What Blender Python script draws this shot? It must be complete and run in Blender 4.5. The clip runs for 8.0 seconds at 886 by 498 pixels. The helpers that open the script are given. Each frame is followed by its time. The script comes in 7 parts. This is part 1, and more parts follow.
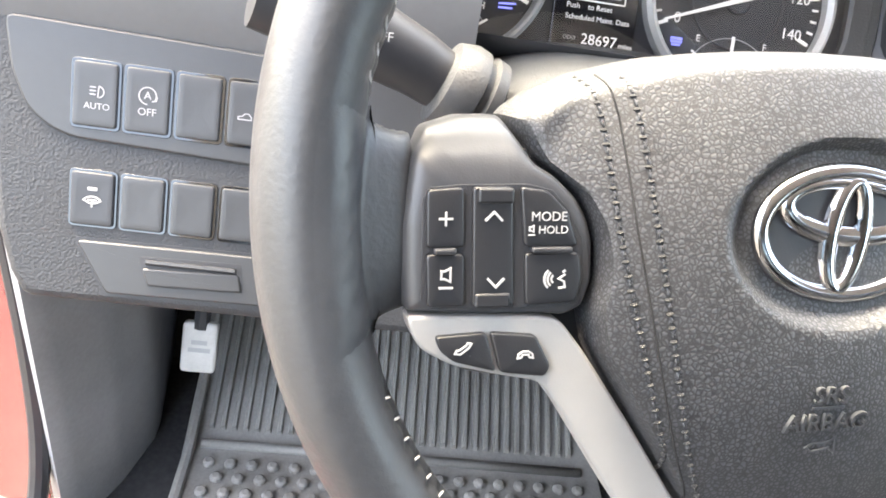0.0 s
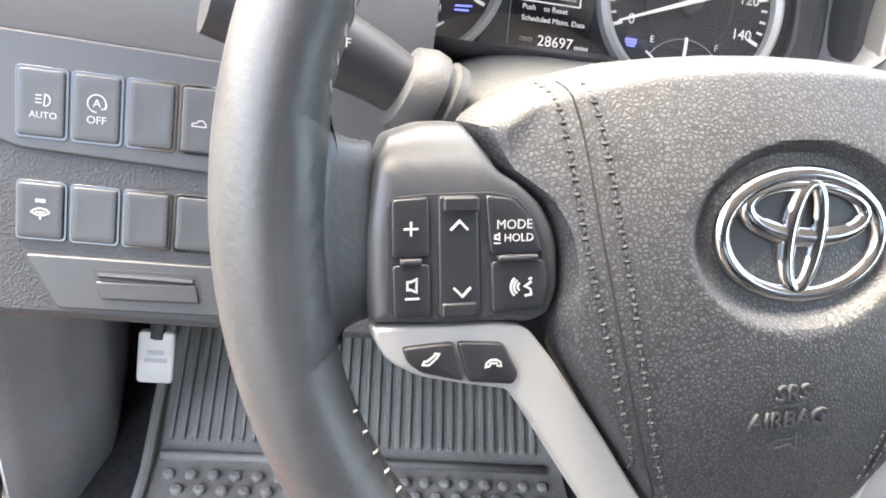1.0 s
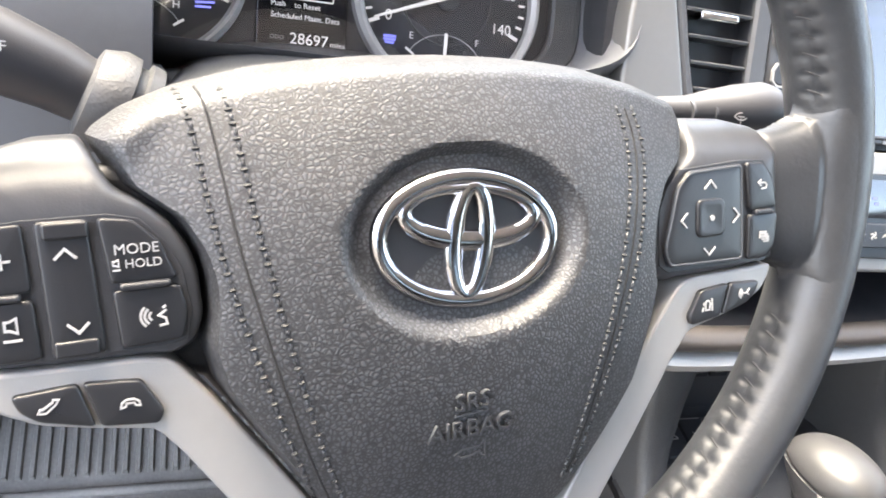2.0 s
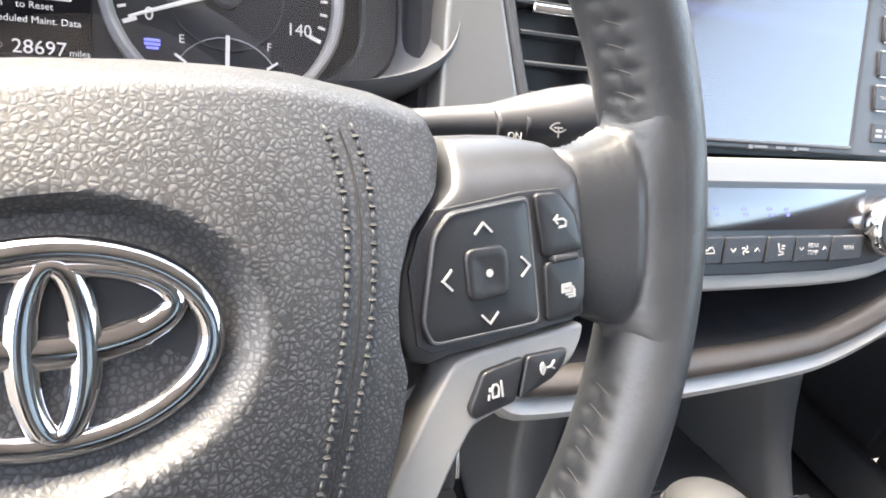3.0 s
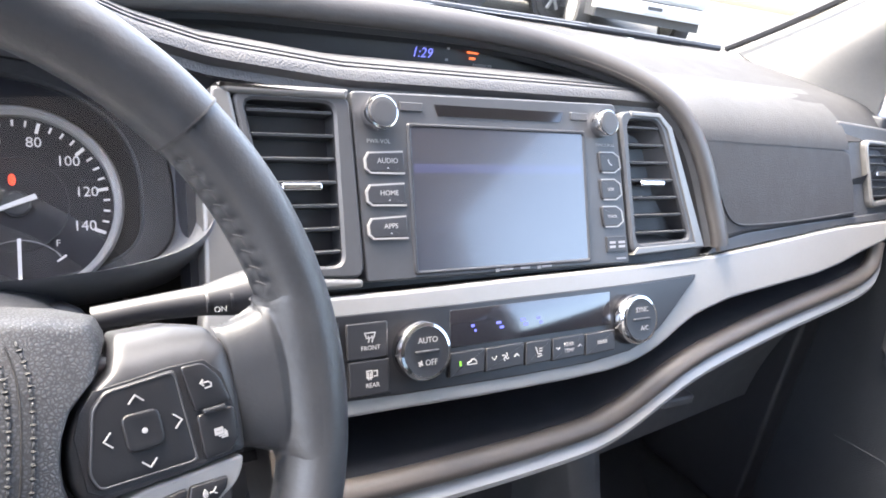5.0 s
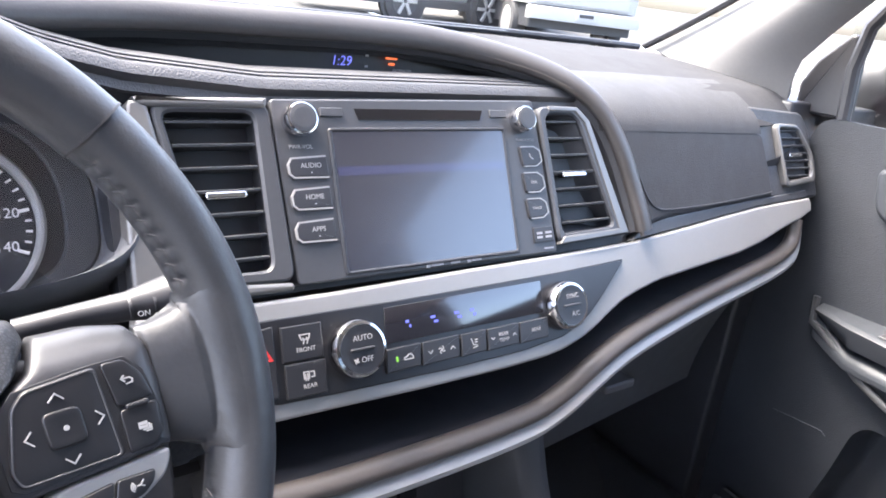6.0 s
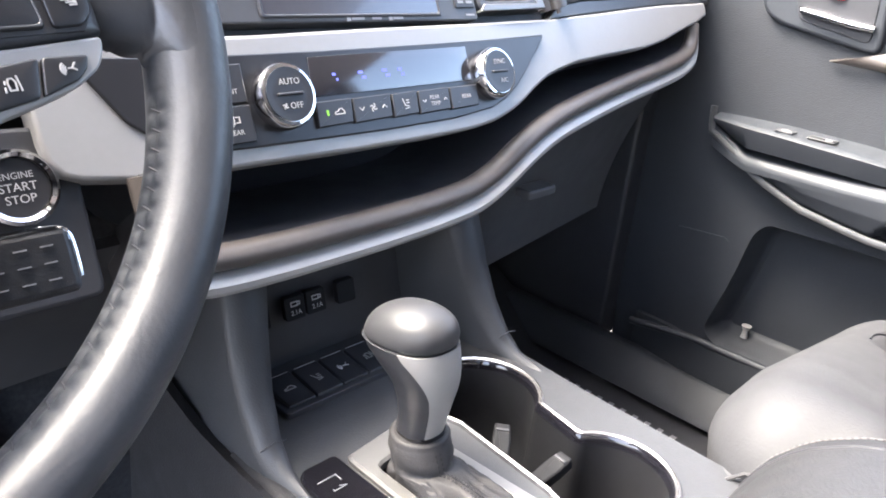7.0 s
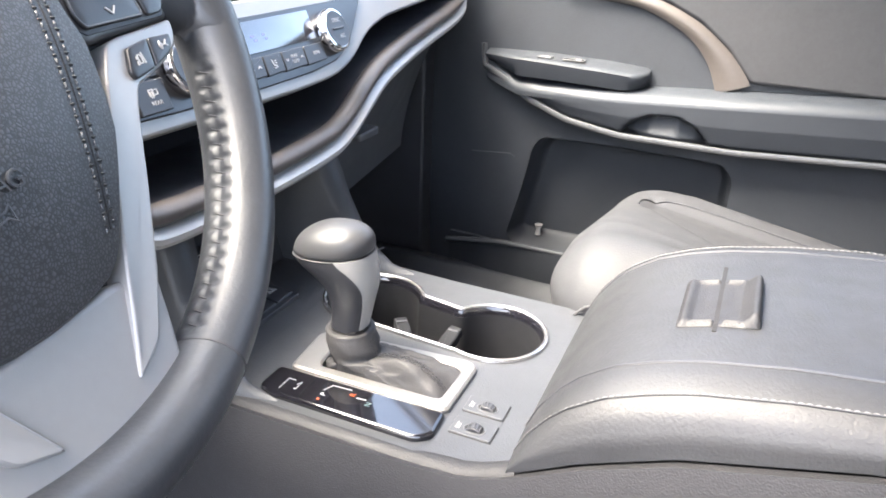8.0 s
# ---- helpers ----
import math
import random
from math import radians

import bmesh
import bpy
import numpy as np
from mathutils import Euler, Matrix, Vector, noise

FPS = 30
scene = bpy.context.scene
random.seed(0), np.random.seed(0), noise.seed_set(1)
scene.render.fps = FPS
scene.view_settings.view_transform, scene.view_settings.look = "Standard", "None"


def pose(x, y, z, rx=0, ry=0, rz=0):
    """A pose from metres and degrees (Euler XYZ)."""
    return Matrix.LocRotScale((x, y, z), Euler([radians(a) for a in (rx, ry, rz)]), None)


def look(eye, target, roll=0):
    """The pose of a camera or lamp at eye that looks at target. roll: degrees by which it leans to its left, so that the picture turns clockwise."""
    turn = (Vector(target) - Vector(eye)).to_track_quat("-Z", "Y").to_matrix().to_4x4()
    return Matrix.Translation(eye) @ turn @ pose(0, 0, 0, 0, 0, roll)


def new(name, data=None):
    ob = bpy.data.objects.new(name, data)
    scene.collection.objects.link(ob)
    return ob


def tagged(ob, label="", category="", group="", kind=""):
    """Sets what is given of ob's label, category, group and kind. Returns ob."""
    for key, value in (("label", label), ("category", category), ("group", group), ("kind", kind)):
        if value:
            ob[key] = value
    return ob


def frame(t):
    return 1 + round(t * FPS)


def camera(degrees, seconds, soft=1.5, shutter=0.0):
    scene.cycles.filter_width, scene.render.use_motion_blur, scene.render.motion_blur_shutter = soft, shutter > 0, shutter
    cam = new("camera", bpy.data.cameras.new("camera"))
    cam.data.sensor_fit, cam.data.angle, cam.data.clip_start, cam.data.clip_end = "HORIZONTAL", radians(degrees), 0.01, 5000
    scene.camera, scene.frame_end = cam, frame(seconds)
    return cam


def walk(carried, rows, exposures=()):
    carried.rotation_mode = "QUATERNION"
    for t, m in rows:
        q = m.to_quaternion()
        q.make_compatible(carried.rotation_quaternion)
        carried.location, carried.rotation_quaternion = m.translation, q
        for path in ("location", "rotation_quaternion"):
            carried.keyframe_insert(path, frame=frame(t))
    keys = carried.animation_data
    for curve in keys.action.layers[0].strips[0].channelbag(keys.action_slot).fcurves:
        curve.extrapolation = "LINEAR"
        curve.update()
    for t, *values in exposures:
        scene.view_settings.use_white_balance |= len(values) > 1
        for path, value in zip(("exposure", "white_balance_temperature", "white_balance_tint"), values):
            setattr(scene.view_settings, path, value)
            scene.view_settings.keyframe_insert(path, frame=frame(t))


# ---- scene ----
cam = camera(62.0, 8.0, soft=1.75, shutter=0.06)
PATH = [
    (0, (-0.151, -0.289, 1.238), (0.071, 1.331, 0.086), 11.0),
    (0.5, (-0.152, -0.286, 1.239), (0.101, 1.333, 0.092), 11.2),
    (1, (-0.153, -0.285, 1.239), (0.18, 1.327, 0.102), 11.9),
    (1.5, (-0.143, -0.288, 1.243), (0.344, 1.3, 0.129), 13.4),
    (2, (-0.085, -0.279, 1.248), (0.582, 1.266, 0.166), 14.9),
    (2.2, (-0.056, -0.266, 1.244), (0.676, 1.258, 0.175), 15.2),
    (3.3, (0.013, -0.22, 1.232), (0.895, 1.277, 0.241), 14.9),
    (3.5, (0.014, -0.22, 1.231), (0.91, 1.281, 0.26), 14.5),
    (4, (0.012, -0.234, 1.237), (0.949, 1.286, 0.335), 13.3),
    (4.5, (0.031, -0.288, 1.286), (1.012, 1.255, 0.476), 11.8),
    (4.7, (0.045, -0.307, 1.303), (1.053, 1.239, 0.533), 11.2),
    (5.8, (0.07, -0.356, 1.319), (1.192, 1.162, 0.657), 8.1),
    (6, (0.067, -0.357, 1.307), (1.217, 1.139, 0.644), 7.5),
    (6.2, (0.066, -0.358, 1.278), (1.247, 1.107, 0.601), 7.0),
    (6.5, (0.059, -0.357, 1.214), (1.299, 1.038, 0.495), 6.6),
    (7, (0.036, -0.351, 1.15), (1.4, 0.885, 0.367), 5.4),
    (7.5, (-0.03, -0.347, 1.136), (1.482, 0.659, 0.298), 3.6),
    (8, (-0.136, -0.342, 1.158), (1.544, 0.353, 0.325), 2.3),
]
walk(cam, [(t, look(eye, target, roll)) for t, eye, target, roll in PATH],
     exposures=[(0.0, 4.95, 8200, 6), (2.0, 4.7, 7800, 8), (3.5, 4.65, 7800, 8), (4.5, 4.65, 7500, 9), (5.8, 4.15, 6700, 13), (6.5, 4.32, 7000, 13), (7.0, 4.42, 6900, 11), (8.0, 4.48, 7050, 9)])

# ---- world, sun, exposure ----
world = bpy.data.worlds.new("sky")
scene.world = world
world.use_nodes = True
_wn = world.node_tree
_sky = _wn.nodes.new("ShaderNodeTexSky")
_sky.sky_type = "NISHITA"
_sky.sun_disc = False
_sky.sun_elevation = radians(60)
_sky.sun_rotation = radians(-42)
_sky.air_density, _sky.dust_density, _sky.ozone_density = 0.75, 5.0, 0.8
_wn.links.new(_sky.outputs[0], _wn.nodes["Background"].inputs[0])
_wn.nodes["Background"].inputs[1].default_value = 0.15
sun = new("sun", bpy.data.lights.new("sun", "SUN"))
sun.data.energy, sun.data.angle, sun.data.color = 1.15, radians(34), (1.0, 0.995, 0.985)
sun.matrix_world = look((-4.2, 4.6, 9.4), (0, 0, 0))

# ---- materials ----


def shader(name, color, rough=0.5, metal=0.0, grain=None, bump=0.0, vary=0.12, vscale=9.0, coat=0.0, spec=0.5, emit=None, wear=0.0):
    """A surface: base colour with two scales of variation, and a grain of the kind 'hide', 'plastic', 'fine' or 'brush'."""
    m = bpy.data.materials.new(name)
    m.use_nodes = True
    nt = m.node_tree
    b = nt.nodes["Principled BSDF"]
    b.inputs["Metallic"].default_value = metal
    b.inputs["Specular IOR Level"].default_value = spec
    b.inputs["Coat Weight"].default_value = coat
    b.inputs["Coat Roughness"].default_value = 0.08
    tc = nt.nodes.new("ShaderNodeTexCoord")

    def noise_tex(scale, detail=3.0):
        n = nt.nodes.new("ShaderNodeTexNoise")
        n.inputs["Scale"].default_value = scale
        n.inputs["Detail"].default_value = detail
        nt.links.new(tc.outputs["Object"], n.inputs["Vector"])
        return n.outputs[0]

    def mapped(src, lo, hi):
        r = nt.nodes.new("ShaderNodeMapRange")
        r.inputs["From Min"].default_value, r.inputs["From Max"].default_value = 0.3, 0.7
        r.inputs["To Min"].default_value, r.inputs["To Max"].default_value = lo, hi
        nt.links.new(src, r.inputs["Value"])
        return r.outputs[0]

    big, small = noise_tex(vscale), noise_tex(vscale * 23)
    add = nt.nodes.new("ShaderNodeMath")
    add.operation = "ADD"
    nt.links.new(mapped(big, 1 - vary, 1 + vary), add.inputs[0])
    nt.links.new(mapped(small, -vary * 0.5, vary * 0.5), add.inputs[1])
    mul = nt.nodes.new("ShaderNodeVectorMath")
    mul.operation = "SCALE"
    mul.inputs[0].default_value = color[:3]
    nt.links.new(add.outputs[0], mul.inputs["Scale"])
    nt.links.new(mul.outputs[0], b.inputs["Base Color"])
    nt.links.new(mapped(noise_tex(vscale * 4.1), max(0.02, rough * (1 - vary)), min(1, rough * (1 + vary) + wear)), b.inputs["Roughness"])
    if grain:
        height = None
        if grain == "hide":
            v = nt.nodes.new("ShaderNodeTexVoronoi")
            v.feature = "DISTANCE_TO_EDGE"
            v.inputs["Scale"].default_value = 620
            w = nt.nodes.new("ShaderNodeTexNoise")
            w.inputs["Scale"].default_value = 500
            mixv = nt.nodes.new("ShaderNodeVectorMath")
            mixv.operation = "MULTIPLY_ADD"
            mixv.inputs[1].default_value = (0.0007, 0.0007, 0.0007)
            nt.links.new(tc.outputs["Object"], w.inputs["Vector"])
            nt.links.new(w.outputs[1], mixv.inputs[0])
            nt.links.new(tc.outputs["Object"], mixv.inputs[2])
            nt.links.new(mixv.outputs[0], v.inputs["Vector"])
            r = nt.nodes.new("ShaderNodeMapRange")
            r.interpolation_type = "SMOOTHSTEP"
            r.inputs["From Max"].default_value = 0.45
            nt.links.new(v.outputs["Distance"], r.inputs["Value"])
            height = r.outputs[0]
            # shade of the creases put into the base colour, darker towards cell edges
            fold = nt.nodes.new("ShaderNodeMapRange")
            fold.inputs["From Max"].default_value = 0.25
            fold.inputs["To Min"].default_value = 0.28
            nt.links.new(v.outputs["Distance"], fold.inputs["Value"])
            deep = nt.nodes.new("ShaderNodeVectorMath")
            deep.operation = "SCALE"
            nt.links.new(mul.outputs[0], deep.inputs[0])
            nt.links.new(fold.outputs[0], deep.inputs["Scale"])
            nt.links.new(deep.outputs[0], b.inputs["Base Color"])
        elif grain == "plastic":
            v = nt.nodes.new("ShaderNodeTexVoronoi")
            v.feature = "SMOOTH_F1"
            v.inputs["Scale"].default_value = 780
            nt.links.new(tc.outputs["Object"], v.inputs["Vector"])
            height = v.outputs["Distance"]
        elif grain == "fine":
            height = noise_tex(1500, 2.0)
        elif grain == "soft":
            height = noise_tex(420, 5.0)
        elif grain == "carpet":
            height = noise_tex(900, 8.0)
        bn = nt.nodes.new("ShaderNodeBump")
        bn.inputs["Strength"].default_value = bump
        bn.inputs["Distance"].default_value = 0.0005 if grain == "hide" else 0.0008
        nt.links.new(height, bn.inputs["Height"])
        nt.links.new(bn.outputs[0], b.inputs["Normal"])
    if emit:
        b.inputs["Emission Color"].default_value = (*emit[0], 1)
        b.inputs["Emission Strength"].default_value = emit[1]
    return m


def glass(name, tint=(1, 1, 1), rough=0.0, shine=0.04):
    m = bpy.data.materials.new(name)
    m.use_nodes = True
    nt = m.node_tree
    out = nt.nodes["Material Output"]
    tr, gl, mx = (nt.nodes.new("ShaderNode" + k) for k in ("BsdfTransparent", "BsdfGlossy", "MixShader"))
    tr.inputs[0].default_value = (*tint, 1)
    gl.inputs["Roughness"].default_value = rough
    mx.inputs[0].default_value = shine
    nt.links.new(tr.outputs[0], mx.inputs[1])
    nt.links.new(gl.outputs[0], mx.inputs[2])
    nt.links.new(mx.outputs[0], out.inputs[0])
    return m


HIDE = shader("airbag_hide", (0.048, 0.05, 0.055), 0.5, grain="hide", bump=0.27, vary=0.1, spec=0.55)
LEATHER = shader("rim_leather", (0.026, 0.0285, 0.033), 0.40, spec=0.58, grain="soft", bump=0.22, vary=0.12, vscale=14, wear=0.06)
SEAT = shader("seat_leather", (0.033, 0.034, 0.037), 0.62, spec=0.24, grain="soft", bump=0.3, vary=0.1, vscale=7)
THREAD = shader("thread_pale", (0.55, 0.55, 0.55), 0.8)
THREAD_DARK = shader("thread_dark", (0.03, 0.03, 0.033), 0.6)
PLASTIC = shader("grained_plastic", (0.047, 0.049, 0.054), 0.52, grain="plastic", bump=0.7, vary=0.1)
SMOOTH = shader("satin_plastic", (0.046, 0.048, 0.053), 0.42, grain="fine", bump=0.12, vary=0.06)
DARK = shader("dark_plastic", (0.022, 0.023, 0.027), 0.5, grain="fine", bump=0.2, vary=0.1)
BEZEL = shader("bezel_plastic", (0.022, 0.023, 0.027), 0.44, grain="fine", bump=0.06, vary=0.06)
PAD = shader("switch_pad_plastic", (0.036, 0.0375, 0.042), 0.38, grain="fine", bump=0.05, vary=0.08)
HOOD = shader("hood_plastic", (0.10, 0.103, 0.112), 0.55, grain="fine", bump=0.15, vary=0.06)
ROLL = shader("dark_roll", (0.045, 0.0425, 0.042), 0.42, grain="soft", bump=0.15, vary=0.08)
CUP = shader("cup_lining", (0.006, 0.0065, 0.008), 0.7, spec=0.25, grain="fine", bump=0.2, vary=0.1)
# SIDE is CONSOLE darkened: shade on the driver side put into its colour
SIDE = shader("shaded_side_plastic", (0.02, 0.02, 0.022), 0.55, spec=0.3, grain="plastic", bump=0.4, vary=0.1)
PANEL = shader("climate_gloss", (0.012, 0.0125, 0.015), 0.3, vary=0.05)
BUTTON = shader("button_plastic", (0.014, 0.0145, 0.017), 0.36, grain="fine", bump=0.06, vary=0.06)
PIANO = shader("piano_black", (0.006, 0.006, 0.008), 0.06, coat=0.6, vary=0.02)
SILVER = shader("satin_silver", (0.31, 0.306, 0.30), 0.42, 0.3, grain="fine", bump=0.05, vary=0.03)
CHROME = shader("chrome", (0.66, 0.66, 0.68), 0.08, 1.0, vary=0.02)
BOOT = shader("boot_leather", (0.036, 0.035, 0.036), 0.6, spec=0.3, grain="soft", bump=0.4, vary=0.2, vscale=30)
TAUPE = shader("taupe_roll", (0.055, 0.048, 0.044), 0.45, grain="soft", bump=0.15, vary=0.08)
LETTER = shader("moulded_letters", (0.05, 0.052, 0.056), 0.3, vary=0.05)
INK = shader("white_print", (0.32, 0.32, 0.32), 0.6, vary=0.04)
INK_DIM = shader("grey_print", (0.27, 0.27, 0.28), 0.6, vary=0.05)
CARPET = shader("carpet", (0.022, 0.022, 0.025), 0.95, grain="carpet", bump=0.9, vary=0.3, vscale=40)
RUBBER = shader("mat_rubber", (0.18, 0.175, 0.168), 0.6, grain="soft", bump=0.3, vary=0.2, vscale=12)
LINER = shader("headliner", (0.76, 0.76, 0.745), 0.95, grain="carpet", bump=0.3, vary=0.05)
PILLAR = shader("pillar_trim", (0.12, 0.12, 0.12), 0.8, grain="fine", bump=0.2, vary=0.05)
RED = shader("red_paint", (0.17, 0.013, 0.017), 0.22, coat=0.8, vary=0.05)
TAIL_RED = shader("red_mark", (0.5, 0.03, 0.03), 0.4)
SCREEN = shader("screen_glass", (0.016, 0.016, 0.018), 0.22, vary=0.02, spec=1.0, coat=0.7, emit=((0.17, 0.19, 0.34), 0.009))
SCREEN_ROW = shader("screen_line", (0.016, 0.016, 0.024), 0.22, vary=0.02, spec=1.0, coat=0.7, emit=((0.2, 0.25, 0.7), 0.012))
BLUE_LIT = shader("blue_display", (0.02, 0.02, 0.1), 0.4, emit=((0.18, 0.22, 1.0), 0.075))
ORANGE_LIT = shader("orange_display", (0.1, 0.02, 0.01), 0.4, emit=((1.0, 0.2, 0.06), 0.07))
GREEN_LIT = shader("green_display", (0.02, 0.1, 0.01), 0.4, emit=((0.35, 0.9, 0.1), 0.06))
WHITE_LIT = shader("gauge_print", (0.36, 0.36, 0.38), 0.5, emit=((0.9, 0.92, 1.0), 0.02))
DIAL = shader("dial_face", (0.012, 0.013, 0.018), 0.4, vary=0.1)
DASH_TOP = shader("dash_top", (0.034, 0.035, 0.0385), 0.9, spec=0.1, grain="plastic", bump=0.5, vary=0.08)
DOOR_TRIM = shader("door_trim_silver", (0.062, 0.064, 0.068), 0.42, 0.2, vary=0.04)
# KICK is paler than its plastic: door light put into the colour
KICK = shader("lit_kick_plastic", (0.27, 0.272, 0.28), 0.4, grain="fine", bump=0.15, vary=0.12)
# GLOVE is lightened: haze over the dark footwell put into the colour
GLOVE = shader("glove_plastic_hazed", (0.078, 0.082, 0.09), 0.55, grain="plastic", bump=0.4, vary=0.08)
LOW_PANEL = shader("lower_panel_plastic", (0.024, 0.0255, 0.029), 0.55, spec=0.42, grain="plastic", bump=0.45, vary=0.1)
LOW_PLATE = shader("switch_plate_plastic", (0.030, 0.0315, 0.035), 0.42, grain="fine", bump=0.12, vary=0.06)
DISPLAY = shader("display_glass", (0.012, 0.012, 0.016), 0.12, spec=1.0, coat=0.6, vary=0.02)
BAND_SILVER = shader("band_silver", (0.245, 0.243, 0.24), 0.42, 0.3, grain="fine", bump=0.05, vary=0.03)
DASH_SKIN = shader("dash_skin", (0.041, 0.0425, 0.0465), 0.72, spec=0.2, grain="plastic", bump=0.5, vary=0.08)
CHROME_SATIN = shader("satin_chrome", (0.40, 0.40, 0.41), 0.24, 0.9, vary=0.03)
EMBLEM = shader("emblem_chrome", (0.46, 0.46, 0.48), 0.1, 1.0, vary=0.02)
TEAL_DIM = shader("teal_print", (0.10, 0.16, 0.16), 0.5, vary=0.05)
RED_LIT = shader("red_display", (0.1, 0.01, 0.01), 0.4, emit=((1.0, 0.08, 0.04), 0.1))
LEDGE = shader("ledge_plastic", (0.09, 0.092, 0.098), 0.32, grain="fine", bump=0.1, vary=0.06)
CONSOLE = shader("console_plastic", (0.034, 0.036, 0.040), 0.48, spec=0.45, grain="plastic", bump=0.25, vary=0.08)
DOOR_SMOOTH = shader("door_padding", (0.027, 0.031, 0.037), 0.5, spec=0.36, grain="fine", bump=0.15, vary=0.08)
DOOR_PLASTIC = shader("door_plastic", (0.020, 0.023, 0.028), 0.58, spec=0.4, grain="plastic", bump=0.5, vary=0.08)
GRIP = shader("grip_plastic", (0.030, 0.031, 0.034), 0.44, spec=0.4, grain="fine", bump=0.06, vary=0.06)
ARM_LEATHER = shader("armrest_leather", (0.024, 0.025, 0.0275), 0.52, spec=0.34, grain="soft", bump=0.5, vary=0.12, vscale=9)
ARM_THREAD = shader("armrest_thread", (0.10, 0.10, 0.102), 0.6)
HOLE = shader("stitch_hole", (0.008, 0.008, 0.009), 0.8)
DIMPLE = shader("needle_dimple", (0.011, 0.0115, 0.013), 0.7)
FRAME_SILVER = shader("vent_silver", (0.175, 0.173, 0.170), 0.42, 0.6, grain="fine", bump=0.05, vary=0.03)
GLASS = glass("window_glass", (0.93, 0.95, 0.94))
LENS = glass("gauge_lens", (0.95, 0.95, 0.96), 0.0, 0.06)

# ---- mesh helpers ----


def mesh_from(bm, name, mat, angle=34):
    bmesh.ops.recalc_face_normals(bm, faces=bm.faces)
    me = bpy.data.meshes.new(name)
    bm.to_mesh(me)
    bm.free()
    me.materials.append(mat)
    me.shade_smooth()
    me.set_sharp_from_angle(angle=radians(angle))
    for p in me.polygons:
        if p.loop_total > 4:
            p.use_smooth = False
    return me


def thing(name, m=None, label="", category="", group="", kind=""):
    """An Empty at the base of a thing, whose axes its parts use."""
    ob = new(name)
    ob.empty_display_size = 0.02
    ob.matrix_world = m or Matrix()
    return tagged(ob, label, category, group, kind)


def part(name, bm, mat, parent, label="", m=None, angle=34):
    ob = new(name, mesh_from(bm, name, mat, angle) if isinstance(bm, bmesh.types.BMesh) else bm)
    ob.parent = parent
    if m is not None:
        ob.matrix_local = m
    return tagged(ob, label)


def solo(name, bm, mat, label, category, group="", kind="", m=None, angle=34):
    ob = new(name, mesh_from(bm, name, mat, angle))
    if m is not None:
        ob.matrix_world = m
    return tagged(ob, label, category, group, kind)


def mm(pts):
    return [tuple(v * 0.001 for v in p) for p in pts]


def basis(o, x, y, z):
    m = Matrix((x, y, z)).transposed().to_4x4()
    m.translation = o
    return m


def rounded(poly, r, n=4):
    """The polygon with its corners rounded to r where there is room."""
    out, k = [], len(poly)
    for i in range(k):
        p, a, b = Vector(poly[i]), Vector(poly[i - 1]), Vector(poly[(i + 1) % k])
        u, v = (a - p), (b - p)
        d = min(r, u.length * 0.45, v.length * 0.45)
        p0, p1 = p + u.normalized() * d, p + v.normalized() * d
        for j in range(n + 1):
            t = j / n
            out.append(tuple((1 - t) ** 2 * p0 + 2 * t * (1 - t) * p + t * t * p1))
    return out


def rect(x0, y0, x1, y1, r=0.0, n=4):
    q = [(x0, y0), (x1, y0), (x1, y1), (x0, y1)]
    return rounded(q, r, n) if r else q


def ellipse(cx, cy, a, b, n=48):
    return [(cx + a * math.cos(2 * math.pi * i / n), cy + b * math.sin(2 * math.pi * i / n)) for i in range(n)]


def area2(p):
    return sum(p[i - 1][0] * p[i][1] - p[i][0] * p[i - 1][1] for i in range(len(p)))


def inset(poly, d):
    """The polygon drawn in by d."""
    if area2(poly) < 0:
        poly = poly[::-1]
    out, k = [], len(poly)
    for i in range(k):
        p, a, b = Vector(poly[i]), Vector(poly[i - 1]), Vector(poly[(i + 1) % k])
        e, f = (p - a), (b - p)
        e = e.normalized() if e.length > 1e-9 else f.normalized()
        f = f.normalized() if f.length > 1e-9 else e
        nrm = Vector((-e.y - f.y, e.x + f.x))
        nrm = nrm.normalized() if nrm.length > 1e-6 else Vector((-e.y, e.x))
        c = max(0.5, nrm.dot(Vector((-e.y, e.x))))
        out.append(tuple(p + nrm * (d / c)))
    return out


def loft(rings, caps=(True, True), closed=True, bm=None):
    bm = bm or bmesh.new()
    vs = [[bm.verts.new(p) for p in r] for r in rings]
    k = len(rings[0])
    for a, b in zip(vs, vs[1:]):
        for i in range(k if closed else k - 1):
            j = (i + 1) % k
            bm.faces.new((a[i], a[j], b[j], b[i]))
    if closed and caps[0]:
        bm.faces.new(vs[0][::-1])
    if closed and caps[1]:
        bm.faces.new(vs[-1])
    return bm


def prism(poly, z0, z1, bev=0.0, steps=3, bm=None, crown=0.0):
    """A plate with the outline poly from z0 up to z1, its upper edge rounded by bev."""
    if area2(poly) < 0:
        poly = poly[::-1]
    rings = [[(x, y, z0) for x, y in poly]]
    if bev:
        for i in range(steps + 1):
            a = math.pi / 2 * i / steps
            rings.append([(x, y, z1 - bev + bev * math.sin(a)) for x, y in inset(poly, bev * (1 - math.cos(a)))])
        if crown:
            c = Vector((sum(p[0] for p in poly) / len(poly), sum(p[1] for p in poly) / len(poly)))
            last = rings[-1]
            for s in (0.75, 0.5, 0.25):
                rings.append([(c.x + (p[0] - c.x) * s, c.y + (p[1] - c.y) * s, z1 + crown * (1 - s * s)) for p in last])
    else:
        rings.append([(x, y, z1) for x, y in poly])
    return loft(rings, bm=bm)


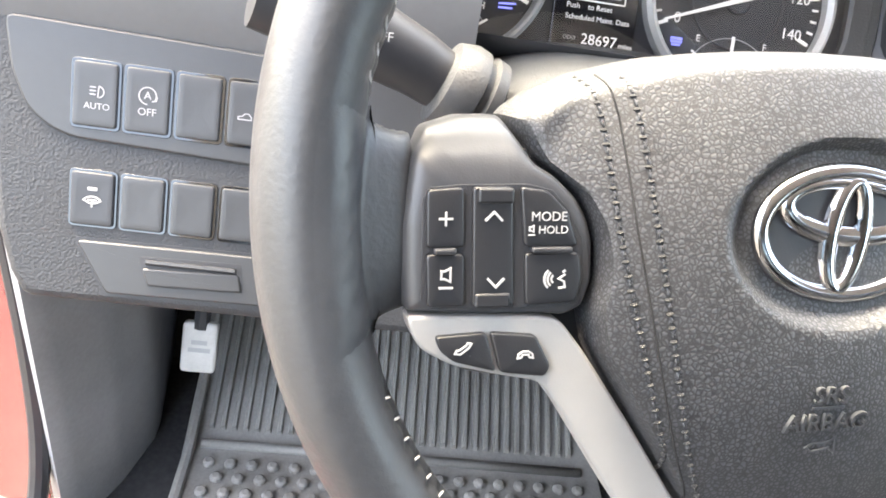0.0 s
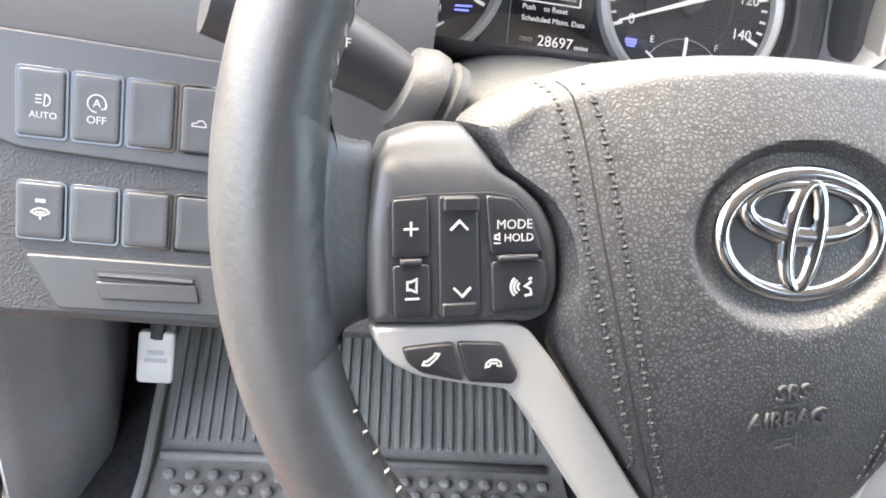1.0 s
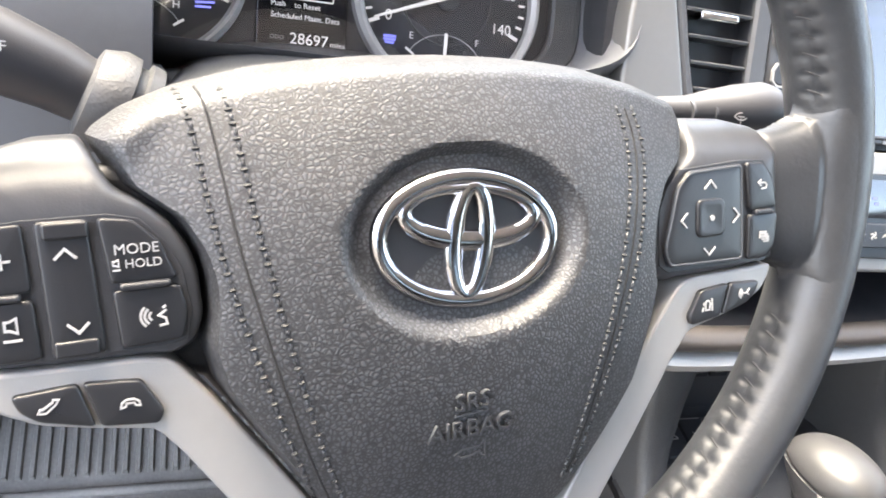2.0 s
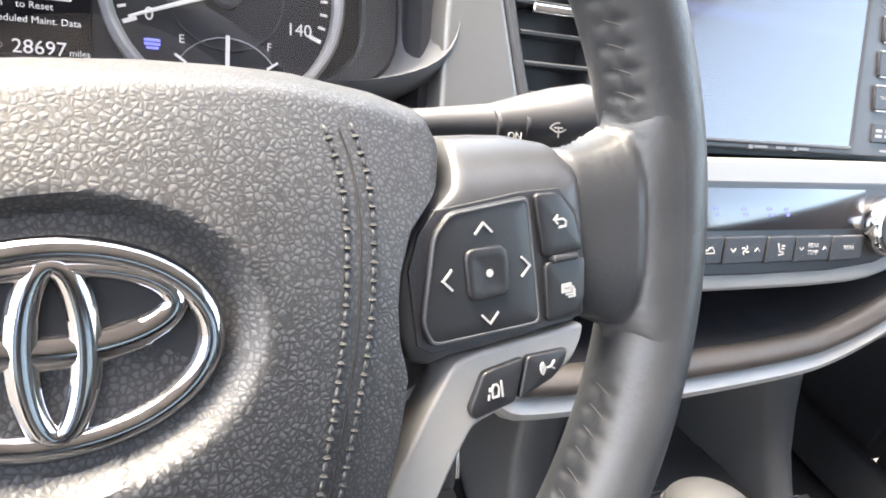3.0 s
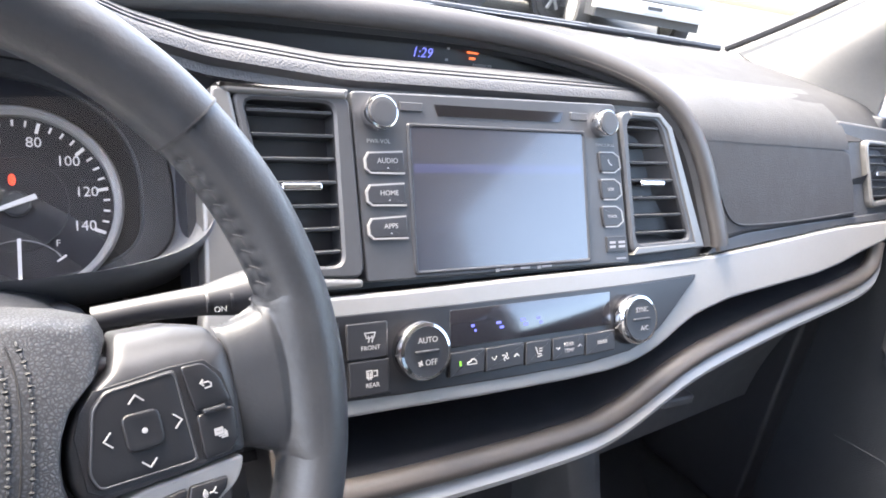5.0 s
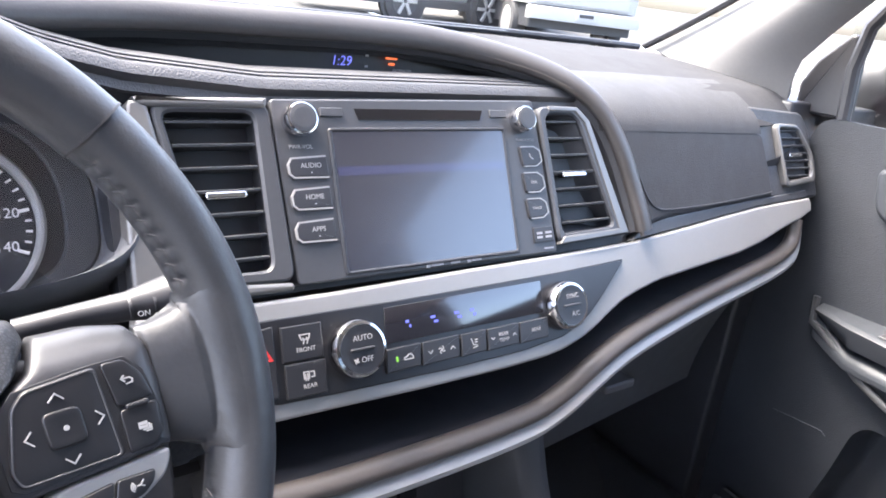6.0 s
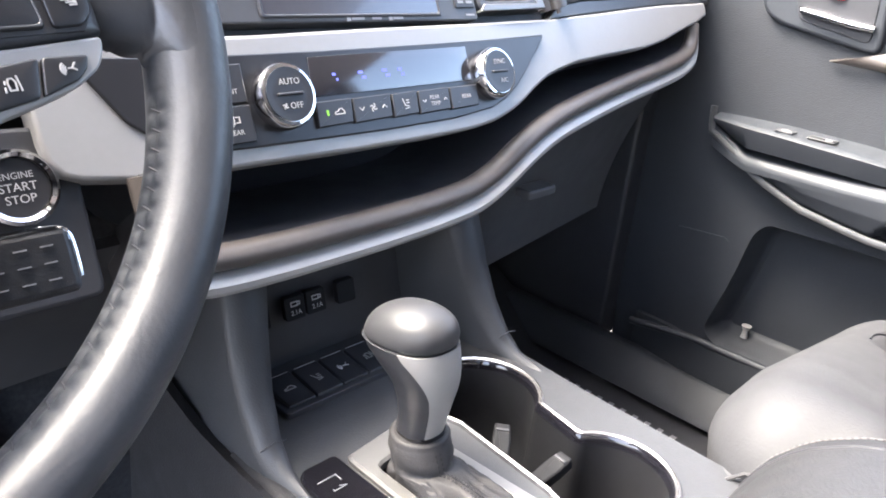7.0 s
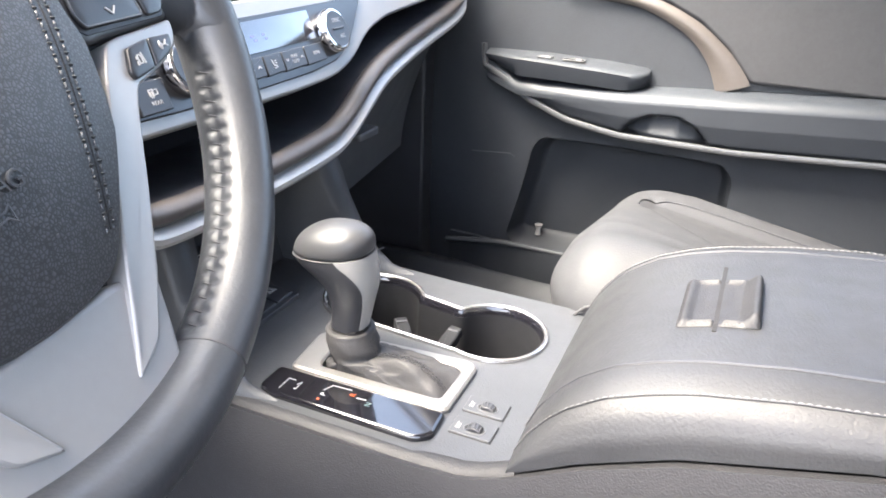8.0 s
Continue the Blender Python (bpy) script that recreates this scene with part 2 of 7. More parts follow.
def ring_plate(outer, inner, z0, z1, bev=0.001, bm=None):
    """A frame: the outline outer with the opening inner through it, both of the same number of points."""
    if area2(outer) < 0:
        outer = outer[::-1]
    if area2(inner) < 0:
        inner = inner[::-1]
    o2, i2 = inset(outer, bev), inset(inner, -bev)
    seq = [[(x, y, z0) for x, y in outer], [(x, y, z1 - bev) for x, y in outer], [(x, y, z1) for x, y in o2],
           [(x, y, z1) for x, y in i2], [(x, y, z1 - bev) for x, y in inner], [(x, y, z0) for x, y in inner]]
    seq.append(seq[0])
    return loft(seq, caps=(False, False), bm=bm)


def resample(pts, n, closed=False):
    p = [Vector(q) for q in pts]
    if closed:
        p.append(p[0])
    d = [0.0]
    for a, b in zip(p, p[1:]):
        d.append(d[-1] + (b - a).length)
    out, i = [], 0
    for k in range(n):
        s = d[-1] * k / (n if closed else n - 1)
        while i < len(p) - 2 and d[i + 1] < s:
            i += 1
        t = (s - d[i]) / max(1e-9, d[i + 1] - d[i])
        out.append(p[i].lerp(p[i + 1], min(1, max(0, t))))
    return out


def smooth_path(pts, n, rounds=3):
    """A smooth run of n points along the polyline."""
    p = [Vector(q) for q in pts]
    for _ in range(rounds):
        q = [p[0]]
        for a, b in zip(p, p[1:]):
            q += [a.lerp(b, 0.25), a.lerp(b, 0.75)]
        p = q + [p[-1]]
    return resample(p, n)


def sweep(path, section, up=(0, 0, 1), closed=False, scale=None, bm=None, caps=True):
    """A section of (side, up) pairs drawn along the path."""
    path = [Vector(p) for p in path]
    k, up, rings = len(path), Vector(up), []
    for i, p in enumerate(path):
        a = path[i - 1] if (i or closed) else path[i]
        b = path[(i + 1) % k] if (i < k - 1 or closed) else path[i]
        d = (b - a).normalized()
        side = d.cross(up).normalized()
        u = side.cross(d)
        s = scale[i] if scale else 1.0
        rings.append([tuple(p + side * (x * s) + u * (y * s)) for x, y in section])
    if closed:
        rings.append(rings[0])
    return loft(rings, caps=(caps and not closed,) * 2, bm=bm)


def circle(r, n=12, ry=None):
    return [(r * math.cos(2 * math.pi * i / n), (ry or r) * math.sin(2 * math.pi * i / n)) for i in range(n)]


def lathe(profile, n=40, bm=None, closed_top=True):
    """(radius, height) pairs turned round the z axis."""
    rings = [[(r * math.cos(2 * math.pi * i / n), r * math.sin(2 * math.pi * i / n), z) for i in range(n)] for r, z in profile]
    return loft(rings, caps=(True, closed_top), bm=bm)


def sheet(nu, nv, f, bm=None):
    """A surface of nu by nv points f(u, v), u and v from 0 to 1."""
    bm = bm or bmesh.new()
    vs = [[bm.verts.new(f(i / (nu - 1), j / (nv - 1))) for j in range(nv)] for i in range(nu)]
    for i in range(nu - 1):
        for j in range(nv - 1):
            bm.faces.new((vs[i][j], vs[i + 1][j], vs[i + 1][j + 1], vs[i][j + 1]))
    return bm


def thick(bm, d):
    """Gives an open sheet the thickness d."""
    bmesh.ops.recalc_face_normals(bm, faces=bm.faces)
    bmesh.ops.solidify(bm, geom=list(bm.faces), thickness=d)
    return bm


def block(x0, y0, z0, x1, y1, z1, bev=0.004, bm=None):
    return prism(rect(x0, y0, x1, y1, bev * 2 if bev else 0), z0, z1, bev, bm=bm)


def moved(bm, f):
    for v in bm.verts:
        v.co = Vector(f(v.co))
    return bm


def ribbon(lines, width, z, height=0.00025):
    """Flat printed strokes along polylines in the plane, z high."""
    bm = bmesh.new()
    for ln in lines:
        p = [Vector((*q, 0)) for q in ln]
        rings = []
        for i, q in enumerate(p):
            shut = (p[0] - p[-1]).length < 1e-9
            a, b = p[i - 1 if i else (-2 if shut else 0)], p[i + 1 if i < len(p) - 1 else (1 if shut else i)]
            u, w = (q - a), (b - q)
            d = (u.normalized() + w.normalized())
            d = d.normalized() if d.length > 1e-6 else Vector((1, 0, 0))
            s = Vector((-d.y, d.x, 0)) * width / 2
            k = max(0.6, abs(d.dot(w.normalized() if w.length > 1e-9 else u.normalized())))
            s /= k
            rings.append([(q.x + s.x, q.y + s.y, z - height), (q.x - s.x, q.y - s.y, z - height), (q.x - s.x, q.y - s.y, z + height), (q.x + s.x, q.y + s.y, z + height)])
        loft(rings, bm=bm)
    return bm


def words(text, size, mat, parent, x, y, z, name="print", lean=0.0, center=True, m=None, depth=0.0001):
    """Printed or raised characters in the built-in font, on a part's local plane."""
    cu = bpy.data.curves.new(name, "FONT")
    cu.body, cu.size, cu.extrude, cu.shear = text, size, depth, lean
    cu.align_x, cu.align_y = ("CENTER" if center else "LEFT"), "CENTER"
    cu.resolution_u = 3
    tmp = bpy.data.objects.new(name, cu)
    scene.collection.objects.link(tmp)
    bpy.context.view_layer.update()
    me = bpy.data.meshes.new_from_object(tmp.evaluated_get(bpy.context.evaluated_depsgraph_get()))
    bpy.data.objects.remove(tmp)
    me.name = name
    me.materials.clear()
    me.materials.append(mat)
    ob = new(name, me)
    ob.parent = parent
    ob.matrix_local = (m or Matrix()) @ Matrix.Translation((x, y, z))
    return ob


def arc(cx, cy, r, a0, a1, n=10):
    return [(cx + r * math.cos(radians(a0 + (a1 - a0) * i / n)), cy + r * math.sin(radians(a0 + (a1 - a0) * i / n))) for i in range(n + 1)]


def lerp_at(x, xs, ys):
    return float(np.interp(x, xs, ys))

# ---- steering wheel ----
WHEEL = basis((0.0032, -0.0922, 1.1215), (0.98765, 0.14985, 0.04567), (-0.1055, 0.4209, 0.9010), (0.1158, -0.8947, 0.4315))
RIM_R, RIM_A, RIM_B, RIM_H = 0.1773, 0.0155, 0.0185, -0.0088
RIM_C = (0.0053, 0.0075)


def flip(poly):
    return [(-p[0], *p[1:]) for p in poly]


def rim_point(deg, tube_deg, extra=0.0):
    a, b = radians(deg), radians(tube_deg)
    rr = RIM_R + (RIM_A + extra) * math.cos(b)
    return (RIM_C[0] + rr * math.cos(a), RIM_C[1] + rr * math.sin(a), RIM_H + (RIM_B + extra) * math.sin(b))


def rim_band(a0, a1, extra, n=None, m=28):
    n = n or max(3, int(abs(a1 - a0) / 2.2))
    return loft([[rim_point(a0 + (a1 - a0) * i / n, 360 * j / m, extra) for j in range(m)] for i in range(n + 1)])


def stitches(pts, normals, length, rad, lift=0.0, bm=None, gap=1.7, between=False):
    """Small thread stitches along a run of points."""
    bm = bm or bmesh.new()
    p = [Vector(q) for q in pts]
    total = sum((b - a).length for a, b in zip(p, p[1:]))
    count = max(2, int(total / (length * gap)))
    ps = resample(p, count)
    ns = resample(normals, count) if not isinstance(normals, Vector) else None
    if between:
        ps = [(a + b) / 2 for a, b in zip(ps, ps[1:])]
        count = len(ps)
    for i, q in enumerate(ps):
        d = (ps[min(i + 1, count - 1)] - ps[max(i - 1, 0)]).normalized()
        nn = (ns[i] if ns else normals).normalized()
        s = d.cross(nn).normalized()
        rings = []
        for t, k in ((-0.5, 0.25), (-0.35, 0.8), (0, 1.1), (0.35, 0.8), (0.5, 0.25)):
            c = q + d * (t * length) + nn * (lift + rad * 0.35 * (1 - 4 * t * t))
            rings.append([tuple(c + s * (rad * k * math.cos(a)) + nn * (rad * k * math.sin(a))) for a in (0, 1.05, 2.09, 3.14, 4.19, 5.24)])
        loft(rings, bm=bm)
    return bm


def icon_lines(kind, s):
    """Polylines of the small symbols, s their half size."""
    if kind == "plus":
        return [[(-s, 0), (s, 0)], [(0, -s), (0, s)]]
    if kind == "up":
        return [[(-s, -s * 0.5), (0, s * 0.5), (s, -s * 0.5)]]
    if kind == "down":
        return [[(-s, s * 0.5), (0, -s * 0.5), (s, s * 0.5)]]
    if kind == "lt":
        return [[(s * 0.5, -s), (-s * 0.5, 0), (s * 0.5, s)]]
    if kind == "gt":
        return [[(-s * 0.5, -s), (s * 0.5, 0), (-s * 0.5, s)]]
    if kind == "speaker":
        return [[(-s * 0.7, s), (-s * 0.7, -0.1 * s), (-s * 0.2, -0.1 * s), (s * 0.6, -0.5 * s), (s * 0.6, s * 1.4), (-s * 0.2, s), (-s * 0.7, s)], [(-s, -s * 1.4), (s, -s * 1.4)]]
    if kind == "voice":
        return [arc(-s * 0.2, 0, s * 0.45, 120, 240, 5), arc(-s * 0.2, 0, s * 0.85, 125, 235, 5), arc(-s * 0.2, 0, s * 1.2, 130, 230, 5),
                [(s * 0.2, -s), (s * 0.9, -s * 0.9), (s * 0.8, -0.3 * s), (s * 0.2, 0), (s * 0.9, 0.5 * s)], [(s * 0.6, s * 0.7), (s * 0.9, s * 0.9)]]
    if kind == "call":
        return [[(-s, -s * 0.5), (-s * 0.8, -s * 0.1), (-s * 0.5, -s * 0.1), (s * 0.4, s * 0.5), (s * 0.5, s * 0.8), (s, s * 0.7), (s * 0.7, s * 0.2), (-s * 0.3, -s * 0.6), (-s, -s * 0.5)]]
    if kind == "hang":
        return [[(-s, -s * 0.4), (-s * 0.9, 0.1 * s), (-s * 0.4, 0.45 * s), (s * 0.4, 0.45 * s), (s * 0.9, 0.1 * s), (s, -s * 0.4), (s * 0.5, -s * 0.3), (s * 0.4, 0.05 * s), (-s * 0.4, 0.05 * s), (-s * 0.5, -s * 0.3), (-s, -s * 0.4)]]
    if kind == "back":
        return [[(-s * 0.4, s), (-s, s * 0.4), (-s * 0.4, -s * 0.2)], [(-s, s * 0.4), (s * 0.5, s * 0.4), (s, 0), (s * 0.9, -s * 0.6), (-s * 0.3, -s * 0.7)]]
    if kind == "pages":
        return [[(-s, -s * 0.2), (s * 0.4, -s * 0.2), (s * 0.4, s * 0.8), (-s, s * 0.8), (-s, -s * 0.2)], [(-s * 0.8, 0.1 * s), (s * 0.2, 0.1 * s)], [(-s * 0.8, 0.5 * s), (s * 0.2, 0.5 * s)],
                [(-s * 0.5, -s * 0.6), (s * 0.8, -s * 0.6), (s * 0.8, s * 0.4)], [(0, -s), (s * 1.1, -s), (s * 1.1, 0)]]
    if kind == "lane":
        return [[(-s, -s), (-s * 0.9, -s * 0.3)], [(-s * 0.85, 0), (-s * 0.75, s * 0.5)], [(s, -s), (s * 0.8, s)], [(-s * 0.4, -s * 0.8), (s * 0.4, -s * 0.8), (s * 0.5, 0.2 * s), (s * 0.2, s * 0.7), (-s * 0.3, s * 0.7), (-s * 0.5, 0.1 * s), (-s * 0.4, -s * 0.8)]]
    if kind == "dist":
        return [arc(-s * 0.3, 0, s * 0.3, 120, 240, 4), arc(-s * 0.3, 0, s * 0.6, 120, 240, 4), arc(-s * 0.3, 0, s * 0.9, 120, 240, 4), [(-s * 0.2, 0), (s * 0.4, 0), (s, s * 0.7)], [(s * 0.4, 0), (s, -s * 0.4)]]
    if kind == "lamp":
        return [arc(s * 0.1, 0.2 * s, s * 0.8, -80, 80, 8) + [(s * 0.1, -0.6 * s)], [(-s, s * 0.8), (-s * 0.2, s * 0.8)], [(-s, s * 0.3), (-s * 0.2, s * 0.3)], [(-s, -s * 0.2), (-s * 0.2, -s * 0.2)]]
    if kind == "loop":
        return [arc(0, 0, s, -30, 270, 16), [(s * 0.5, -s * 0.6), (s * 1.0, -s * 0.5), (s * 1.1, 0)]]
    if kind == "wiper":
        return [arc(0, -s * 0.9, s * 1.5, 40, 140, 8) + [(-s * 0.4, -s * 0.3), (s * 0.4, -s * 0.3), (s * 1.15, 0.06 * s)], [(0, -s * 0.9), (0, s * 0.2)], [(-s * 0.6, s * 0.1), (s * 0.6, s * 0.1)]]
    if kind == "car":
        return [[(-s, -s * 0.4), (-s, 0), (-s * 0.4, s * 0.1), (0, s * 0.5), (s * 0.6, s * 0.5), (s, 0), (s, -s * 0.4), (-s, -s * 0.4)]]
    if kind == "fan":
        return [arc(0.4 * s, 0, 0.4 * s, 180, 330, 5), arc(-0.4 * s, 0, 0.4 * s, 0, 150, 5), arc(0, 0.4 * s, 0.4 * s, -90, 60, 5), arc(0, -0.4 * s, 0.4 * s, 90, 240, 5)]
    if kind == "seat":
        return [[(-s * 0.8, s), (-s * 0.3, -s * 0.4), (s * 0.6, -s * 0.5)], [(-s * 0.5, -s), (s * 0.7, -s * 0.8)], [(s * 0.1, 0.6 * s), (s * 0.8, 0.6 * s)], [(s * 0.1, 0.1 * s), (s * 0.8, 0.1 * s)]]
    if kind == "defrost":
        return [[(-s, s * 0.7), (s, s * 0.7), (s * 0.7, -s * 0.2), (-s * 0.7, -s * 0.2), (-s, s * 0.7)], [(-s * 0.4, -s), (-s * 0.2, -0.4 * s), (-s * 0.4, 0.2 * s)], [(s * 0.3, -s), (s * 0.5, -0.4 * s), (s * 0.3, 0.2 * s)]]
    if kind == "rdefrost":
        return [[(-s, -s * 0.6), (s * 0.0, -s * 0.6), (0, s * 0.6), (-s, s * 0.6), (-s, -s * 0.6)], [(0.3 * s, -0.4 * s), (s, -0.4 * s), (s, 0.5 * s), (0.3 * s, 0.5 * s)], [(-0.7 * s, -s), (-0.7 * s, 0.3 * s)], [(-0.3 * s, -s), (-0.3 * s, 0.3 * s)]]
    if kind == "phone":
        return [[(-s * 0.7, s * 0.9), (-s * 0.5, 0), (0.2 * s, -s * 0.7), (s * 0.8, -s * 0.9)]]
    return [[(-s, 0), (s, 0)]]


def icon(kind, s, width, mat, parent, x, y, z, name="icon"):
    lines = [[(px + x, py + y) for px, py in ln] for ln in icon_lines(kind, s)]
    return part(name, ribbon(lines, width, z), mat, parent)


wheel = thing("steering_wheel", WHEEL, "black leather steering wheel with silver spokes and switch pads", "steering wheel")
SEAMS = ((11, 38, 164), (-72.5, -18, 177), (142, 169, 164), (198, 252.5, 166))
STEP = 2.7


def pucker(deg, tube):
    """How far the leather is drawn in at the sewn seam: a groove, with a pinch at every stitch."""
    for a0, a1, c in SEAMS:
        d = (deg - a0) % 360
        if d < a1 - a0:
            fade = min(1, d / 2, (a1 - a0 - d) / 2)
            wave = 0.5 + 0.5 * math.cos(2 * math.pi * d / STEP)
            return -fade * (0.0011 * math.exp(-((tube - c) / 7) ** 2) + wave ** 2 * 0.0010 * math.exp(-((tube - c + 11) / 8) ** 2) + wave ** 2 * 0.0009 * math.exp(-((tube - c - 11) / 7) ** 2))
    return 0.0


TUBE = [140 + 4 * j for j in range(18)] + [212 + 12 * j for j in range(24)]
rim = part("rim", loft([[rim_point(360 * i / 1080, q, pucker(360 * i / 1080, q)) for q in TUBE] for i in range(1081)], caps=(False, False)), LEATHER, wheel, "worn smooth black leather rim", angle=60)
# smoother leather sections at the top and at the bottom, with their cross seams
for a0, a1 in ((38.5, 141.5), (-107, -73)):
    part("rim_section", rim_band(a0, a1, 0.0006), LEATHER, rim)
    for a in (a0, a1):
        part("cross_seam", rim_band(a - 0.16, a + 0.16, 0.0009, n=2), THREAD_DARK, rim)
# the thread of the sewn seam on the inner side
for k, (a0, a1, c) in enumerate(SEAMS):
    n = int((a1 - a0) / STEP)
    thread = bmesh.new()
    for i in range(1, n):
        a = a0 + STEP * i
        run = [rim_point(a + (q - c) * 0.05, q, pucker(a, q) + 0.0002) for q in (c - 11, c - 6, c, c + 6, c + 11)]
        sweep(run, circle(0.00042, 6), up=Vector(rim_point(a, c, 1)) - Vector(rim_point(a, c)), bm=thread)
    part("stitching", thread, THREAD if k > 1 else THREAD_DARK, rim, "pale thread stitches" if k > 1 else "dark thread stitches")

# leather that runs from the rim to the switch pads
for sx in (-1, 1):
    rings = []
    for r, lo, hi, t in ((0.1435, -0.0225, 0.0300, 0.0030), (0.1455, -0.0238, 0.0313, 0.0050), (0.1480, -0.0255, 0.0328, 0.0072), (0.1505, -0.0277, 0.0346, 0.0095), (0.1530, -0.0305, 0.0369, 0.0117), (0.1560, -0.0345, 0.0405, 0.0140), (0.1590, -0.0395, 0.0450, 0.0158), (0.1620, -0.0450, 0.0500, 0.0168), (0.1650, -0.0500, 0.0550, 0.0170)):
        ring, c, hh = [], 0.0037, min(0.0262, (hi - lo) / 2)
        for j in range(40):
            a = 2 * math.pi * j / 40
            cx, cy = math.cos(a), math.sin(a)
            q = (abs(cx) ** 2.8 + abs(cy) ** 2.8) ** (-1 / 2.8)
            x = sx * (r + (0.0022 if sx > 0 else 0) - 0.004 * max(0, min(1, (r - 0.146) / 0.008)) * abs(cx * q) ** 4)
            ring.append((x, c + hh * cx * q, -0.0115 + t * 0.8 * cy * q + (0.0003 * math.sin(cx * 14 + r * 900) if 0.146 < r < 0.154 else 0)))
        rings.append(ring)
    part("spoke_leather", loft(rings), LEATHER, wheel, "creased leather over the spoke", angle=60)



def spoke_leather_height(sx, x, y, x0, inside=False):
    """Leather drawn from the switch pad up over the rim: the spoke and the rim melted into one surface."""
    rho = math.hypot(sx * x - RIM_C[0], y - RIM_C[1])
    d = abs(RIM_R - rho) / RIM_A
    rim_z = RIM_H + RIM_B * math.sqrt(1 - d * d) if d < 1 else RIM_H - 2.6 * (d - 1) * RIM_A
    f = x - x0
    g = f / (RIM_R + sx * RIM_C[0] - x0)
    lo, hi = -0.0238 - 0.003 * g - 0.026 * g ** 2.4, 0.0305 + 0.001 * g + 0.024 * g ** 2.4
    half_w, mid = (hi - lo) / 2, (hi + lo) / 2
    q = abs(y - mid) / half_w
    top = -0.0046 - 0.0020 * max(0, 1 - f / 0.003) ** 2 + 0.0070 * min(1, f / 0.02) - 32 * max(0, f - 0.58 * f / g if g else 0) ** 2
    edge = 0.013
    z = top - edge + edge * (1 - q ** 3) ** (1 / 3) if q < 1 else top - edge - 2.6 * (q - 1) * half_w
    k = 0.013
    h = max(0, k - abs(rim_z - z)) / k
    away = min(1, max(0, (rim_z - z - k * 0.5) / (k * 0.6)))
    if inside:
        return max(rim_z, z) > -0.0155 and away < 1
    crease = 0.0002 * math.sin(y * 520 + x * 900 + 2 * math.sin(y * 90)) * h * (1 - g)
    return max(rim_z, z) + h * h * k / 4 + crease + 0.00012 - 0.0005 * away


def spoke_leather_sheet(sx, x0):
    """The leather as columns, each from its lower to its upper edge, where it turns down behind the spoke."""
    span = RIM_R + sx * RIM_C[0] + 0.001 - x0
    ends = []
    for i in range(56):
        x = x0 + span * i / 55
        pair = []
        for step in (-0.0004, 0.0004):
            y = 0.004
            while -0.056 < y < 0.060 and spoke_leather_height(sx, x, y, x0, True):
                y += step
            pair.append(y)
        ends.append((x, *pair))
    def f(u, v):
        x, lo, hi = ends[round(u * 55)]
        y = lo + (hi - lo) * v
        return (sx * x, y, spoke_leather_height(sx, x, y, x0))
    return sheet(56, 110, f)


for sx, x0 in ((-1, 0.1405), (1, 0.1430)):
    part("spoke_cover", spoke_leather_sheet(sx, x0), LEATHER, wheel, "creased leather between rim and switch pad", angle=80)

# airbag cover
half = [(0, 60), (-24, 59.5), (-44, 58), (-62, 56), (-85, 50.5), (-100, 44.5), (-108, 39), (-110.5, 36), (-108, 31), (-104, 24), (-98, 19.5), (-90, 13.5), (-85.5, 5), (-83.5, -3), (-83, -13), (-85, -24), (-82, -37), (-68, -60), (-50, -88), (-40, -103), (-32, -109), (-18, -112), (0, -113)]


def draw_in(x, y):
    """The passenger-side edge of the cover stands closer in beside its switch pad."""
    return (x - 8.0 * min(1, max(0, (44 - y) / 6)) * min(1, max(0, (y + 62) / 22)), y)


cover_outline = mm(half + [draw_in(x, y) for x, y in flip(half[1:-1])[::-1]])
cover_ring = [tuple(p) for p in resample([(*p, 0) for p in cover_outline], 220, closed=True)]
EMB = (-0.0043, 0.002)


def cover_height(x, y, s):
    h = -0.004 + 0.0205 * (1 - min(1, math.hypot(x / 0.115, (y + 0.022) / 0.098)) ** 2.1)
    h -= 0.007 * max(0, y / 0.055) ** 2.2
    start = 0.958 - 0.098 * min(1, max(0, (y - 0.012) / 0.042))
    if s > start:
        h -= 0.018 * ((s - start) / (1 - start)) ** 2.4
    q = math.hypot((x - EMB[0]) / 0.0395, (y - EMB[1]) / 0.0285)
    k = min(1, max(0, (1.09 - q) / 0.19))
    return h - 0.0062 * k * k * (3 - 2 * k)


rings = []
for s in [1.0, 0.996, 0.99, 0.98, 0.965, 0.945] + [0.92 - 0.0185 * i for i in range(49)] + [0.012]:
    ring = []
    for p in cover_ring:
        x, y = EMB[0] * (1 - s) + p[0] * s, p[1] * s + 0.001 * (1 - s)
        ring.append((x, y, cover_height(x, y, s)))
    rings.append(ring)
rings.insert(0, [(p[0], p[1], -0.03) for p in rings[0]])
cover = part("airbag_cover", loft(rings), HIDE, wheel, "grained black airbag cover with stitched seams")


def on_cover(x, y):
    """The height of the cover over a point of its plane."""
    a = math.atan2(y - 0.001, x - EMB[0])
    best = 1.0
    ray = Vector((math.cos(a), math.sin(a)))
    for p, q in zip(cover_outline, cover_outline[1:] + cover_outline[:1]):
        d = Vector((q[0] - p[0], q[1] - p[1]))
        den = ray.x * d.y - ray.y * d.x
        if abs(den) < 1e-12:
            continue
        w = Vector((p[0] - EMB[0], p[1] - 0.001))
        t, u = (w.x * d.y - w.y * d.x) / den, (w.x * ray.y - w.y * ray.x) / den
        if t > 0 and 0 <= u <= 1:
            best = math.hypot(x - EMB[0], y - 0.001) / t
    return cover_height(x, y, min(1, best))


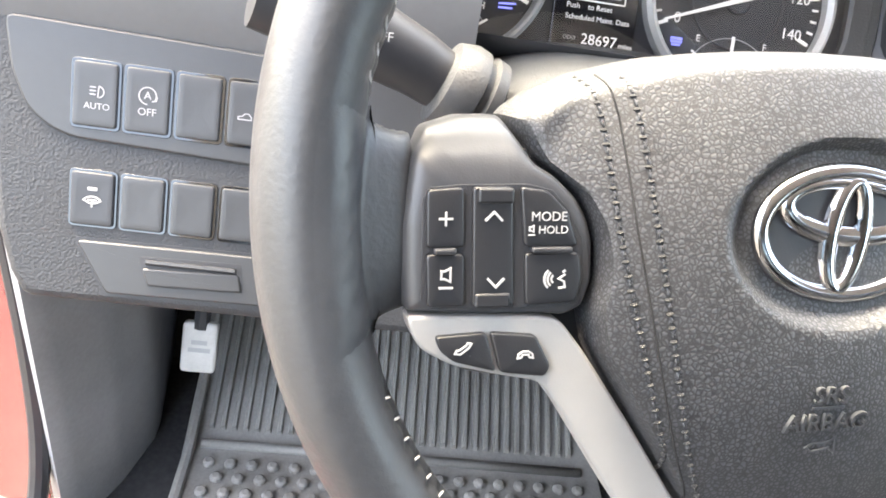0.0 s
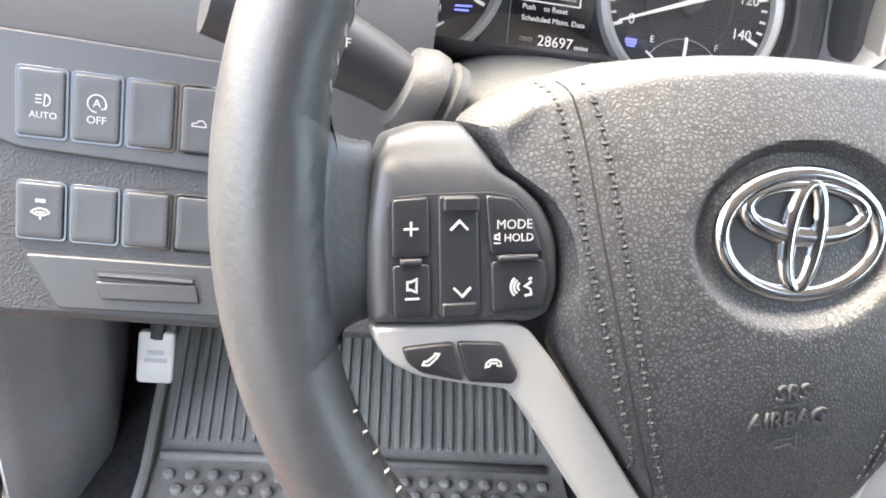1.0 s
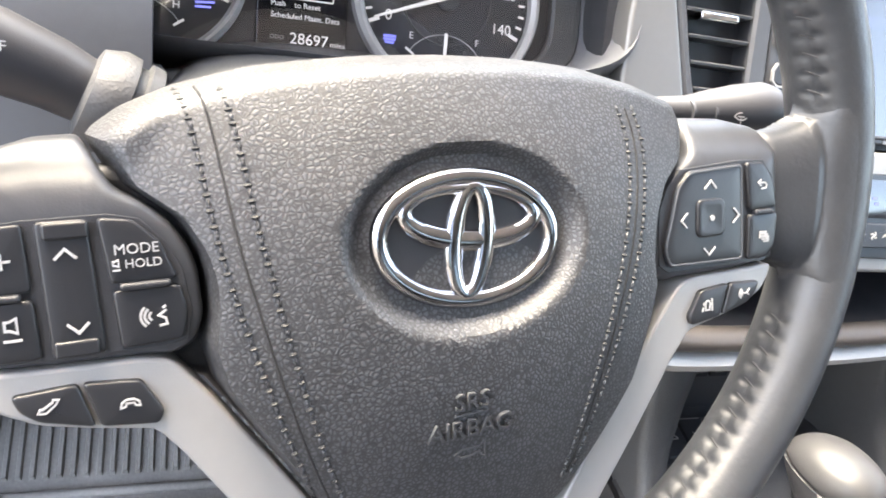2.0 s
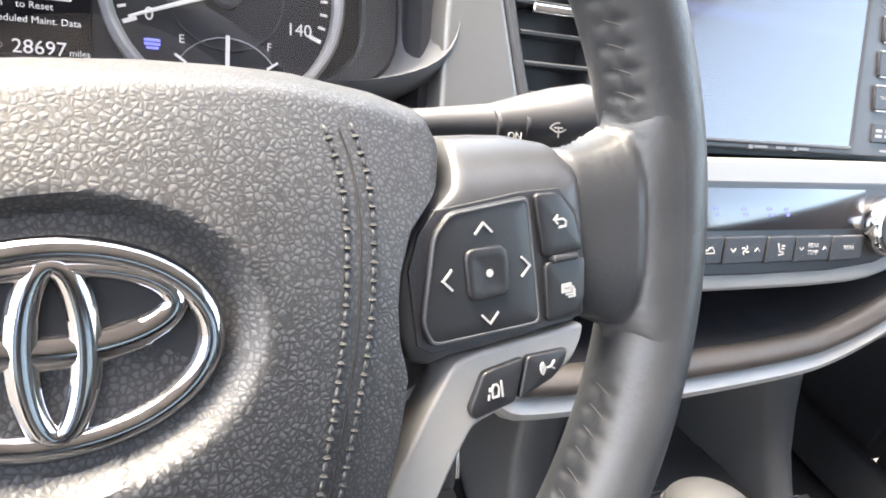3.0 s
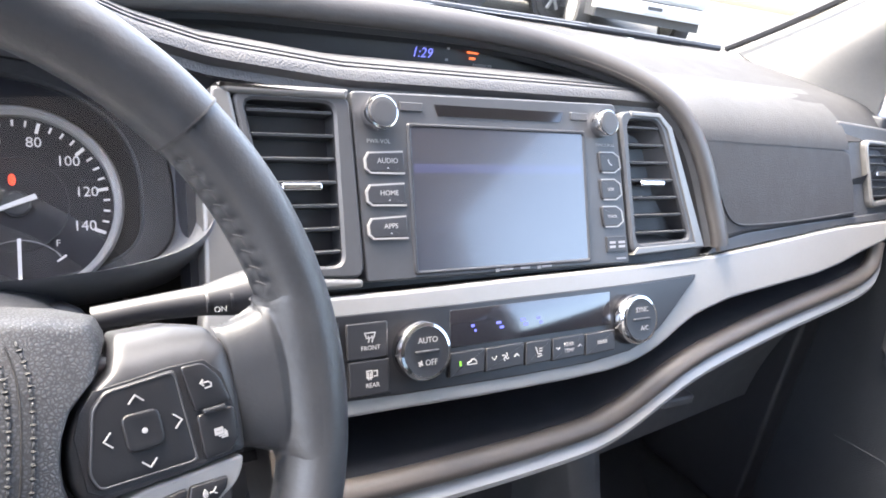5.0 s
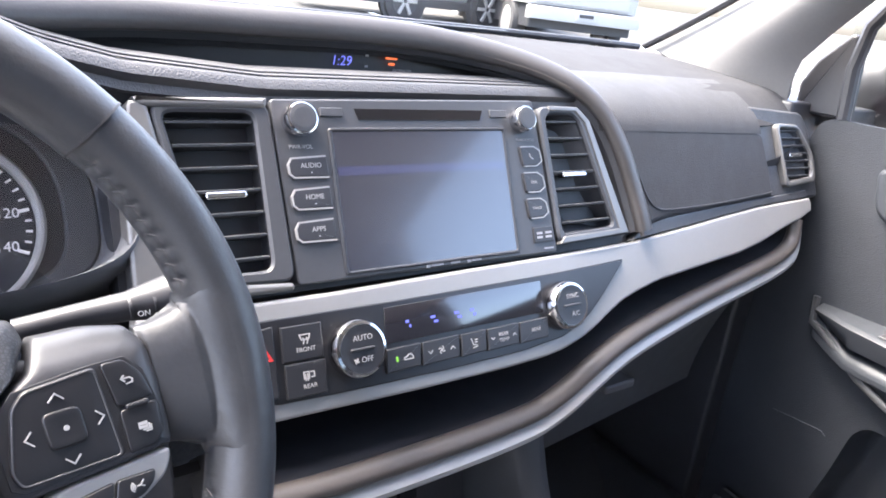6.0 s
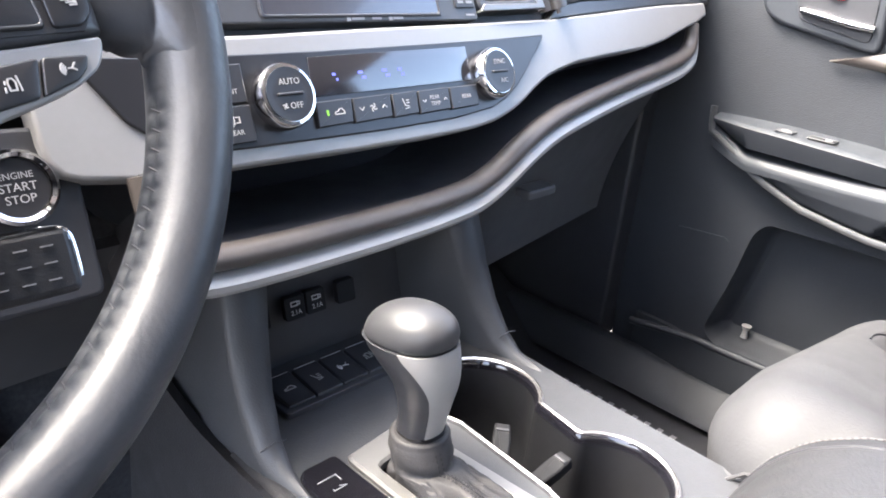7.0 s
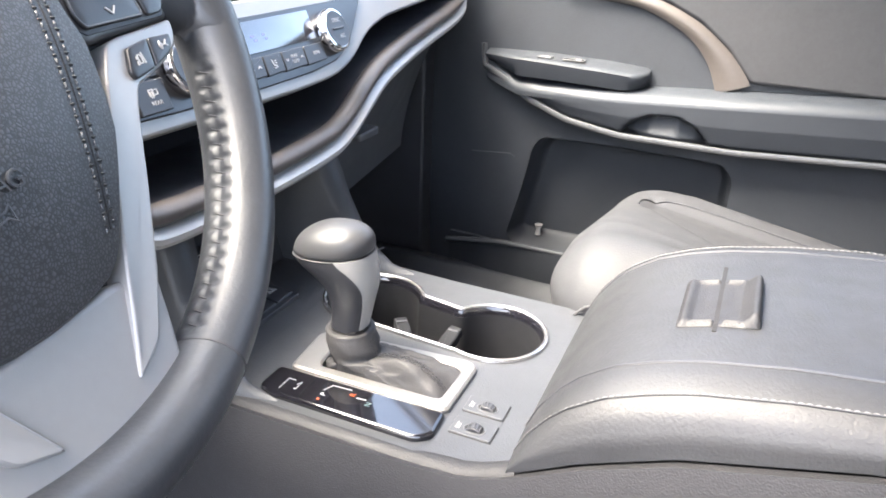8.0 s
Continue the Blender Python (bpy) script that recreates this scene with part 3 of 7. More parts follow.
seam_left = [(-80, 49.5), (-78, 38), (-76.7, 24), (-74.8, 8), (-71.6, -8), (-68, -24), (-64.5, -38), (-59.5, -56), (-53.5, -74), (-45, -93)]
seam_right = [(64, 41), (65.5, 31), (64.5, 19), (62.5, 8), (60.5, -3), (57.5, -15), (53.5, -29), (51, -38), (44.5, -62), (38, -90)]
for sx in (1, -1):
    for off, kind in ((-5.2 if sx > 0 else -3.9, "row"), (0, "seam"), (6.0 if sx > 0 else 3.9, "row")):
        run = [((x + off * (0.55 + 0.45 * min(1, (y + 95) / 90))) * 0.001, y * 0.001, 0) for x, y in (seam_left if sx > 0 else seam_right)]
        run = smooth_path(run, 60)
        run = [Vector((p.x, p.y, on_cover(p.x, p.y))) for p in run]
        if kind == "row":
            part("seam_stitching", stitches(run, Vector((0, 0, 1)), 0.0027, 0.0006, 0.0, gap=1.62), HIDE, cover, "grey thread stitches")
            part("stitch_hole", stitches(run, Vector((0, 0, 1)), 0.0016, 0.0012, -0.0006, gap=2.73, between=True), DIMPLE, cover)
        else:
            part("seam", sweep(run, circle(0.0004, 6), up=(0, 0, 1)), HOLE, cover)
for txt, y, sz in (("SRS", -0.0495, 0.0084), ("AIRBAG", -0.0592, 0.0088)):
    slope = (on_cover(-0.0065, y + 0.004) - on_cover(-0.0065, y - 0.004)) / 0.008
    words(txt, sz, LETTER, cover, 0, 0, 0, "raised_letters", depth=0.0006, m=Matrix.Translation((-0.0065, y, on_cover(-0.0065, y) + 0.0007)) @ Euler((math.atan(slope), 0, 0)).to_matrix().to_4x4())
part("raised_rule", ribbon([[(-0.0125, -0.0538), (-0.0005, -0.0538)]], 0.0007, on_cover(-0.0065, -0.0538) + 0.0005), LETTER, cover)
part("horn_symbol", ribbon([[(-0.0115, -0.0685), (-0.009, -0.067), (-0.003, -0.067), (-0.0005, -0.065), (-0.0005, -0.071), (-0.003, -0.069), (-0.009, -0.070), (-0.0115, -0.0685)]], 0.0007, on_cover(-0.0065, -0.068) + 0.0005), LETTER, cover)

# chrome emblem: three plain ovals on a dark plate
emblem_h = on_cover(*EMB) - 0.0008
part("emblem_plate", prism(ellipse(EMB[0], EMB[1], 0.0295, 0.0195), emblem_h - 0.001, emblem_h + 0.0008, 0.0005), BEZEL, wheel, "dark oval plate")


def oval(cx, cy, a, b, rad, h, flat=0.55, wide=None):
    n, rings = 72, []
    for i in range(n + 1):
        t = 2 * math.pi * i / n
        turn = Matrix.Rotation(radians(-5), 2)
        c = turn @ Vector((cx - EMB[0] + a * math.cos(t), cy - EMB[1] + b * math.sin(t))) + Vector(EMB)
        o = turn @ Vector((math.cos(t) / a, math.sin(t) / b)).normalized()
        w = rad * (wide(t) if wide else 1)
        rings.append([(c.x + o.x * w * math.cos(q), c.y + o.y * w * math.cos(q), h + rad * flat * math.sin(q) * 1.6) for q in (0, 0.5, 1.05, 1.57, 2.09, 2.64, 3.14, 4.7)])
    return loft(rings, caps=(False, False))


part("emblem_ring", oval(EMB[0], EMB[1], 0.0304, 0.0196, 0.0030, emblem_h + 0.001), EMBLEM, wheel, "chrome oval ring")
part("emblem_oval", oval(EMB[0], EMB[1] + 0.0078, 0.0228, 0.0084, 0.0027, emblem_h + 0.001, wide=lambda t: 0.75 + 0.55 * (0.5 - 0.5 * math.sin(t))), EMBLEM, wheel, "chrome horizontal oval")
part("emblem_oval", oval(EMB[0], EMB[1] - 0.0005, 0.0057, 0.0172, 0.0026, emblem_h + 0.0014, wide=lambda t: 0.85 + 0.4 * abs(math.cos(t))), EMBLEM, wheel, "chrome upright oval")

# switch pads, silver spokes
pad = [(-141, 24), (-144, 4), (-144, -9), (-143, -22), (-120, -23.2), (-101, -23.6), (-93, -24.6), (-87, -22), (-84.2, -14), (-84.8, -1), (-87, 6), (-91, 12.5), (-98, 18.6), (-104.5, 22.5), (-108.5, 30), (-112, 36.5), (-124, 36), (-136, 32.5)]
strip = [(-142.5, -23.2), (-120, -24), (-102, -24.4), (-94, -25.8), (-85.5, -36.5), (-68, -62), (-50, -90), (-37, -111), (-20, -146), (-38, -138), (-53, -116), (-73, -86), (-92, -56), (-99.5, -46), (-114, -43), (-128, -39.5), (-138, -34), (-141.5, -28)]


def pad_drop(co):
    k = max(0.0, co.y - 0.0165)
    e = max(0.0, -0.1375 - co.x if co.x < 0 else co.x - 0.1375)
    return (co.x, co.y, co.z - 42 * k * k - 60 * e * e)


WELL_L = [(-138.5, 12), (-136, 15.5), (-127, 16.3), (-107, 16.6), (-99, 14.8), (-93, 8), (-89, 0), (-87.3, -12), (-89, -20.5), (-95, -21.5), (-135, -21), (-138.5, -18)]
BTN_L = {"plus": [(-137.6, 14.9), (-126.6, 15.6), (-126, -2.2), (-137.4, -2.2)], "speaker": [(-137.4, -4), (-126, -4), (-125.4, -20.2), (-136.8, -20.2)],
         "rocker": [(-124, 15.8), (-111.8, 15.8), (-110, -20.6), (-123, -20.6)], "mode": [(-109.6, 15.8), (-101, 14.8), (-94.4, 8.5), (-90.4, -2.2), (-107.6, -2.2)],
         "voice": [(-107.4, -4), (-90, -4), (-88.6, -12), (-90.2, -19.6), (-106.4, -20.4)]}
WELL_R = [(80, 3), (83.5, 12), (89, 18.2), (118, 20.4), (132, 20.2), (138.5, 13), (142, -4), (141.3, -15), (137, -21.2), (86, -21), (81.5, -18)]
BTN_R = {"dpad": [(87, 12), (92.4, 17.6), (119.6, 19.4), (123.4, -19.4), (85, -18.8), (82.2, -12)],
         "back": [(121.6, 19.6), (131, 19.2), (137, 12), (140.2, 0.9), (124.9, 0.2)], "pages": [(125.1, -1.2), (141.0, -1.2), (140.6, -15), (136.6, -19.6), (125.7, -19.8)]}
pad_r = [(x + (8.0 if x > -116 and y > -25 else 0) - (2.2 if x < -135 else 0), y) for x, y in pad]
for sx, outline, well in ((1, pad, WELL_L), (-1, pad_r, WELL_R)):
    shape = mm([(x * sx, y) for x, y in outline])
    edge = rounded(shape, 0.002, 3)
    if area2(edge) < 0:
        edge = edge[::-1]
    hub = (-0.112 * sx, 0.002)
    rings = [[(x, y, -0.016) for x, y in edge]]
    for d, z in ((0, -0.0022), (0.0006, -0.0009), (0.0016, -0.0002)):
        rings.append([(x, y, z) for x, y in inset(edge, d)])
    for s in (0.9, 0.78, 0.64, 0.48, 0.3, 0.1):
        rings.append([(hub[0] + (x - hub[0]) * s, hub[1] + (y - hub[1]) * s, 0.0) for x, y, _ in rings[3]])
    body = moved(loft(rings), pad_drop)
    base = part("switch_pad", body, PAD, wheel, "satin black switch pad")
    part("switch_well", prism(mm(well), -0.002, 0.0005, 0.0002), DARK, base)
    part("silver_spoke", moved(prism(rounded(mm([(x * sx, y) for x, y in strip]), 0.003, 3), -0.012, -0.0005, 0.0012), lambda c: (c.x, c.y, c.z - 0.12 * max(0, -0.115 - c.y))), SILVER, wheel, "satin silver spoke trim")

for kind, poly in BTN_L.items():
    q = mm(poly)
    b = part("button", prism(rounded(q, 0.0016, 3), -0.001, 0.0021, 0.0008, crown=0.0003), BUTTON, wheel, "black switch button")
    cx, cy = sum(p[0] for p in q) / len(q), sum(p[1] for p in q) / len(q)
    if kind == "rocker":
        for y in (0.0155, -0.0205):
            part("rocker_end", prism(rect(-0.1225, min(y, y - 0.0045 * (1 if y > 0 else -1)), -0.1115, max(y, y - 0.0045 * (1 if y > 0 else -1)), 0.001), 0.001, 0.0031, 0.0008), BUTTON, b)
        icon("up", 0.0026, 0.0007, INK, b, -0.1175, 0.0072, 0.0026)
        icon("down", 0.0026, 0.0007, INK, b, -0.1162, -0.0128, 0.0026)
    elif kind == "mode":
        words("MODE", 0.0040, INK, b, -0.1005, 0.0070, 0.0027)
        words("HOLD", 0.0034, INK, b, -0.0990, 0.0030, 0.0027)
        icon("speaker", 0.0010, 0.0004, INK, b, -0.1058, 0.0030, 0.0027)
    else:
        icon({"plus": "plus", "speaker": "speaker", "voice": "voice"}[kind], 0.0021 if kind != "voice" else 0.0029, 0.0006, INK, b, cx + (0 if kind != "voice" else -0.0005), cy - (0.0 if kind != "speaker" else -0.001), 0.0026)
for x0, x1, y in ((-0.1352, -0.1285, -0.0031), (-0.1055, -0.0925, -0.0031)):
    part("button_rib", prism(rect(x0, y - 0.001, x1, y + 0.001, 0.0009), 0, 0.0034, 0.0008), BEZEL, wheel)
for kind, poly in BTN_R.items():
    q = mm(poly)
    b = part("button", prism(rounded(q, 0.0022, 3), -0.001, 0.0021, 0.0008, crown=0.0003), BUTTON, wheel, "black switch button")
    cx, cy = sum(p[0] for p in q) / len(q), sum(p[1] for p in q) / len(q)
    if kind == "dpad":
        part("button_edge", ring_plate(rounded(inset(q, 0.0004), 0.0022, 3), rounded(inset(q, 0.0012), 0.0022, 3), 0.001, 0.0024, 0.0002), SMOOTH, b)
        ok = part("centre_button", prism(rounded(mm([(96.2, 6.9), (110.8, 6.6), (111.6, -8.2), (97.3, -8.4)]), 0.0035, 4), 0.001, 0.0034, 0.001, crown=-0.0004), BUTTON, b)
        part("icon", prism(ellipse(0.1043, -0.0008, 0.0011, 0.0011, 16), 0.0028, 0.0034), INK, b)
        for k, x, y in (("up", 103, 12), ("down", 104.4, -14), ("lt", 90.8, -1), ("gt", 117.4, -0.8)):
            icon(k, 0.0029, 0.0006, INK, b, x * 0.001, y * 0.001, 0.0026)
    else:
        icon(kind, 0.0022, 0.0006, INK, b, cx - 0.0004, cy + (0.0008 if kind == "pages" else 0), 0.0026)
part("button_rib", prism(rect(0.1277, -0.0016, 0.1372, 0.0006, 0.0009), 0, 0.0034, 0.0008), BEZEL, wheel)
CALLS = {"call": [(-134, -29.4), (-118.2, -28.6), (-114.6, -41.4), (-128, -37.6), (-132.4, -34)], "hang": [(-117, -28.6), (-102.4, -30), (-97, -40), (-98.6, -43.6), (-113.4, -41.6)]}
for kind, poly in CALLS.items():
    for sx in (1, -1):
        q = mm([(x * sx, y) for x, y in poly])
        b = part("button", prism(rounded(q, 0.0015, 3), -0.003, 0.0017, 0.0008, crown=0.0003), BUTTON, wheel, "black switch button")
        cx, cy = sum(p[0] for p in q) / len(q), sum(p[1] for p in q) / len(q)
        icon(kind if sx > 0 else {"call": "dist", "hang": "lane"}[kind], 0.0025, 0.0005, INK, b, cx, cy + 0.0008, 0.0022)
part("lower_spoke", moved(prism(rounded(mm([(-56, -117), (-34, -109), (34, -109), (56, -117), (50, -140), (44, -158), (-44, -158), (-50, -140)]), 0.004), -0.02, -0.004, 0.003), lambda c: (c.x, c.y, c.z + 0.06 * (c.y + 0.12))), SILVER, wheel, "satin silver lower spoke")
part("hub_housing", lathe([(0.04, -0.075), (0.05, -0.05), (0.052, -0.028)], 36), DARK, wheel, "black plastic hub housing behind the wheel")
part("pad_backing", prism(mm([(-130, 20), (-108, 28), (108, 28), (130, 20), (134, -20), (84, -38), (44, -98), (-44, -98), (-84, -38), (-134, -20)]), -0.028, -0.013, 0.004), DARK, wheel)

# ---- steering column and its levers ----
column = thing("steering_column", pose(0, 0.05, 1.05), "dark plastic steering column shroud with two levers", "steering column")


def shroud_ring(y, cx, cz, hw, hh):
    return [(cx + hw * math.copysign(abs(math.cos(a)) ** 0.6, math.cos(a)), y - 0.05, cz - 1.05 + hh * math.copysign(abs(math.sin(a)) ** 0.6, math.sin(a))) for a in (2 * math.pi * i / 36 for i in range(36))]


part("shroud", loft([shroud_ring(-0.03, 0.0, 1.078, 0.062, 0.046), shroud_ring(-0.01, 0.0, 1.074, 0.088, 0.054), shroud_ring(0.03, 0.0, 1.064, 0.1, 0.056), shroud_ring(0.16, 0.0, 1.03, 0.1, 0.056), shroud_ring(0.2, 0.0, 1.03, 0.09, 0.05)]), CONSOLE, column, "satin grey plastic shroud")
lever = part("light_lever", sweep([Vector(p) - Vector((0, 0.05, 1.05)) for p in ((-0.118, 0.026, 1.104), (-0.135, 0.026, 1.113), (-0.155, 0.024, 1.122), (-0.18, 0.02, 1.131), (-0.205, 0.014, 1.138))], circle(0.0150, 20, 0.0165), scale=[0.8, 0.9, 1.0, 1.0, 0.85]), BEZEL, column, "light control lever")
ML = Matrix.Translation((-0.112, -0.024, 0.052)) @ Euler((0, radians(-68), 0)).to_matrix().to_4x4()
part("lever_collar", lathe([(0.012, -0.016), (0.021, -0.012), (0.0215, -0.007), (0.0185, -0.006), (0.0185, -0.003), (0.0215, -0.002), (0.022, 0.004), (0.019, 0.012), (0.012, 0.014)], 32), CONSOLE, column, m=ML)
words("OFF", 0.0055, INK, lever, -0.152, -0.040, 0.079, "print", m=None).rotation_euler = (radians(70), 0, 0)
wiper = part("wiper_lever", sweep([Vector(p) - Vector((0, 0.05, 1.05)) for p in ((0.1, 0.022, 1.122), (0.13, 0.02, 1.127), (0.152, 0.019, 1.129), (0.165, 0.019, 1.1305), (0.18, 0.018, 1.133), (0.194, 0.016, 1.136), (0.201, 0.015, 1.137), (0.203, 0.015, 1.1375))], circle(0.0105, 18, 0.0105), up=(0, 0.3, 1), scale=[0.6, 0.62, 0.75, 1.0, 1.22, 1.3, 1.1, 0.7]), BEZEL, column, "wiper control lever with white print")
part("lever_ring", sweep([(0.152, -0.031, 0.079), (0.1535, -0.031, 0.0792)], circle(0.0103, 18, 0.0072), up=(0, 0.3, 1)), DARK, wiper)
part("lever_ring", sweep([(0.164, -0.031, 0.080), (0.1655, -0.031, 0.0802)], circle(0.0115, 18, 0.008), up=(0, 0.3, 1)), DARK, wiper)
MT = pose(0, 0, 0, 68, 0, 0)
for txt, x, z, s in (("ON", 0.158, 0.0795, 0.0042), ("REAR", 0.181, 0.0755, 0.0036)):
    words(txt, s, INK, wiper, 0, 0, 0, m=Matrix.Translation((x, -0.0432 - 0.13 * (x - 0.158), z)) @ MT)
part("print", moved(ribbon([[(a + 0.176, b) for a, b in ln] for ln in icon_lines("wiper", 0.0035)], 0.0006, 0.0), lambda c: (c.x, -0.0447 + 0.5 * c.y, 0.0845 + c.y)), INK, wiper)

# cruise lever: a small lettered paddle on a stalk, low beside the wheel
CRUISE = Matrix.Translation((0.0, -0.05, -1.05)) @ basis((0.1225, -0.037, 1.006), (1, 0, 0), (0, 0.4178, 0.9085), (0, -0.9085, 0.4178))
cruise = part("cruise_lever", prism(rect(-0.022, -0.014, 0.017, 0.014, 0.004), -0.012, 0.016, 0.003), DARK, column, "black cruise control lever with a bright edge", m=CRUISE)
part("edge_trim", sweep(smooth_path([(-0.022, 0.014, 0.0145), (0.010, 0.0142, 0.0145), (0.0165, 0.012, 0.0145), (0.0172, 0.004, 0.0145), (0.017, -0.008, 0.0145)], 40, 2), circle(0.0013, 8), up=(0, 0, 1)), CHROME, cruise, "bright edge trim")
part("print", ribbon([[(x, y), (x + 0.005, y)] for x in (-0.016, -0.006, 0.004) for y in (0.007, 0.0, -0.007)], 0.0006, 0.0163), INK_DIM, cruise)
part("stalk", sweep([(-0.004, 0.0, -0.010), (-0.03, 0.014, -0.03), (-0.07, 0.03, -0.06)], circle(0.007, 12), up=(0, 1, 0)), DARK, cruise)

# ---- dashboard ----
UP, OUT = (0, 0.4178, 0.9085), (0, -0.9085, 0.4178)
STACK = basis((0.43, 0.122, 1.085), (1, 0, 0), UP, OUT)
STACK_INV = STACK.inverted()
LEFT = basis((0, 0.06, 1.0), (1, 0, 0), UP, OUT)


def bend(c):
    t = min(1.0, max(0.0, (c.x - 0.16) / 0.5))
    return (c.x, c.y, c.z - 0.032 * t * t * (3 - 2 * t))


def on_stack(x, s, h):
    """World place of a point given in millimetres on the leaning plane of the centre stack."""
    return STACK @ Vector(bend(Vector((x * 0.001, s * 0.001, h * 0.001))))


dash = thing("dashboard", STACK, "black soft dashboard with satin silver trim bands", "dashboard")
W2S = STACK_INV


def dash_part(name, bm, mat, label="", angle=34, parent=None):
    """A part of the dashboard whose mesh is given in world places."""
    return part(name, moved(bm, lambda c: W2S @ c), mat, parent or dash, label, angle=angle)


# front edge of the upper dash, from the instrument hood over the centre to the passenger side
EDGE = [(-0.44, 0.13, 1.17), (-0.36, 0.12, 1.205), (-0.26, 0.12, 1.243), (-0.12, 0.13, 1.268), (0.02, 0.16, 1.272), (0.12, 0.21, 1.262), (0.216, 0.25, 1.261), (0.307, 0.255, 1.261), (0.415, 0.255, 1.262), (0.486, 0.25, 1.259), (0.55, 0.238, 1.252), (0.6, 0.215, 1.241), (0.64, 0.192, 1.226), (0.70, 0.183, 1.222), (0.8, 0.188, 1.222), (0.95, 0.195, 1.220), (1.05, 0.205, 1.219), (1.13, 0.215, 1.217)]
ex, ey, ez = zip(*EDGE)


def dash_top(u, v):
    x = -0.44 + 1.57 * u
    y0, z0 = lerp_at(x, ex, ey), lerp_at(x, ex, ez)
    y1 = 0.66 - 0.20 * max(0, abs(x - 0.43) - 0.35) ** 1.5 * 1.6
    z1 = 1.243
    y, z = y0 + (y1 - y0) * v, z0 + (z1 - z0) * v + 0.012 * math.sin(math.pi * v)
    return (x, y, z - (0.012 if x < 0.66 else 0.034) * max(0, 1 - v * (14 if x < 0.66 else 6)) ** 2)


dash_part("upper_pad", thick(sheet(90, 26, dash_top), 0.012), DASH_TOP, "grained upper dash pad", 60)
# defroster slots along the windscreen
for x0 in (0.1, 0.36, 0.62):
    dash_part("defroster_slot", sheet(10, 2, lambda u, v: (x0 + 0.2 * u, 0.53 + 0.012 * v, 1.258 + 0.0 * u)), DARK)

# arched roll: from the centre over the recess and down beside the passenger pad
roll_world = [(-0.2, 0.128, 1.25), (-0.12, 0.136, 1.262), (0.02, 0.166, 1.266), (0.12, 0.212, 1.2575), (0.216, 0.245, 1.262), (0.307, 0.25, 1.262), (0.415, 0.25, 1.263), (0.486, 0.246, 1.260), (0.55, 0.234, 1.253), (0.6, 0.212, 1.243), (0.64, 0.19, 1.227), (0.664, 0.172, 1.203), (0.682, 0.155, 1.168), (0.694, 0.14, 1.13), (0.7, 0.125, 1.1), (0.7018, 0.121, 1.0895)]
roll_path = smooth_path(roll_world, 90, 2)
dash_part("arched_roll", sweep(roll_path, circle(0.0130, 18, 0.0085), up=(0.3, -0.8, 0.5)), ROLL, "padded roll arching over the centre stack")
dash_part("roll_bead", sweep([p + Vector((-0.007, -0.006, -0.004)) for p in roll_path], circle(0.0030, 8), up=(0.3, -0.8, 0.5)), TAUPE, "thin brown bead along the roll")
dash_part("roll_side", sweep([p + Vector((0.0, 0.012, -0.004)) for p in roll_path], circle(0.016, 10, 0.012), up=(0.3, -0.8, 0.5)), SMOOTH)

# stitched brow under the recess
brow = [(0.05, 0.15, 1.262), (0.11, 0.165, 1.254), (0.142, 0.172, 1.242), (0.19, 0.178, 1.231), (0.292, 0.183, 1.222), (0.445, 0.186, 1.222), (0.56, 0.187, 1.222), (0.65, 0.187, 1.222)]
bx, by, bz = zip(*brow)


def brow_f(u, v):
    x = 0.03 + 0.625 * u
    y0, z0 = lerp_at(x, bx, by), lerp_at(x, bx, bz)
    k = math.sin(math.pi * min(1, v * 1.05) * 0.5)
    droop = 0.016 * max(0, 0.14 - v) / 0.14
    return (x, y0 + 0.065 * v, z0 + 0.007 * math.sin(math.pi * v * 0.8) - droop)


dash_part("stitched_brow", thick(sheet(60, 16, brow_f), 0.006), PLASTIC, "stitched leather-look brow", 60)
for v in (0.22, 0.34):
    run = [Vector(brow_f(i / 40, v)) for i in range(41)]
    dash_part("brow_seam", sweep([p + Vector((0, -0.0006, 0.0004)) for p in run], circle(0.0007, 6)), DARK)
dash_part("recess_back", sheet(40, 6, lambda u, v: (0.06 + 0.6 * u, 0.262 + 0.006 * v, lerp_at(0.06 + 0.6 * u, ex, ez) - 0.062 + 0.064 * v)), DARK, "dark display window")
# dark sheet added in place of the shade below the brow
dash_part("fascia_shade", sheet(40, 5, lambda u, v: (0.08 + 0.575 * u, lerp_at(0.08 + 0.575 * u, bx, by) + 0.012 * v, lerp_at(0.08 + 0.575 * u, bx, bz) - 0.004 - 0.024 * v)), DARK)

clock = thing("clock_display", basis((0.3965, 0.2605, 1.2328), (1, 0, 0), (0, 0.0, 1), (0, -1, 0)), "digital dash clock with dim blue digits", "clock")
words("1:29", 0.0125, BLUE_LIT, clock, 0, 0, 0.0006, "digits", lean=0.1)
warn = thing("airbag_indicator", basis((0.450, 0.2605, 1.232), (1, 0, 0), (0, 0.0, 1), (0, -1, 0)), "small orange passenger airbag indicator on black glass", "indicator")
part("warning_light", prism(rect(-0.0065, 0.0045, 0.0065, 0.007, 0.001), 0, 0.0006), ORANGE_LIT, warn, "dim red line")
part("warning_light", prism(rect(-0.003, -0.001, 0.004, 0.0014, 0.001), 0, 0.0006), ORANGE_LIT, warn, "dim red line")
for y in (0.006, -0.004):
    part("mark", prism(rect(-0.0285, y, -0.0255, y + 0.002), 0, 0.0006), INK_DIM, warn)
words("PASSENGER", 0.0042, INK_DIM, warn, 0.013, -0.0058, 0.0006)

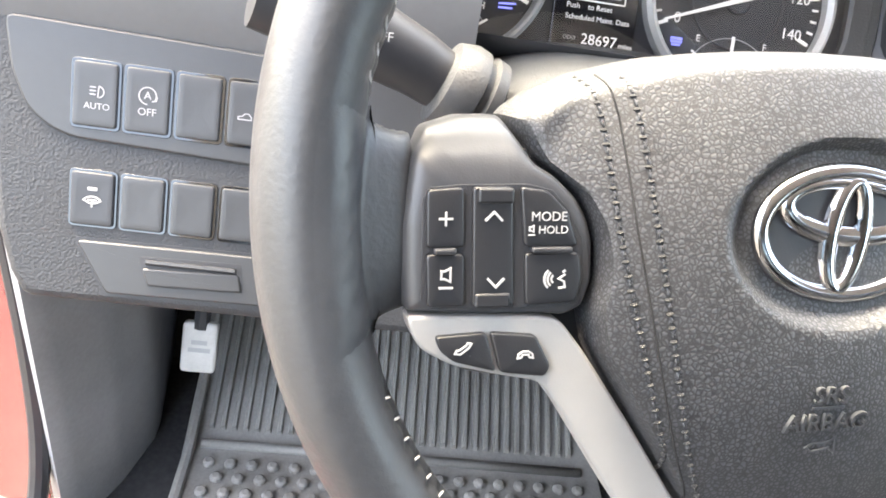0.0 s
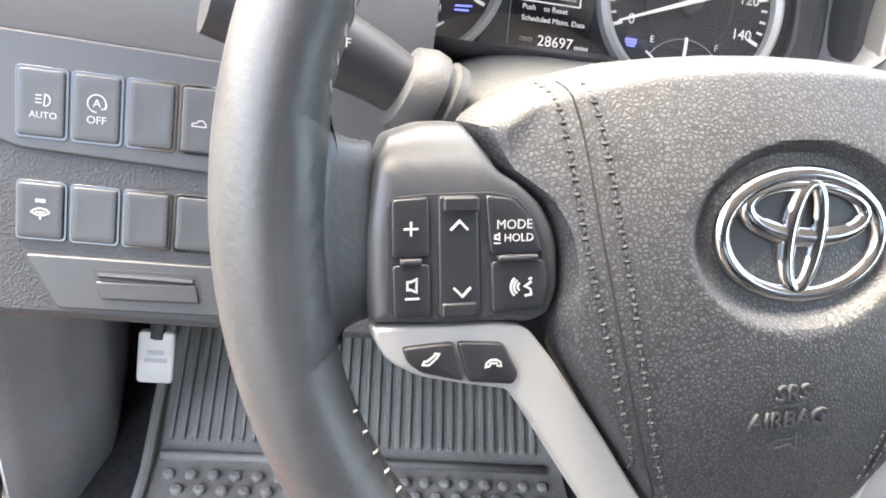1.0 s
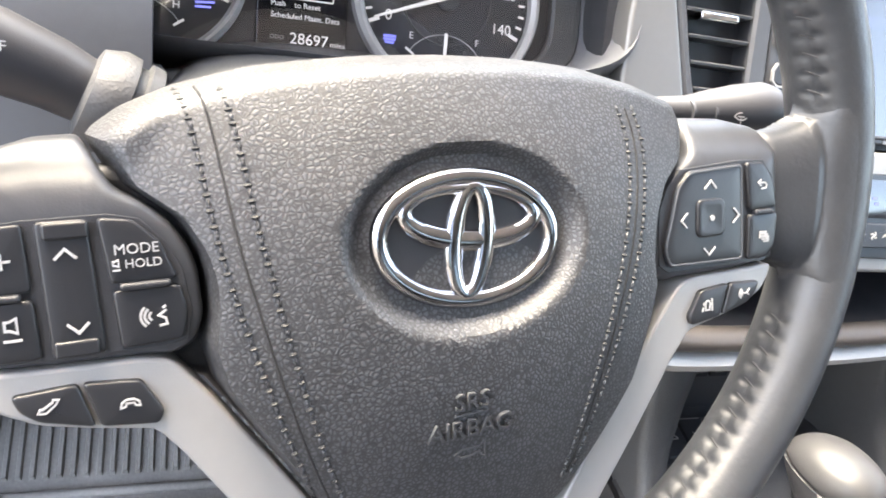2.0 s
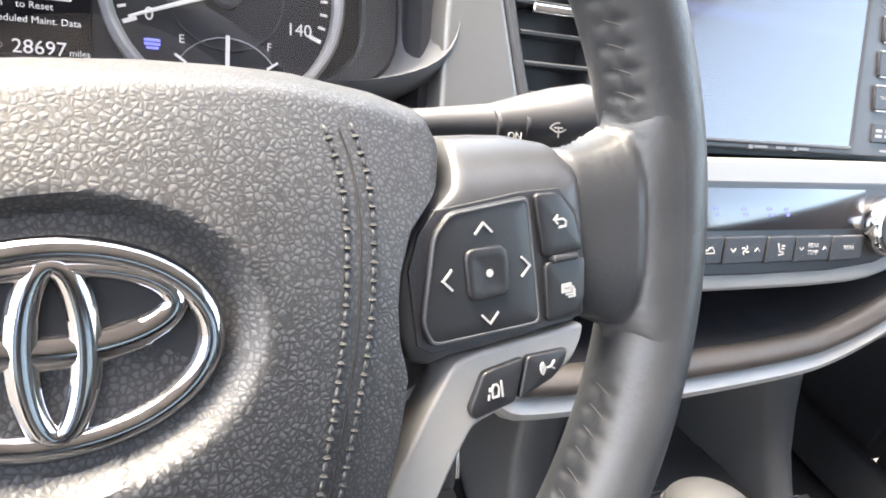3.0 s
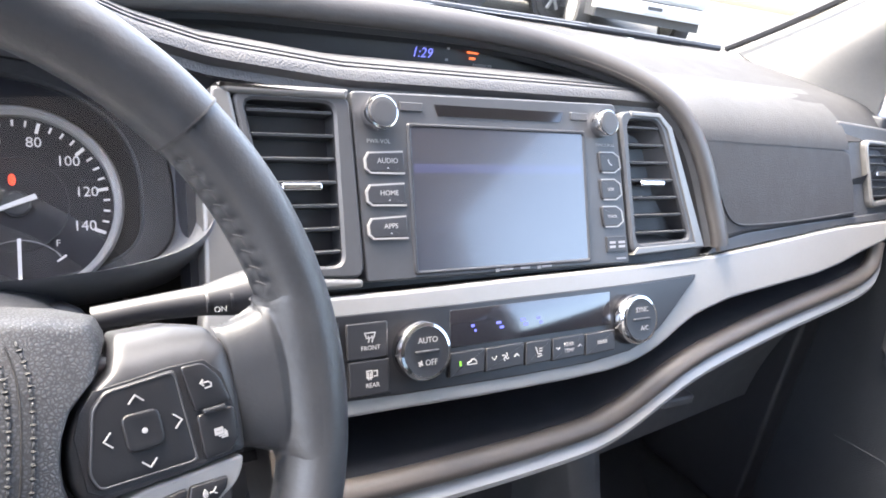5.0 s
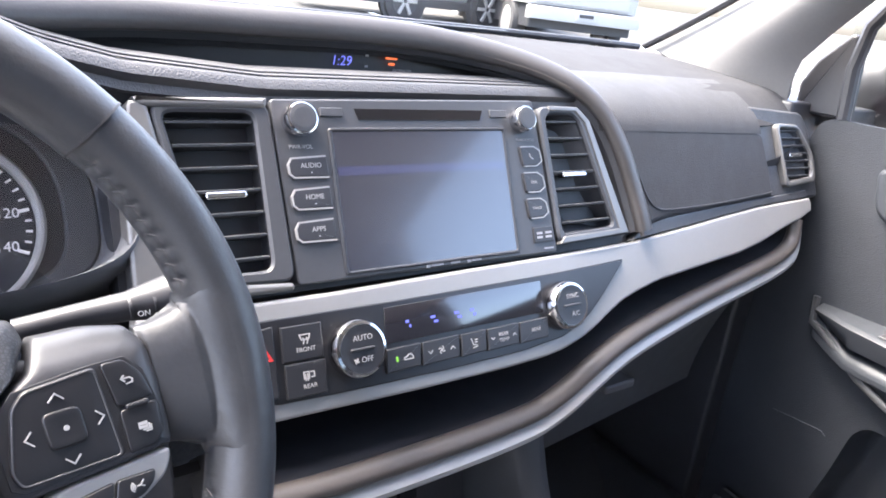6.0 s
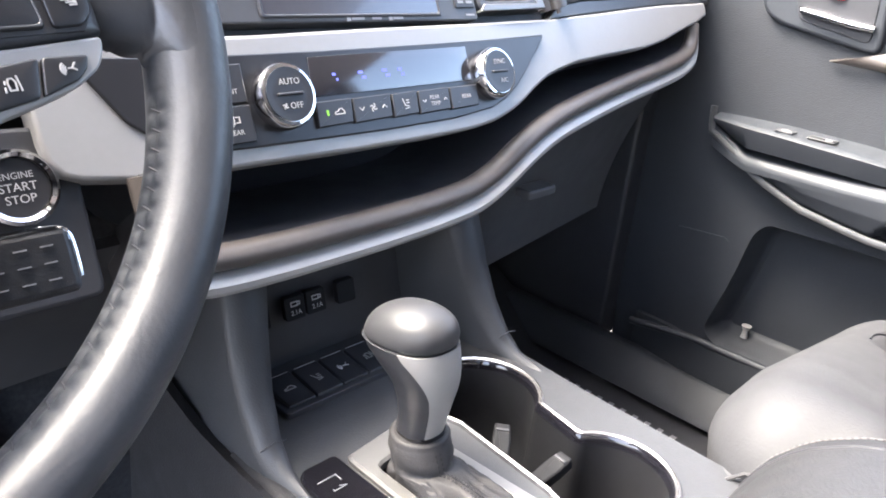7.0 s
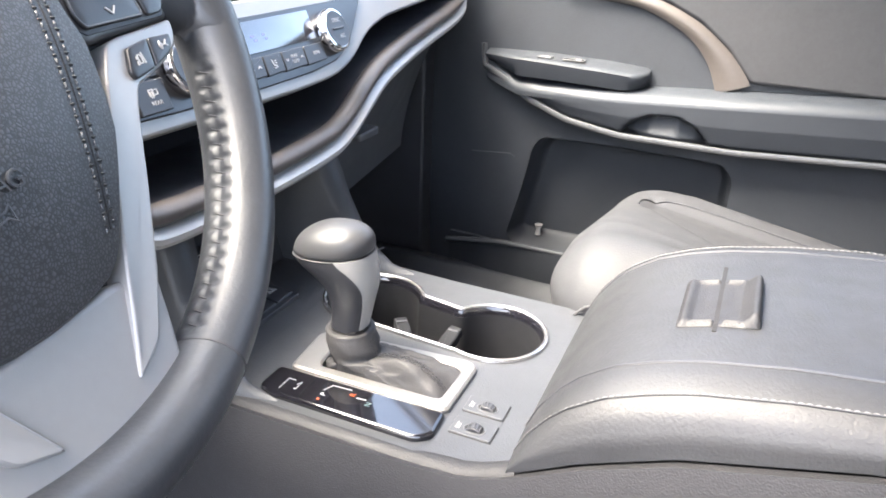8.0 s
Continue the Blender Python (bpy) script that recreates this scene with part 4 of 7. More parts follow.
# body of the dash behind the stack
core = bmesh.new()
block(0.15, 0.235, 0.93, 1.12, 0.60, 1.205, 0.0, core)
block(-0.44, 0.26, 0.9, 0.17, 0.60, 1.2, 0.0, core)
dash_part("dash_core", core, DARK)

# silver band round the climate panel and on to the passenger side
band = [(-252, -14), (-104, -14.5), (5, -12), (141, -10), (257, -7), (365, 1), (460, 9), (542, 15), (672, 20), (672, 2), (640, -8), (588, -18), (530, -31), (468, -40), (356, -48), (290, -53), (250, -60), (225, -66), (200, -76), (180, -86), (159, -94), (132, -101), (105, -104), (56, -105.5), (-36, -105.5), (-115, -104), (-163, -103.5), (-205, -101), (-246, -95), (-256, -80), (-256, -40)]
silver = part("silver_band", moved(prism([(p[0], p[1]) for p in resample([(*q, 0) for q in mm(band)], 170, closed=True)], -0.012, 0.006, 0.003, 4), bend), BAND_SILVER, dash, "satin silver trim band")
# soft pad with the passenger airbag door
pad_face = [(240, 122), (300, 117), (430, 116), (556, 115), (572, 108), (578, 60), (577, 27), (440, 20), (330, 14), (290, 8), (276, 2), (270, 40), (262, 76), (246, 120)]
part("passenger_pad", moved(prism([(p[0], p[1]) for p in resample([(*q, 0) for q in mm(pad_face)], 120, closed=True)], -0.03, 0.004, 0.006, 4), bend), DASH_SKIN, dash, "grained passenger airbag pad")
door_line = smooth_path([(*p, 0.0046) for p in mm([(252, 122), (257, 116), (276, 70), (288, 38), (300, 27), (318, 22), (420, 24), (500, 28), (577, 33)])], 70, 2)


def shoulder(u, v):
    """The soft turn from the face of the passenger pad to the top of the dash."""
    x = 0.652 + 0.345 * u
    lx = (x - 0.43) * 1000
    a, b = on_stack(lx, 112, 4.2), on_stack(lx, 158, 4.2)
    c = Vector(dash_top((x + 0.44) / 1.57, 0.2)) + Vector((0, 0, 0.0015))
    return tuple(a * (1 - v) ** 2 + b * (2 * v * (1 - v)) + c * (v * v))


dash_part("pad_shoulder", sheet(40, 20, shoulder), DASH_SKIN, "rounded upper edge of the passenger pad", 70)
part("airbag_door_line", sweep([bend(p) for p in door_line], circle(0.0011, 6), up=(0, 0, 1)), DARK, dash)
part("lower_lip", moved(prism(mm([(276, 8), (330, 15), (440, 21), (577, 27), (670, 32), (672, 21), (542, 16), (365, 2), (257, -6)]), -0.02, 0.0015, 0.002), bend), SMOOTH, dash)
part("dash_end", moved(prism(rounded(mm([(556, 152), (694, 145), (710, 120), (710, 20), (672, 21), (577, 26)]), 0.01), -0.05, -0.004, 0.004), bend), PLASTIC, dash, "outer end of the dash round the side vent")
part("stack_backing", prism(mm([(-256, 138), (235, 146), (262, 80), (278, -8), (-256, -12)]), -0.045, -0.012), DARK, dash)

# open shelf with its moulded lip
GX = (0.224, 0.2245, 0.229, 0.252, 0.43, 0.52, 0.545, 0.57, 0.6, 0.645, 0.70, 0.83, 0.98, 1.04, 1.062, 1.068)
GY = (0.064, 0.056, 0.051, 0.051, 0.06, 0.064, 0.065, 0.066, 0.068, 0.076, 0.085, 0.105, 0.123, 0.132, 0.138, 0.145)
GZ = (0.992, 0.968, 0.943, 0.93, 0.925, 0.928, 0.934, 0.944, 0.96, 0.974, 0.983, 0.995, 1.007, 1.016, 1.03, 1.055)
groove = smooth_path(list(zip(GX, GY, GZ)), 110, 2)
dash_part("shelf_lip", sweep([p + Vector((0, 0.004, 0.0085)) for p in groove], circle(0.0105, 14, 0.0085), up=(0, -0.35, 1)), TAUPE, "padded taupe shelf edge")
dash_part("lip_trim", sweep([p + Vector((0, 0.002, -0.0075)) for p in groove[4:]], [(-0.004, 0.0065), (0.004, 0.0065), (0.0105, 0.004), (0.012, 0), (0.0105, -0.0045), (0.005, -0.007), (-0.004, -0.0075)], up=(0, -0.35, 1)), SILVER, "satin silver strip under the shelf edge")


def shelf_floor(u, v):
    p = groove[int(u * 109)]
    return (p.x, p.y + 0.005 + 0.13 * v, p.z + 0.007 - 0.012 * v * v)


dash_part("shelf_floor", thick(sheet(60, 6, shelf_floor), 0.006), DARK, "dark rubber-lined open shelf")
dash_part("shelf_back", sheet(60, 6, lambda u, v: (groove[int(u * 109)].x, 0.2 - 0.02 * v, groove[int(u * 109)].z - 0.01 + 0.14 * v)), DARK)
dash_part("shelf_tab", block(0.36, 0.108, 0.928, 0.385, 0.125, 0.935, 0.002), BEZEL)


def underside(u, v):
    p = groove[int(u * 109)]
    k = min(1, max(0, (p.x - 0.5) / 0.12))
    return (p.x, p.y + 0.008 + (0.07 + 0.03 * k) * v, p.z - 0.0145 - (0.05 - 0.036 * k) * v ** 1.3)


dash_part("lower_fascia", thick(sheet(80, 8, underside), 0.004), SMOOTH, "dark underside of the shelf", 60)
# glove box below the shelf on the passenger side
dash_part("glove_box", thick(sheet(30, 14, lambda u, v: (0.585 + 0.5 * u, 0.15 + 0.035 * u + 0.03 * math.sin(v * 2.2) + 0.06 * v, 0.935 + 0.065 * u - (0.22 + 0.03 * u) * v)), 0.01), GLOVE, "dark grained glove box door", 60)
dash_part("glove_line", sweep([(0.66 + 0.4 * u, 0.158 + 0.024 * u, 0.925 + 0.052 * u) for u in (0, 0.3, 0.6, 1)], circle(0.0012, 6)), SMOOTH)
dash_part("glove_latch", block(0.735, 0.148, 0.862, 0.79, 0.175, 0.872, 0.003), LEDGE, "glove box latch")

# ---- instrument cluster ----
CLUS = basis((0, 0.178, 1.098), (1, 0, 0), (0, 0.5, 0.866), (0, -0.866, 0.5))
cluster = thing("instrument_cluster", CLUS, "instrument cluster with two round gauges and a small display", "instrument cluster")
CX = -0.02


def binnacle(scale, h, low=0.062):
    out = []
    for i in range(64):
        a = 2 * math.pi * i / 64
        c, s = math.cos(a), math.sin(a)
        e = 0.55
        x = 0.198 * math.copysign(abs(c) ** e, c)
        y = (0.102 if s > 0 else low) * math.copysign(abs(s) ** (0.8 if s > 0 else e), s)
        out.append((CX + x * scale, 0.027 + y * scale, h))
    return out


part("hood", loft([binnacle(0.97, -0.004), binnacle(0.99, 0.012), binnacle(1.01, 0.03, 0.058), binnacle(1.03, 0.046, 0.054), binnacle(1.055, 0.054, 0.053), binnacle(1.085, 0.05, 0.053), binnacle(1.12, 0.03, 0.056), binnacle(1.14, -0.06)], caps=(False, False)), HOOD, cluster, "dark recessed hood", angle=60)
part("cluster_face", prism([(p[0], p[1]) for p in binnacle(0.98, 0)], -0.012, -0.003), DIAL, cluster)
part("face_surround", ring_plate([(p[0], p[1]) for p in binnacle(0.975, 0)], [(p[0], p[1]) for p in binnacle(0.86, 0)], -0.004, 0.004, 0.002), CONSOLE, cluster)


def gauge(cx, cy, r, numbers, a0, a1, ticks, pointer, plen):
    g = part("gauge", prism(ellipse(cx, cy, r, r, 64), -0.004, -0.001), DIAL, cluster, "round black gauge")
    prof = lambda k: [(cx + r * k * math.cos(2 * math.pi * i / 72), cy + r * k * math.sin(2 * math.pi * i / 72)) for i in range(72)]
    part("gauge_ring", ring_plate(prof(1.09), prof(0.985), -0.003, 0.0095, 0.004), SILVER, g, "bright silver gauge ring")
    part("inner_ring", ring_plate(prof(0.53), prof(0.515), -0.001, 0.0002, 0.0001), CONSOLE, g)
    for i in range(ticks + 1):
        a = radians(a0 + (a1 - a0) * i / ticks)
        major = i % 4 == 0
        ln = 0.12 if major else 0.07
        p, q = r * 0.95, r * (0.95 - ln)
        w = 0.0011 if major else 0.0007
        d, s = Vector((math.cos(a), math.sin(a))), Vector((-math.sin(a), math.cos(a)))
        part("tick_mark", prism([tuple(Vector((cx, cy)) + d * p + s * w), tuple(Vector((cx, cy)) + d * p - s * w), tuple(Vector((cx, cy)) + d * q - s * w), tuple(Vector((cx, cy)) + d * q + s * w)], -0.0012, -0.0004), WHITE_LIT, g)
    for i, txt in enumerate(numbers):
        a = radians(a0 + (a1 - a0) * i / (len(numbers) - 1))
        words(txt, 0.0098, WHITE_LIT, g, cx + r * 0.72 * math.cos(a), cy + r * 0.72 * math.sin(a), -0.0003, "number")
    a = radians(pointer)
    d, s = Vector((math.cos(a), math.sin(a))), Vector((-math.sin(a), math.cos(a)))
    c = Vector((cx, cy))
    part("needle", prism([tuple(c - d * 0.012 + s * 0.0018), tuple(c - d * 0.012 - s * 0.0018), tuple(c + d * plen - s * 0.0006), tuple(c + d * plen + s * 0.0006)], 0.003, 0.0048, 0.0005), WHITE_LIT, g, "pale lit needle")
    part("needle_cap", lathe([(0.0085, -0.001), (0.0085, 0.0016), (0.007, 0.0024)], 24), DARK, g, m=Matrix.Translation((cx, cy, 0)))
    return g


speedo = gauge(0.075, 0.026, 0.059, ["0", "20", "40", "60", "80", "100", "120", "140"], 202, -22, 28, 201, 0.053)
tach = gauge(-0.115, 0.026, 0.059, ["0", "1", "2", "3", "4", "5", "6", "7"], 202, -22, 28, 110, 0.05)
for g, sx in ((speedo, 1), (tach, -1)):
    cx = 0.075 if sx > 0 else -0.115
    part("fuel_arc", ribbon([arc(cx, -0.028, 0.03, 145, 35, 10)], 0.0006, 0.0), INK_DIM, g)
    for a in (145, 35):
        part("fuel_mark", ribbon([[(cx + 0.026 * math.cos(radians(a)), -0.028 + 0.026 * math.sin(radians(a))), (cx + 0.033 * math.cos(radians(a)), -0.028 + 0.033 * math.sin(radians(a)))]], 0.0013, 0.0002), WHITE_LIT, g)
    part("small_needle", ribbon([[(cx - 0.0005, -0.024), (cx, 0.003)]] if sx > 0 else [[(cx + 0.004, -0.022), (cx - 0.004, 0.002)]], 0.0022, 0.0012), WHITE_LIT, g)
    for txt, x in ((("E", -0.0235), ("F", 0.0225)) if sx > 0 else (("C", -0.0235), ("H", 0.0225))):
        words(txt, 0.0062, WHITE_LIT, g, cx + x, -0.001, -0.0002)
part("belt_warning", prism(ellipse(0.073, 0.042, 0.0022, 0.0038, 16), -0.001, 0.0), RED_LIT, speedo, "red warning light")
part("eco_light", ribbon([[(0.033, -0.003), (0.041, -0.003)], [(0.033, -0.005), (0.041, -0.005)], [(0.034, -0.007), (0.04, -0.007)]], 0.0014, 0), BLUE_LIT, speedo, "small blue indicator")
part("eco_light", ribbon([[(-0.082, 0.002), (-0.071, 0.003)], [(-0.082, -0.0005), (-0.073, 0.0)]], 0.0012, 0.0002), BLUE_LIT, tach, "small blue indicator")
info = part("info_display", prism(rect(-0.047, -0.032, 0.009, 0.07, 0.003), -0.004, 0.0, 0.001), PIANO, cluster, "black information display")
part("display_frame", ring_plate(rect(-0.041, 0.0115, 0.0, 0.0215, 0.001), rect(-0.0402, 0.0123, -0.0008, 0.0207, 0.0006), -0.0005, 0.0005, 0.0001), WHITE_LIT, info)
words("Scheduled Maintenance", 0.0036, WHITE_LIT, info, -0.0205, 0.016, 0.0006)
words("Push    to Reset", 0.0047, WHITE_LIT, info, -0.0385, 0.0078, 0.0006, center=False)
words("Scheduled Maint. Data", 0.0047, WHITE_LIT, info, -0.0385, 0.0008, 0.0006, center=False)
words("28697", 0.0096, WHITE_LIT, info, -0.0265, -0.0125, 0.0006, center=False)
words("miles", 0.0046, WHITE_LIT, info, -0.0015, -0.0137, 0.0006, center=False)
words("ODO", 0.0036, INK_DIM, info, -0.0385, -0.0125, 0.0006, center=False)
part("gear_light", ribbon([[(-0.0135, -0.0215), (-0.0045, -0.021)], [(-0.0135, -0.0235), (-0.0055, -0.023)]], 0.0014, 0.0006), GREEN_LIT, info)

lens = part("gauge_lens", loft([[(p[0], p[1], 0.016) for p in binnacle(0.985, 0)], [(p[0] * 0.02, 0.026 + (p[1] - 0.026) * 0.02, 0.016) for p in binnacle(0.985, 0)]], caps=(False, True)), LENS, cluster, "clear lens over the gauges")
lens.visible_shadow = False

# ---- centre vents ----


def vent(name, opening, frame_poly, label, slats, m=None, group="", frame_mat=None):
    """An air vent: frame with an opening, dark throat, louvres across it, upright vanes and a chrome tab."""
    v = thing(name, m or STACK, label, "air vent", group)
    k = 96
    op = [(p[0], p[1]) for p in resample([(*q, 0) for q in rounded(mm(opening), 0.008, 4)], k, closed=True)]
    fr = [(p[0], p[1]) for p in resample([(*q, 0) for q in rounded(mm(frame_poly), 0.010, 4)], k, closed=True)]
    j = min(range(k), key=lambda i: (fr[i][0] - op[0][0]) ** 2 + (fr[i][1] - op[0][1]) ** 2)
    fr = fr[j:] + fr[:j]
    f = (lambda c: c) if m else bend
    part("frame", moved(ring_plate(fr, op, -0.03, 0.006, 0.002), f), frame_mat or FRAME_SILVER, v, "vent frame" if frame_mat else "satin silver vent frame")
    part("throat", moved(prism(op, -0.055, -0.04), f), DARK, v)
    part("throat_wall", moved(loft([[(*p, -0.05) for p in op], [(*p, 0.001) for p in inset(op, 0.0004)]], caps=(False, False)), f), DARK, v)
    ys = [p[1] for p in op]
    lo, hi = min(ys), max(ys)

    def span(y):
        xs = []
        for a, b in zip(op, op[1:] + op[:1]):
            if (a[1] - y) * (b[1] - y) <= 0 and abs(a[1] - b[1]) > 1e-9:
                xs.append(a[0] + (b[0] - a[0]) * (y - a[1]) / (b[1] - a[1]))
        return (min(xs), max(xs)) if xs else None

    for i in range(slats):
        y = lo + (hi - lo) * (i + 0.55) / slats
        sp = span(y)
        x0, x1 = sp[0] + 0.001, sp[1] - 0.001
        sec = [(-0.0100, 0.0012), (-0.0075, 0.0024), (0.0075, 0.0012), (0.0090, 0.0), (0.0075, -0.0008), (-0.0095, -0.0003)]
        rings = [[(x, y + b, -0.006 - a) for a, b in sec] for x in (x0, (x0 + x1) / 2, x1)]
        part("slat", moved(loft(rings), f), SMOOTH, v)
    for i in range(4):
        x = min(p[0] for p in op) + (max(p[0] for p in op) - min(p[0] for p in op)) * (i + 0.7) / 4.4
        part("vane", moved(block(x - 0.0006, lo + 0.004, -0.036, x + 0.0006, hi - 0.004, -0.02, 0), f), DARK, v)
    sp = span((lo + hi) / 2)
    cx = (sp[0] + sp[1]) / 2
    w = min(0.017, (sp[1] - sp[0]) * 0.28)
    part("tab", moved(prism(rect(cx - w, (lo + hi) / 2 - 0.004, cx + w, (lo + hi) / 2 + 0.0015, 0.002), -0.004, 0.005, 0.0015), f), CHROME, v, "chrome adjusting tab")
    return v


V_OPEN = [(146, 128), (184, 128), (192, 119), (225, 12), (150, 10)]
V_FRAME = [(136, 136), (190, 135), (206, 122), (246, 3), (143, 0)]
V_OPEN_L = [(-152, 127), (-219, 127), (-210, 82), (-197, 30), (-190, 9), (-151, 8)]
V_FRAME_L = [(-139, 134), (-227, 134), (-218, 84), (-204, 30), (-197, 1), (-134, -2)]
lv = vent("centre_vent", V_OPEN_L, V_FRAME_L, "dark louvred centre vent with a wide silver flank beside the gauges", 7, group="dash vents", frame_mat=SMOOTH)
part("silver_flank", prism(rounded(mm([(-241, 135), (-228, 135), (-219, 84), (-205, 30), (-198, 2), (-136, -3), (-136, -9), (-251, -9), (-250, 60)]), 0.004, 3), -0.03, 0.007, 0.003), FRAME_SILVER, lv, "satin silver flank")
part("silver_top", prism(rounded(mm([(-238, 137), (-140, 138), (-142, 130), (-232, 130)]), 0.002, 3), -0.03, 0.0082, 0.003), FRAME_SILVER, lv, "satin silver top edge")
rv = vent("centre_vent", V_OPEN, V_FRAME, "dark louvred centre vent with a slanted silver edge", 7, group="dash vents", frame_mat=SMOOTH)
part("silver_edge", moved(prism(mm([(150, 136), (190, 135.5), (206, 122), (246, 3), (143, 0), (149, 7), (231, 8.5), (198, 119.5), (186.5, 130.5), (150, 131)]), -0.02, 0.0075, 0.0015), bend), FRAME_SILVER, rv, "satin silver edge")
vent("side_vent", [(614, 121), (662, 119), (687, 80), (684, 51), (621, 45)], [(607, 127), (666, 125), (696, 82), (693, 43), (614, 37)], "small dark louvred vent at the passenger end of the dash", 7, group="dash vents")

# ---- head unit ----
unit = thing("head_unit", STACK, "black car radio with a large touch screen and knobs", "car radio")
face = [(-137, 138), (132, 142), (134, 125), (141, -7), (-132, -6)]
part("bezel", prism(rounded(mm(face), 0.004), -0.02, 0.0035, 0.0015), SMOOTH, unit, "satin dark grey bezel")
part("screen_rim", ring_plate(rect(-0.0915, -0.003, 0.0925, 0.1155, 0.003), rect(-0.0878, 0.0, 0.0888, 0.112, 0.002), 0.002, 0.0052, 0.0012), BEZEL, unit)
screen = part("screen", prism(rect(-0.0882, -0.0004, 0.0892, 0.1124), 0.002, 0.0040), SCREEN, unit, "glossy grey touch screen reflecting the sky")
part("screen_line", prism(rect(-0.0865, 0.0765, 0.086, 0.0838), 0.0039, 0.00412), SCREEN_ROW, screen, "faint blue list line")
part("disc_slot", prism(mm([(-65, 131), (68, 131), (64, 122), (-62, 122)]), 0.002, 0.0042), PIANO, unit, "dark disc slot")
for x in (-0.0865, 0.0865):
    part("key", prism(rect(x - 0.01, 0.1245, x + 0.01, 0.1315, 0.001), 0.003, 0.0050, 0.0006), SMOOTH, unit)


def knob(parent, x, y, r, h, base=0.003, name="knob", big=False):
    k = part(name, lathe([(r * 0.99, base), (r, base + 0.002), (r, base + h * 0.8), (r * 0.93, base + h), (r * 0.84, base + h + 0.0004)], 48), CHROME, parent, "chrome-edged round knob", m=Matrix.Translation((x, y, 0)))
    part("knob_cap", lathe([(r * 0.83, base + h - 0.001), (r * 0.82, base + h + 0.0012), (r * 0.6, base + h + 0.0016 if not big else base + h + 0.0009)], 40), BUTTON if big else SMOOTH, k)
    return k


knob(unit, -0.1165, 0.121, 0.0135, 0.012)
knob(unit, 0.1125, 0.122, 0.0125, 0.012)
words("PWR-VOL", 0.0046, INK, unit, -0.116, 0.1005, 0.0037)
words("TUNE-SCROLL", 0.0036, INK_DIM, unit, 0.117, 0.103, 0.0037)
for txt, y0 in (("AUDIO", 0.0845), ("HOME", 0.060), ("APPS", 0.0347)):
    q = [(-0.1285, y0 - 0.005), (-0.125, y0 - 0.0075), (-0.0955, y0 - 0.0082), (-0.0965, y0 + 0.0078), (-0.1265, y0 + 0.0065), (-0.129, y0 + 0.003)]
    b = part("key", prism(rounded(q, 0.001, 2), 0.002, 0.0062, 0.0012), BEZEL, unit, "lettered radio key")
    part("key_edge", ribbon([[(-0.097, y0 + 0.0082), (-0.1262, y0 + 0.0069), (-0.1293, y0 + 0.002), (-0.1288, y0 - 0.005), (-0.125, y0 - 0.0082), (-0.096, y0 - 0.0086)]], 0.0013, 0.0050, 0.0012), SILVER, b, "bright key edge")
    words(txt, 0.0056, INK, b, -0.1105, y0 + 0.0008, 0.0064)
    part("icon", prism([(-0.1115, y0 - 0.005), (-0.1095, y0 - 0.005), (-0.1105, y0 - 0.0038)], 0.006, 0.0064), INK, b)
for kind, y0 in (("phone", 0.087), ("SEEK", 0.062), ("TRACK", 0.037)):
    q = [(0.109, y0 - 0.009), (0.126, y0 - 0.009), (0.133, y0 - 0.005), (0.1315, y0 + 0.005), (0.125, y0 + 0.009), (0.107, y0 + 0.009)]
    b = part("key", prism(rounded(q, 0.001, 2), 0.002, 0.0058, 0.0012), BEZEL, unit, "lettered radio key")
    part("key_edge", ribbon([[(0.109, y0 + 0.0093), (0.125, y0 + 0.0093), (0.1318, y0 + 0.0052), (0.1333, y0 - 0.005), (0.1262, y0 - 0.0093), (0.111, y0 - 0.0093)]], 0.0010, 0.0050, 0.0009), SILVER, b, "bright key edge")
    if kind == "phone":
        icon("phone", 0.003, 0.0008, INK, b, 0.12, y0, 0.0060)
    else:
        words(kind, 0.0038, INK_DIM, b, 0.1195, y0, 0.0060)
b = part("key", prism(rect(0.112, 0.004, 0.1365, 0.0185, 0.001), 0.002, 0.0052, 0.0008), BEZEL, unit, "passenger airbag lamp key")
part("print", ribbon([[(0.115, 0.013), (0.122, 0.013)], [(0.115, 0.009), (0.122, 0.009)], [(0.126, 0.013), (0.134, 0.013)], [(0.126, 0.009), (0.134, 0.009)]], 0.0022, 0.0054), INK_DIM, b)
# small brand marks under the screen, as plain bars
for x0, x1 in ((-0.014, -0.010), (-0.009, 0.004), (0.012, 0.022), (0.03, 0.034), (0.035, 0.046)):
    part("mark", ribbon([[(x0, -0.0038), (x1, -0.0038)]], 0.0022 if x1 - x0 > 0.005 else 0.004, 0.0038), INK_DIM, unit)
part("mark", ribbon([[(0.124, -0.002), (0.136, -0.0022)]], 0.0016, 0.0038), INK_DIM, unit)

# ---- climate panel ----
clim = thing("climate_panel", STACK, "gloss black climate control panel with two chrome knobs", "climate control")
cpoly = [(-229, -24.5), (-171, -28), (-50, -28.5), (60, -27.5), (140, -26.5), (229, -23.5), (226, -28), (190, -57), (170, -72), (150, -82), (129, -88.5), (78, -93), (-6, -94), (-114, -92.5), (-162, -91), (-182, -84), (-205, -66), (-226, -32)]
part("panel", moved(prism(rounded(mm(cpoly), 0.003, 3), 0.0, 0.0085, 0.0012), bend), PANEL, clim, "black panel")
part("display", prism(mm([(-64, -33), (108, -31.5), (107, -61.5), (-66, -62.5)]), 0.006, 0.0092, 0.0004), DISPLAY, clim, "glossy black climate display")
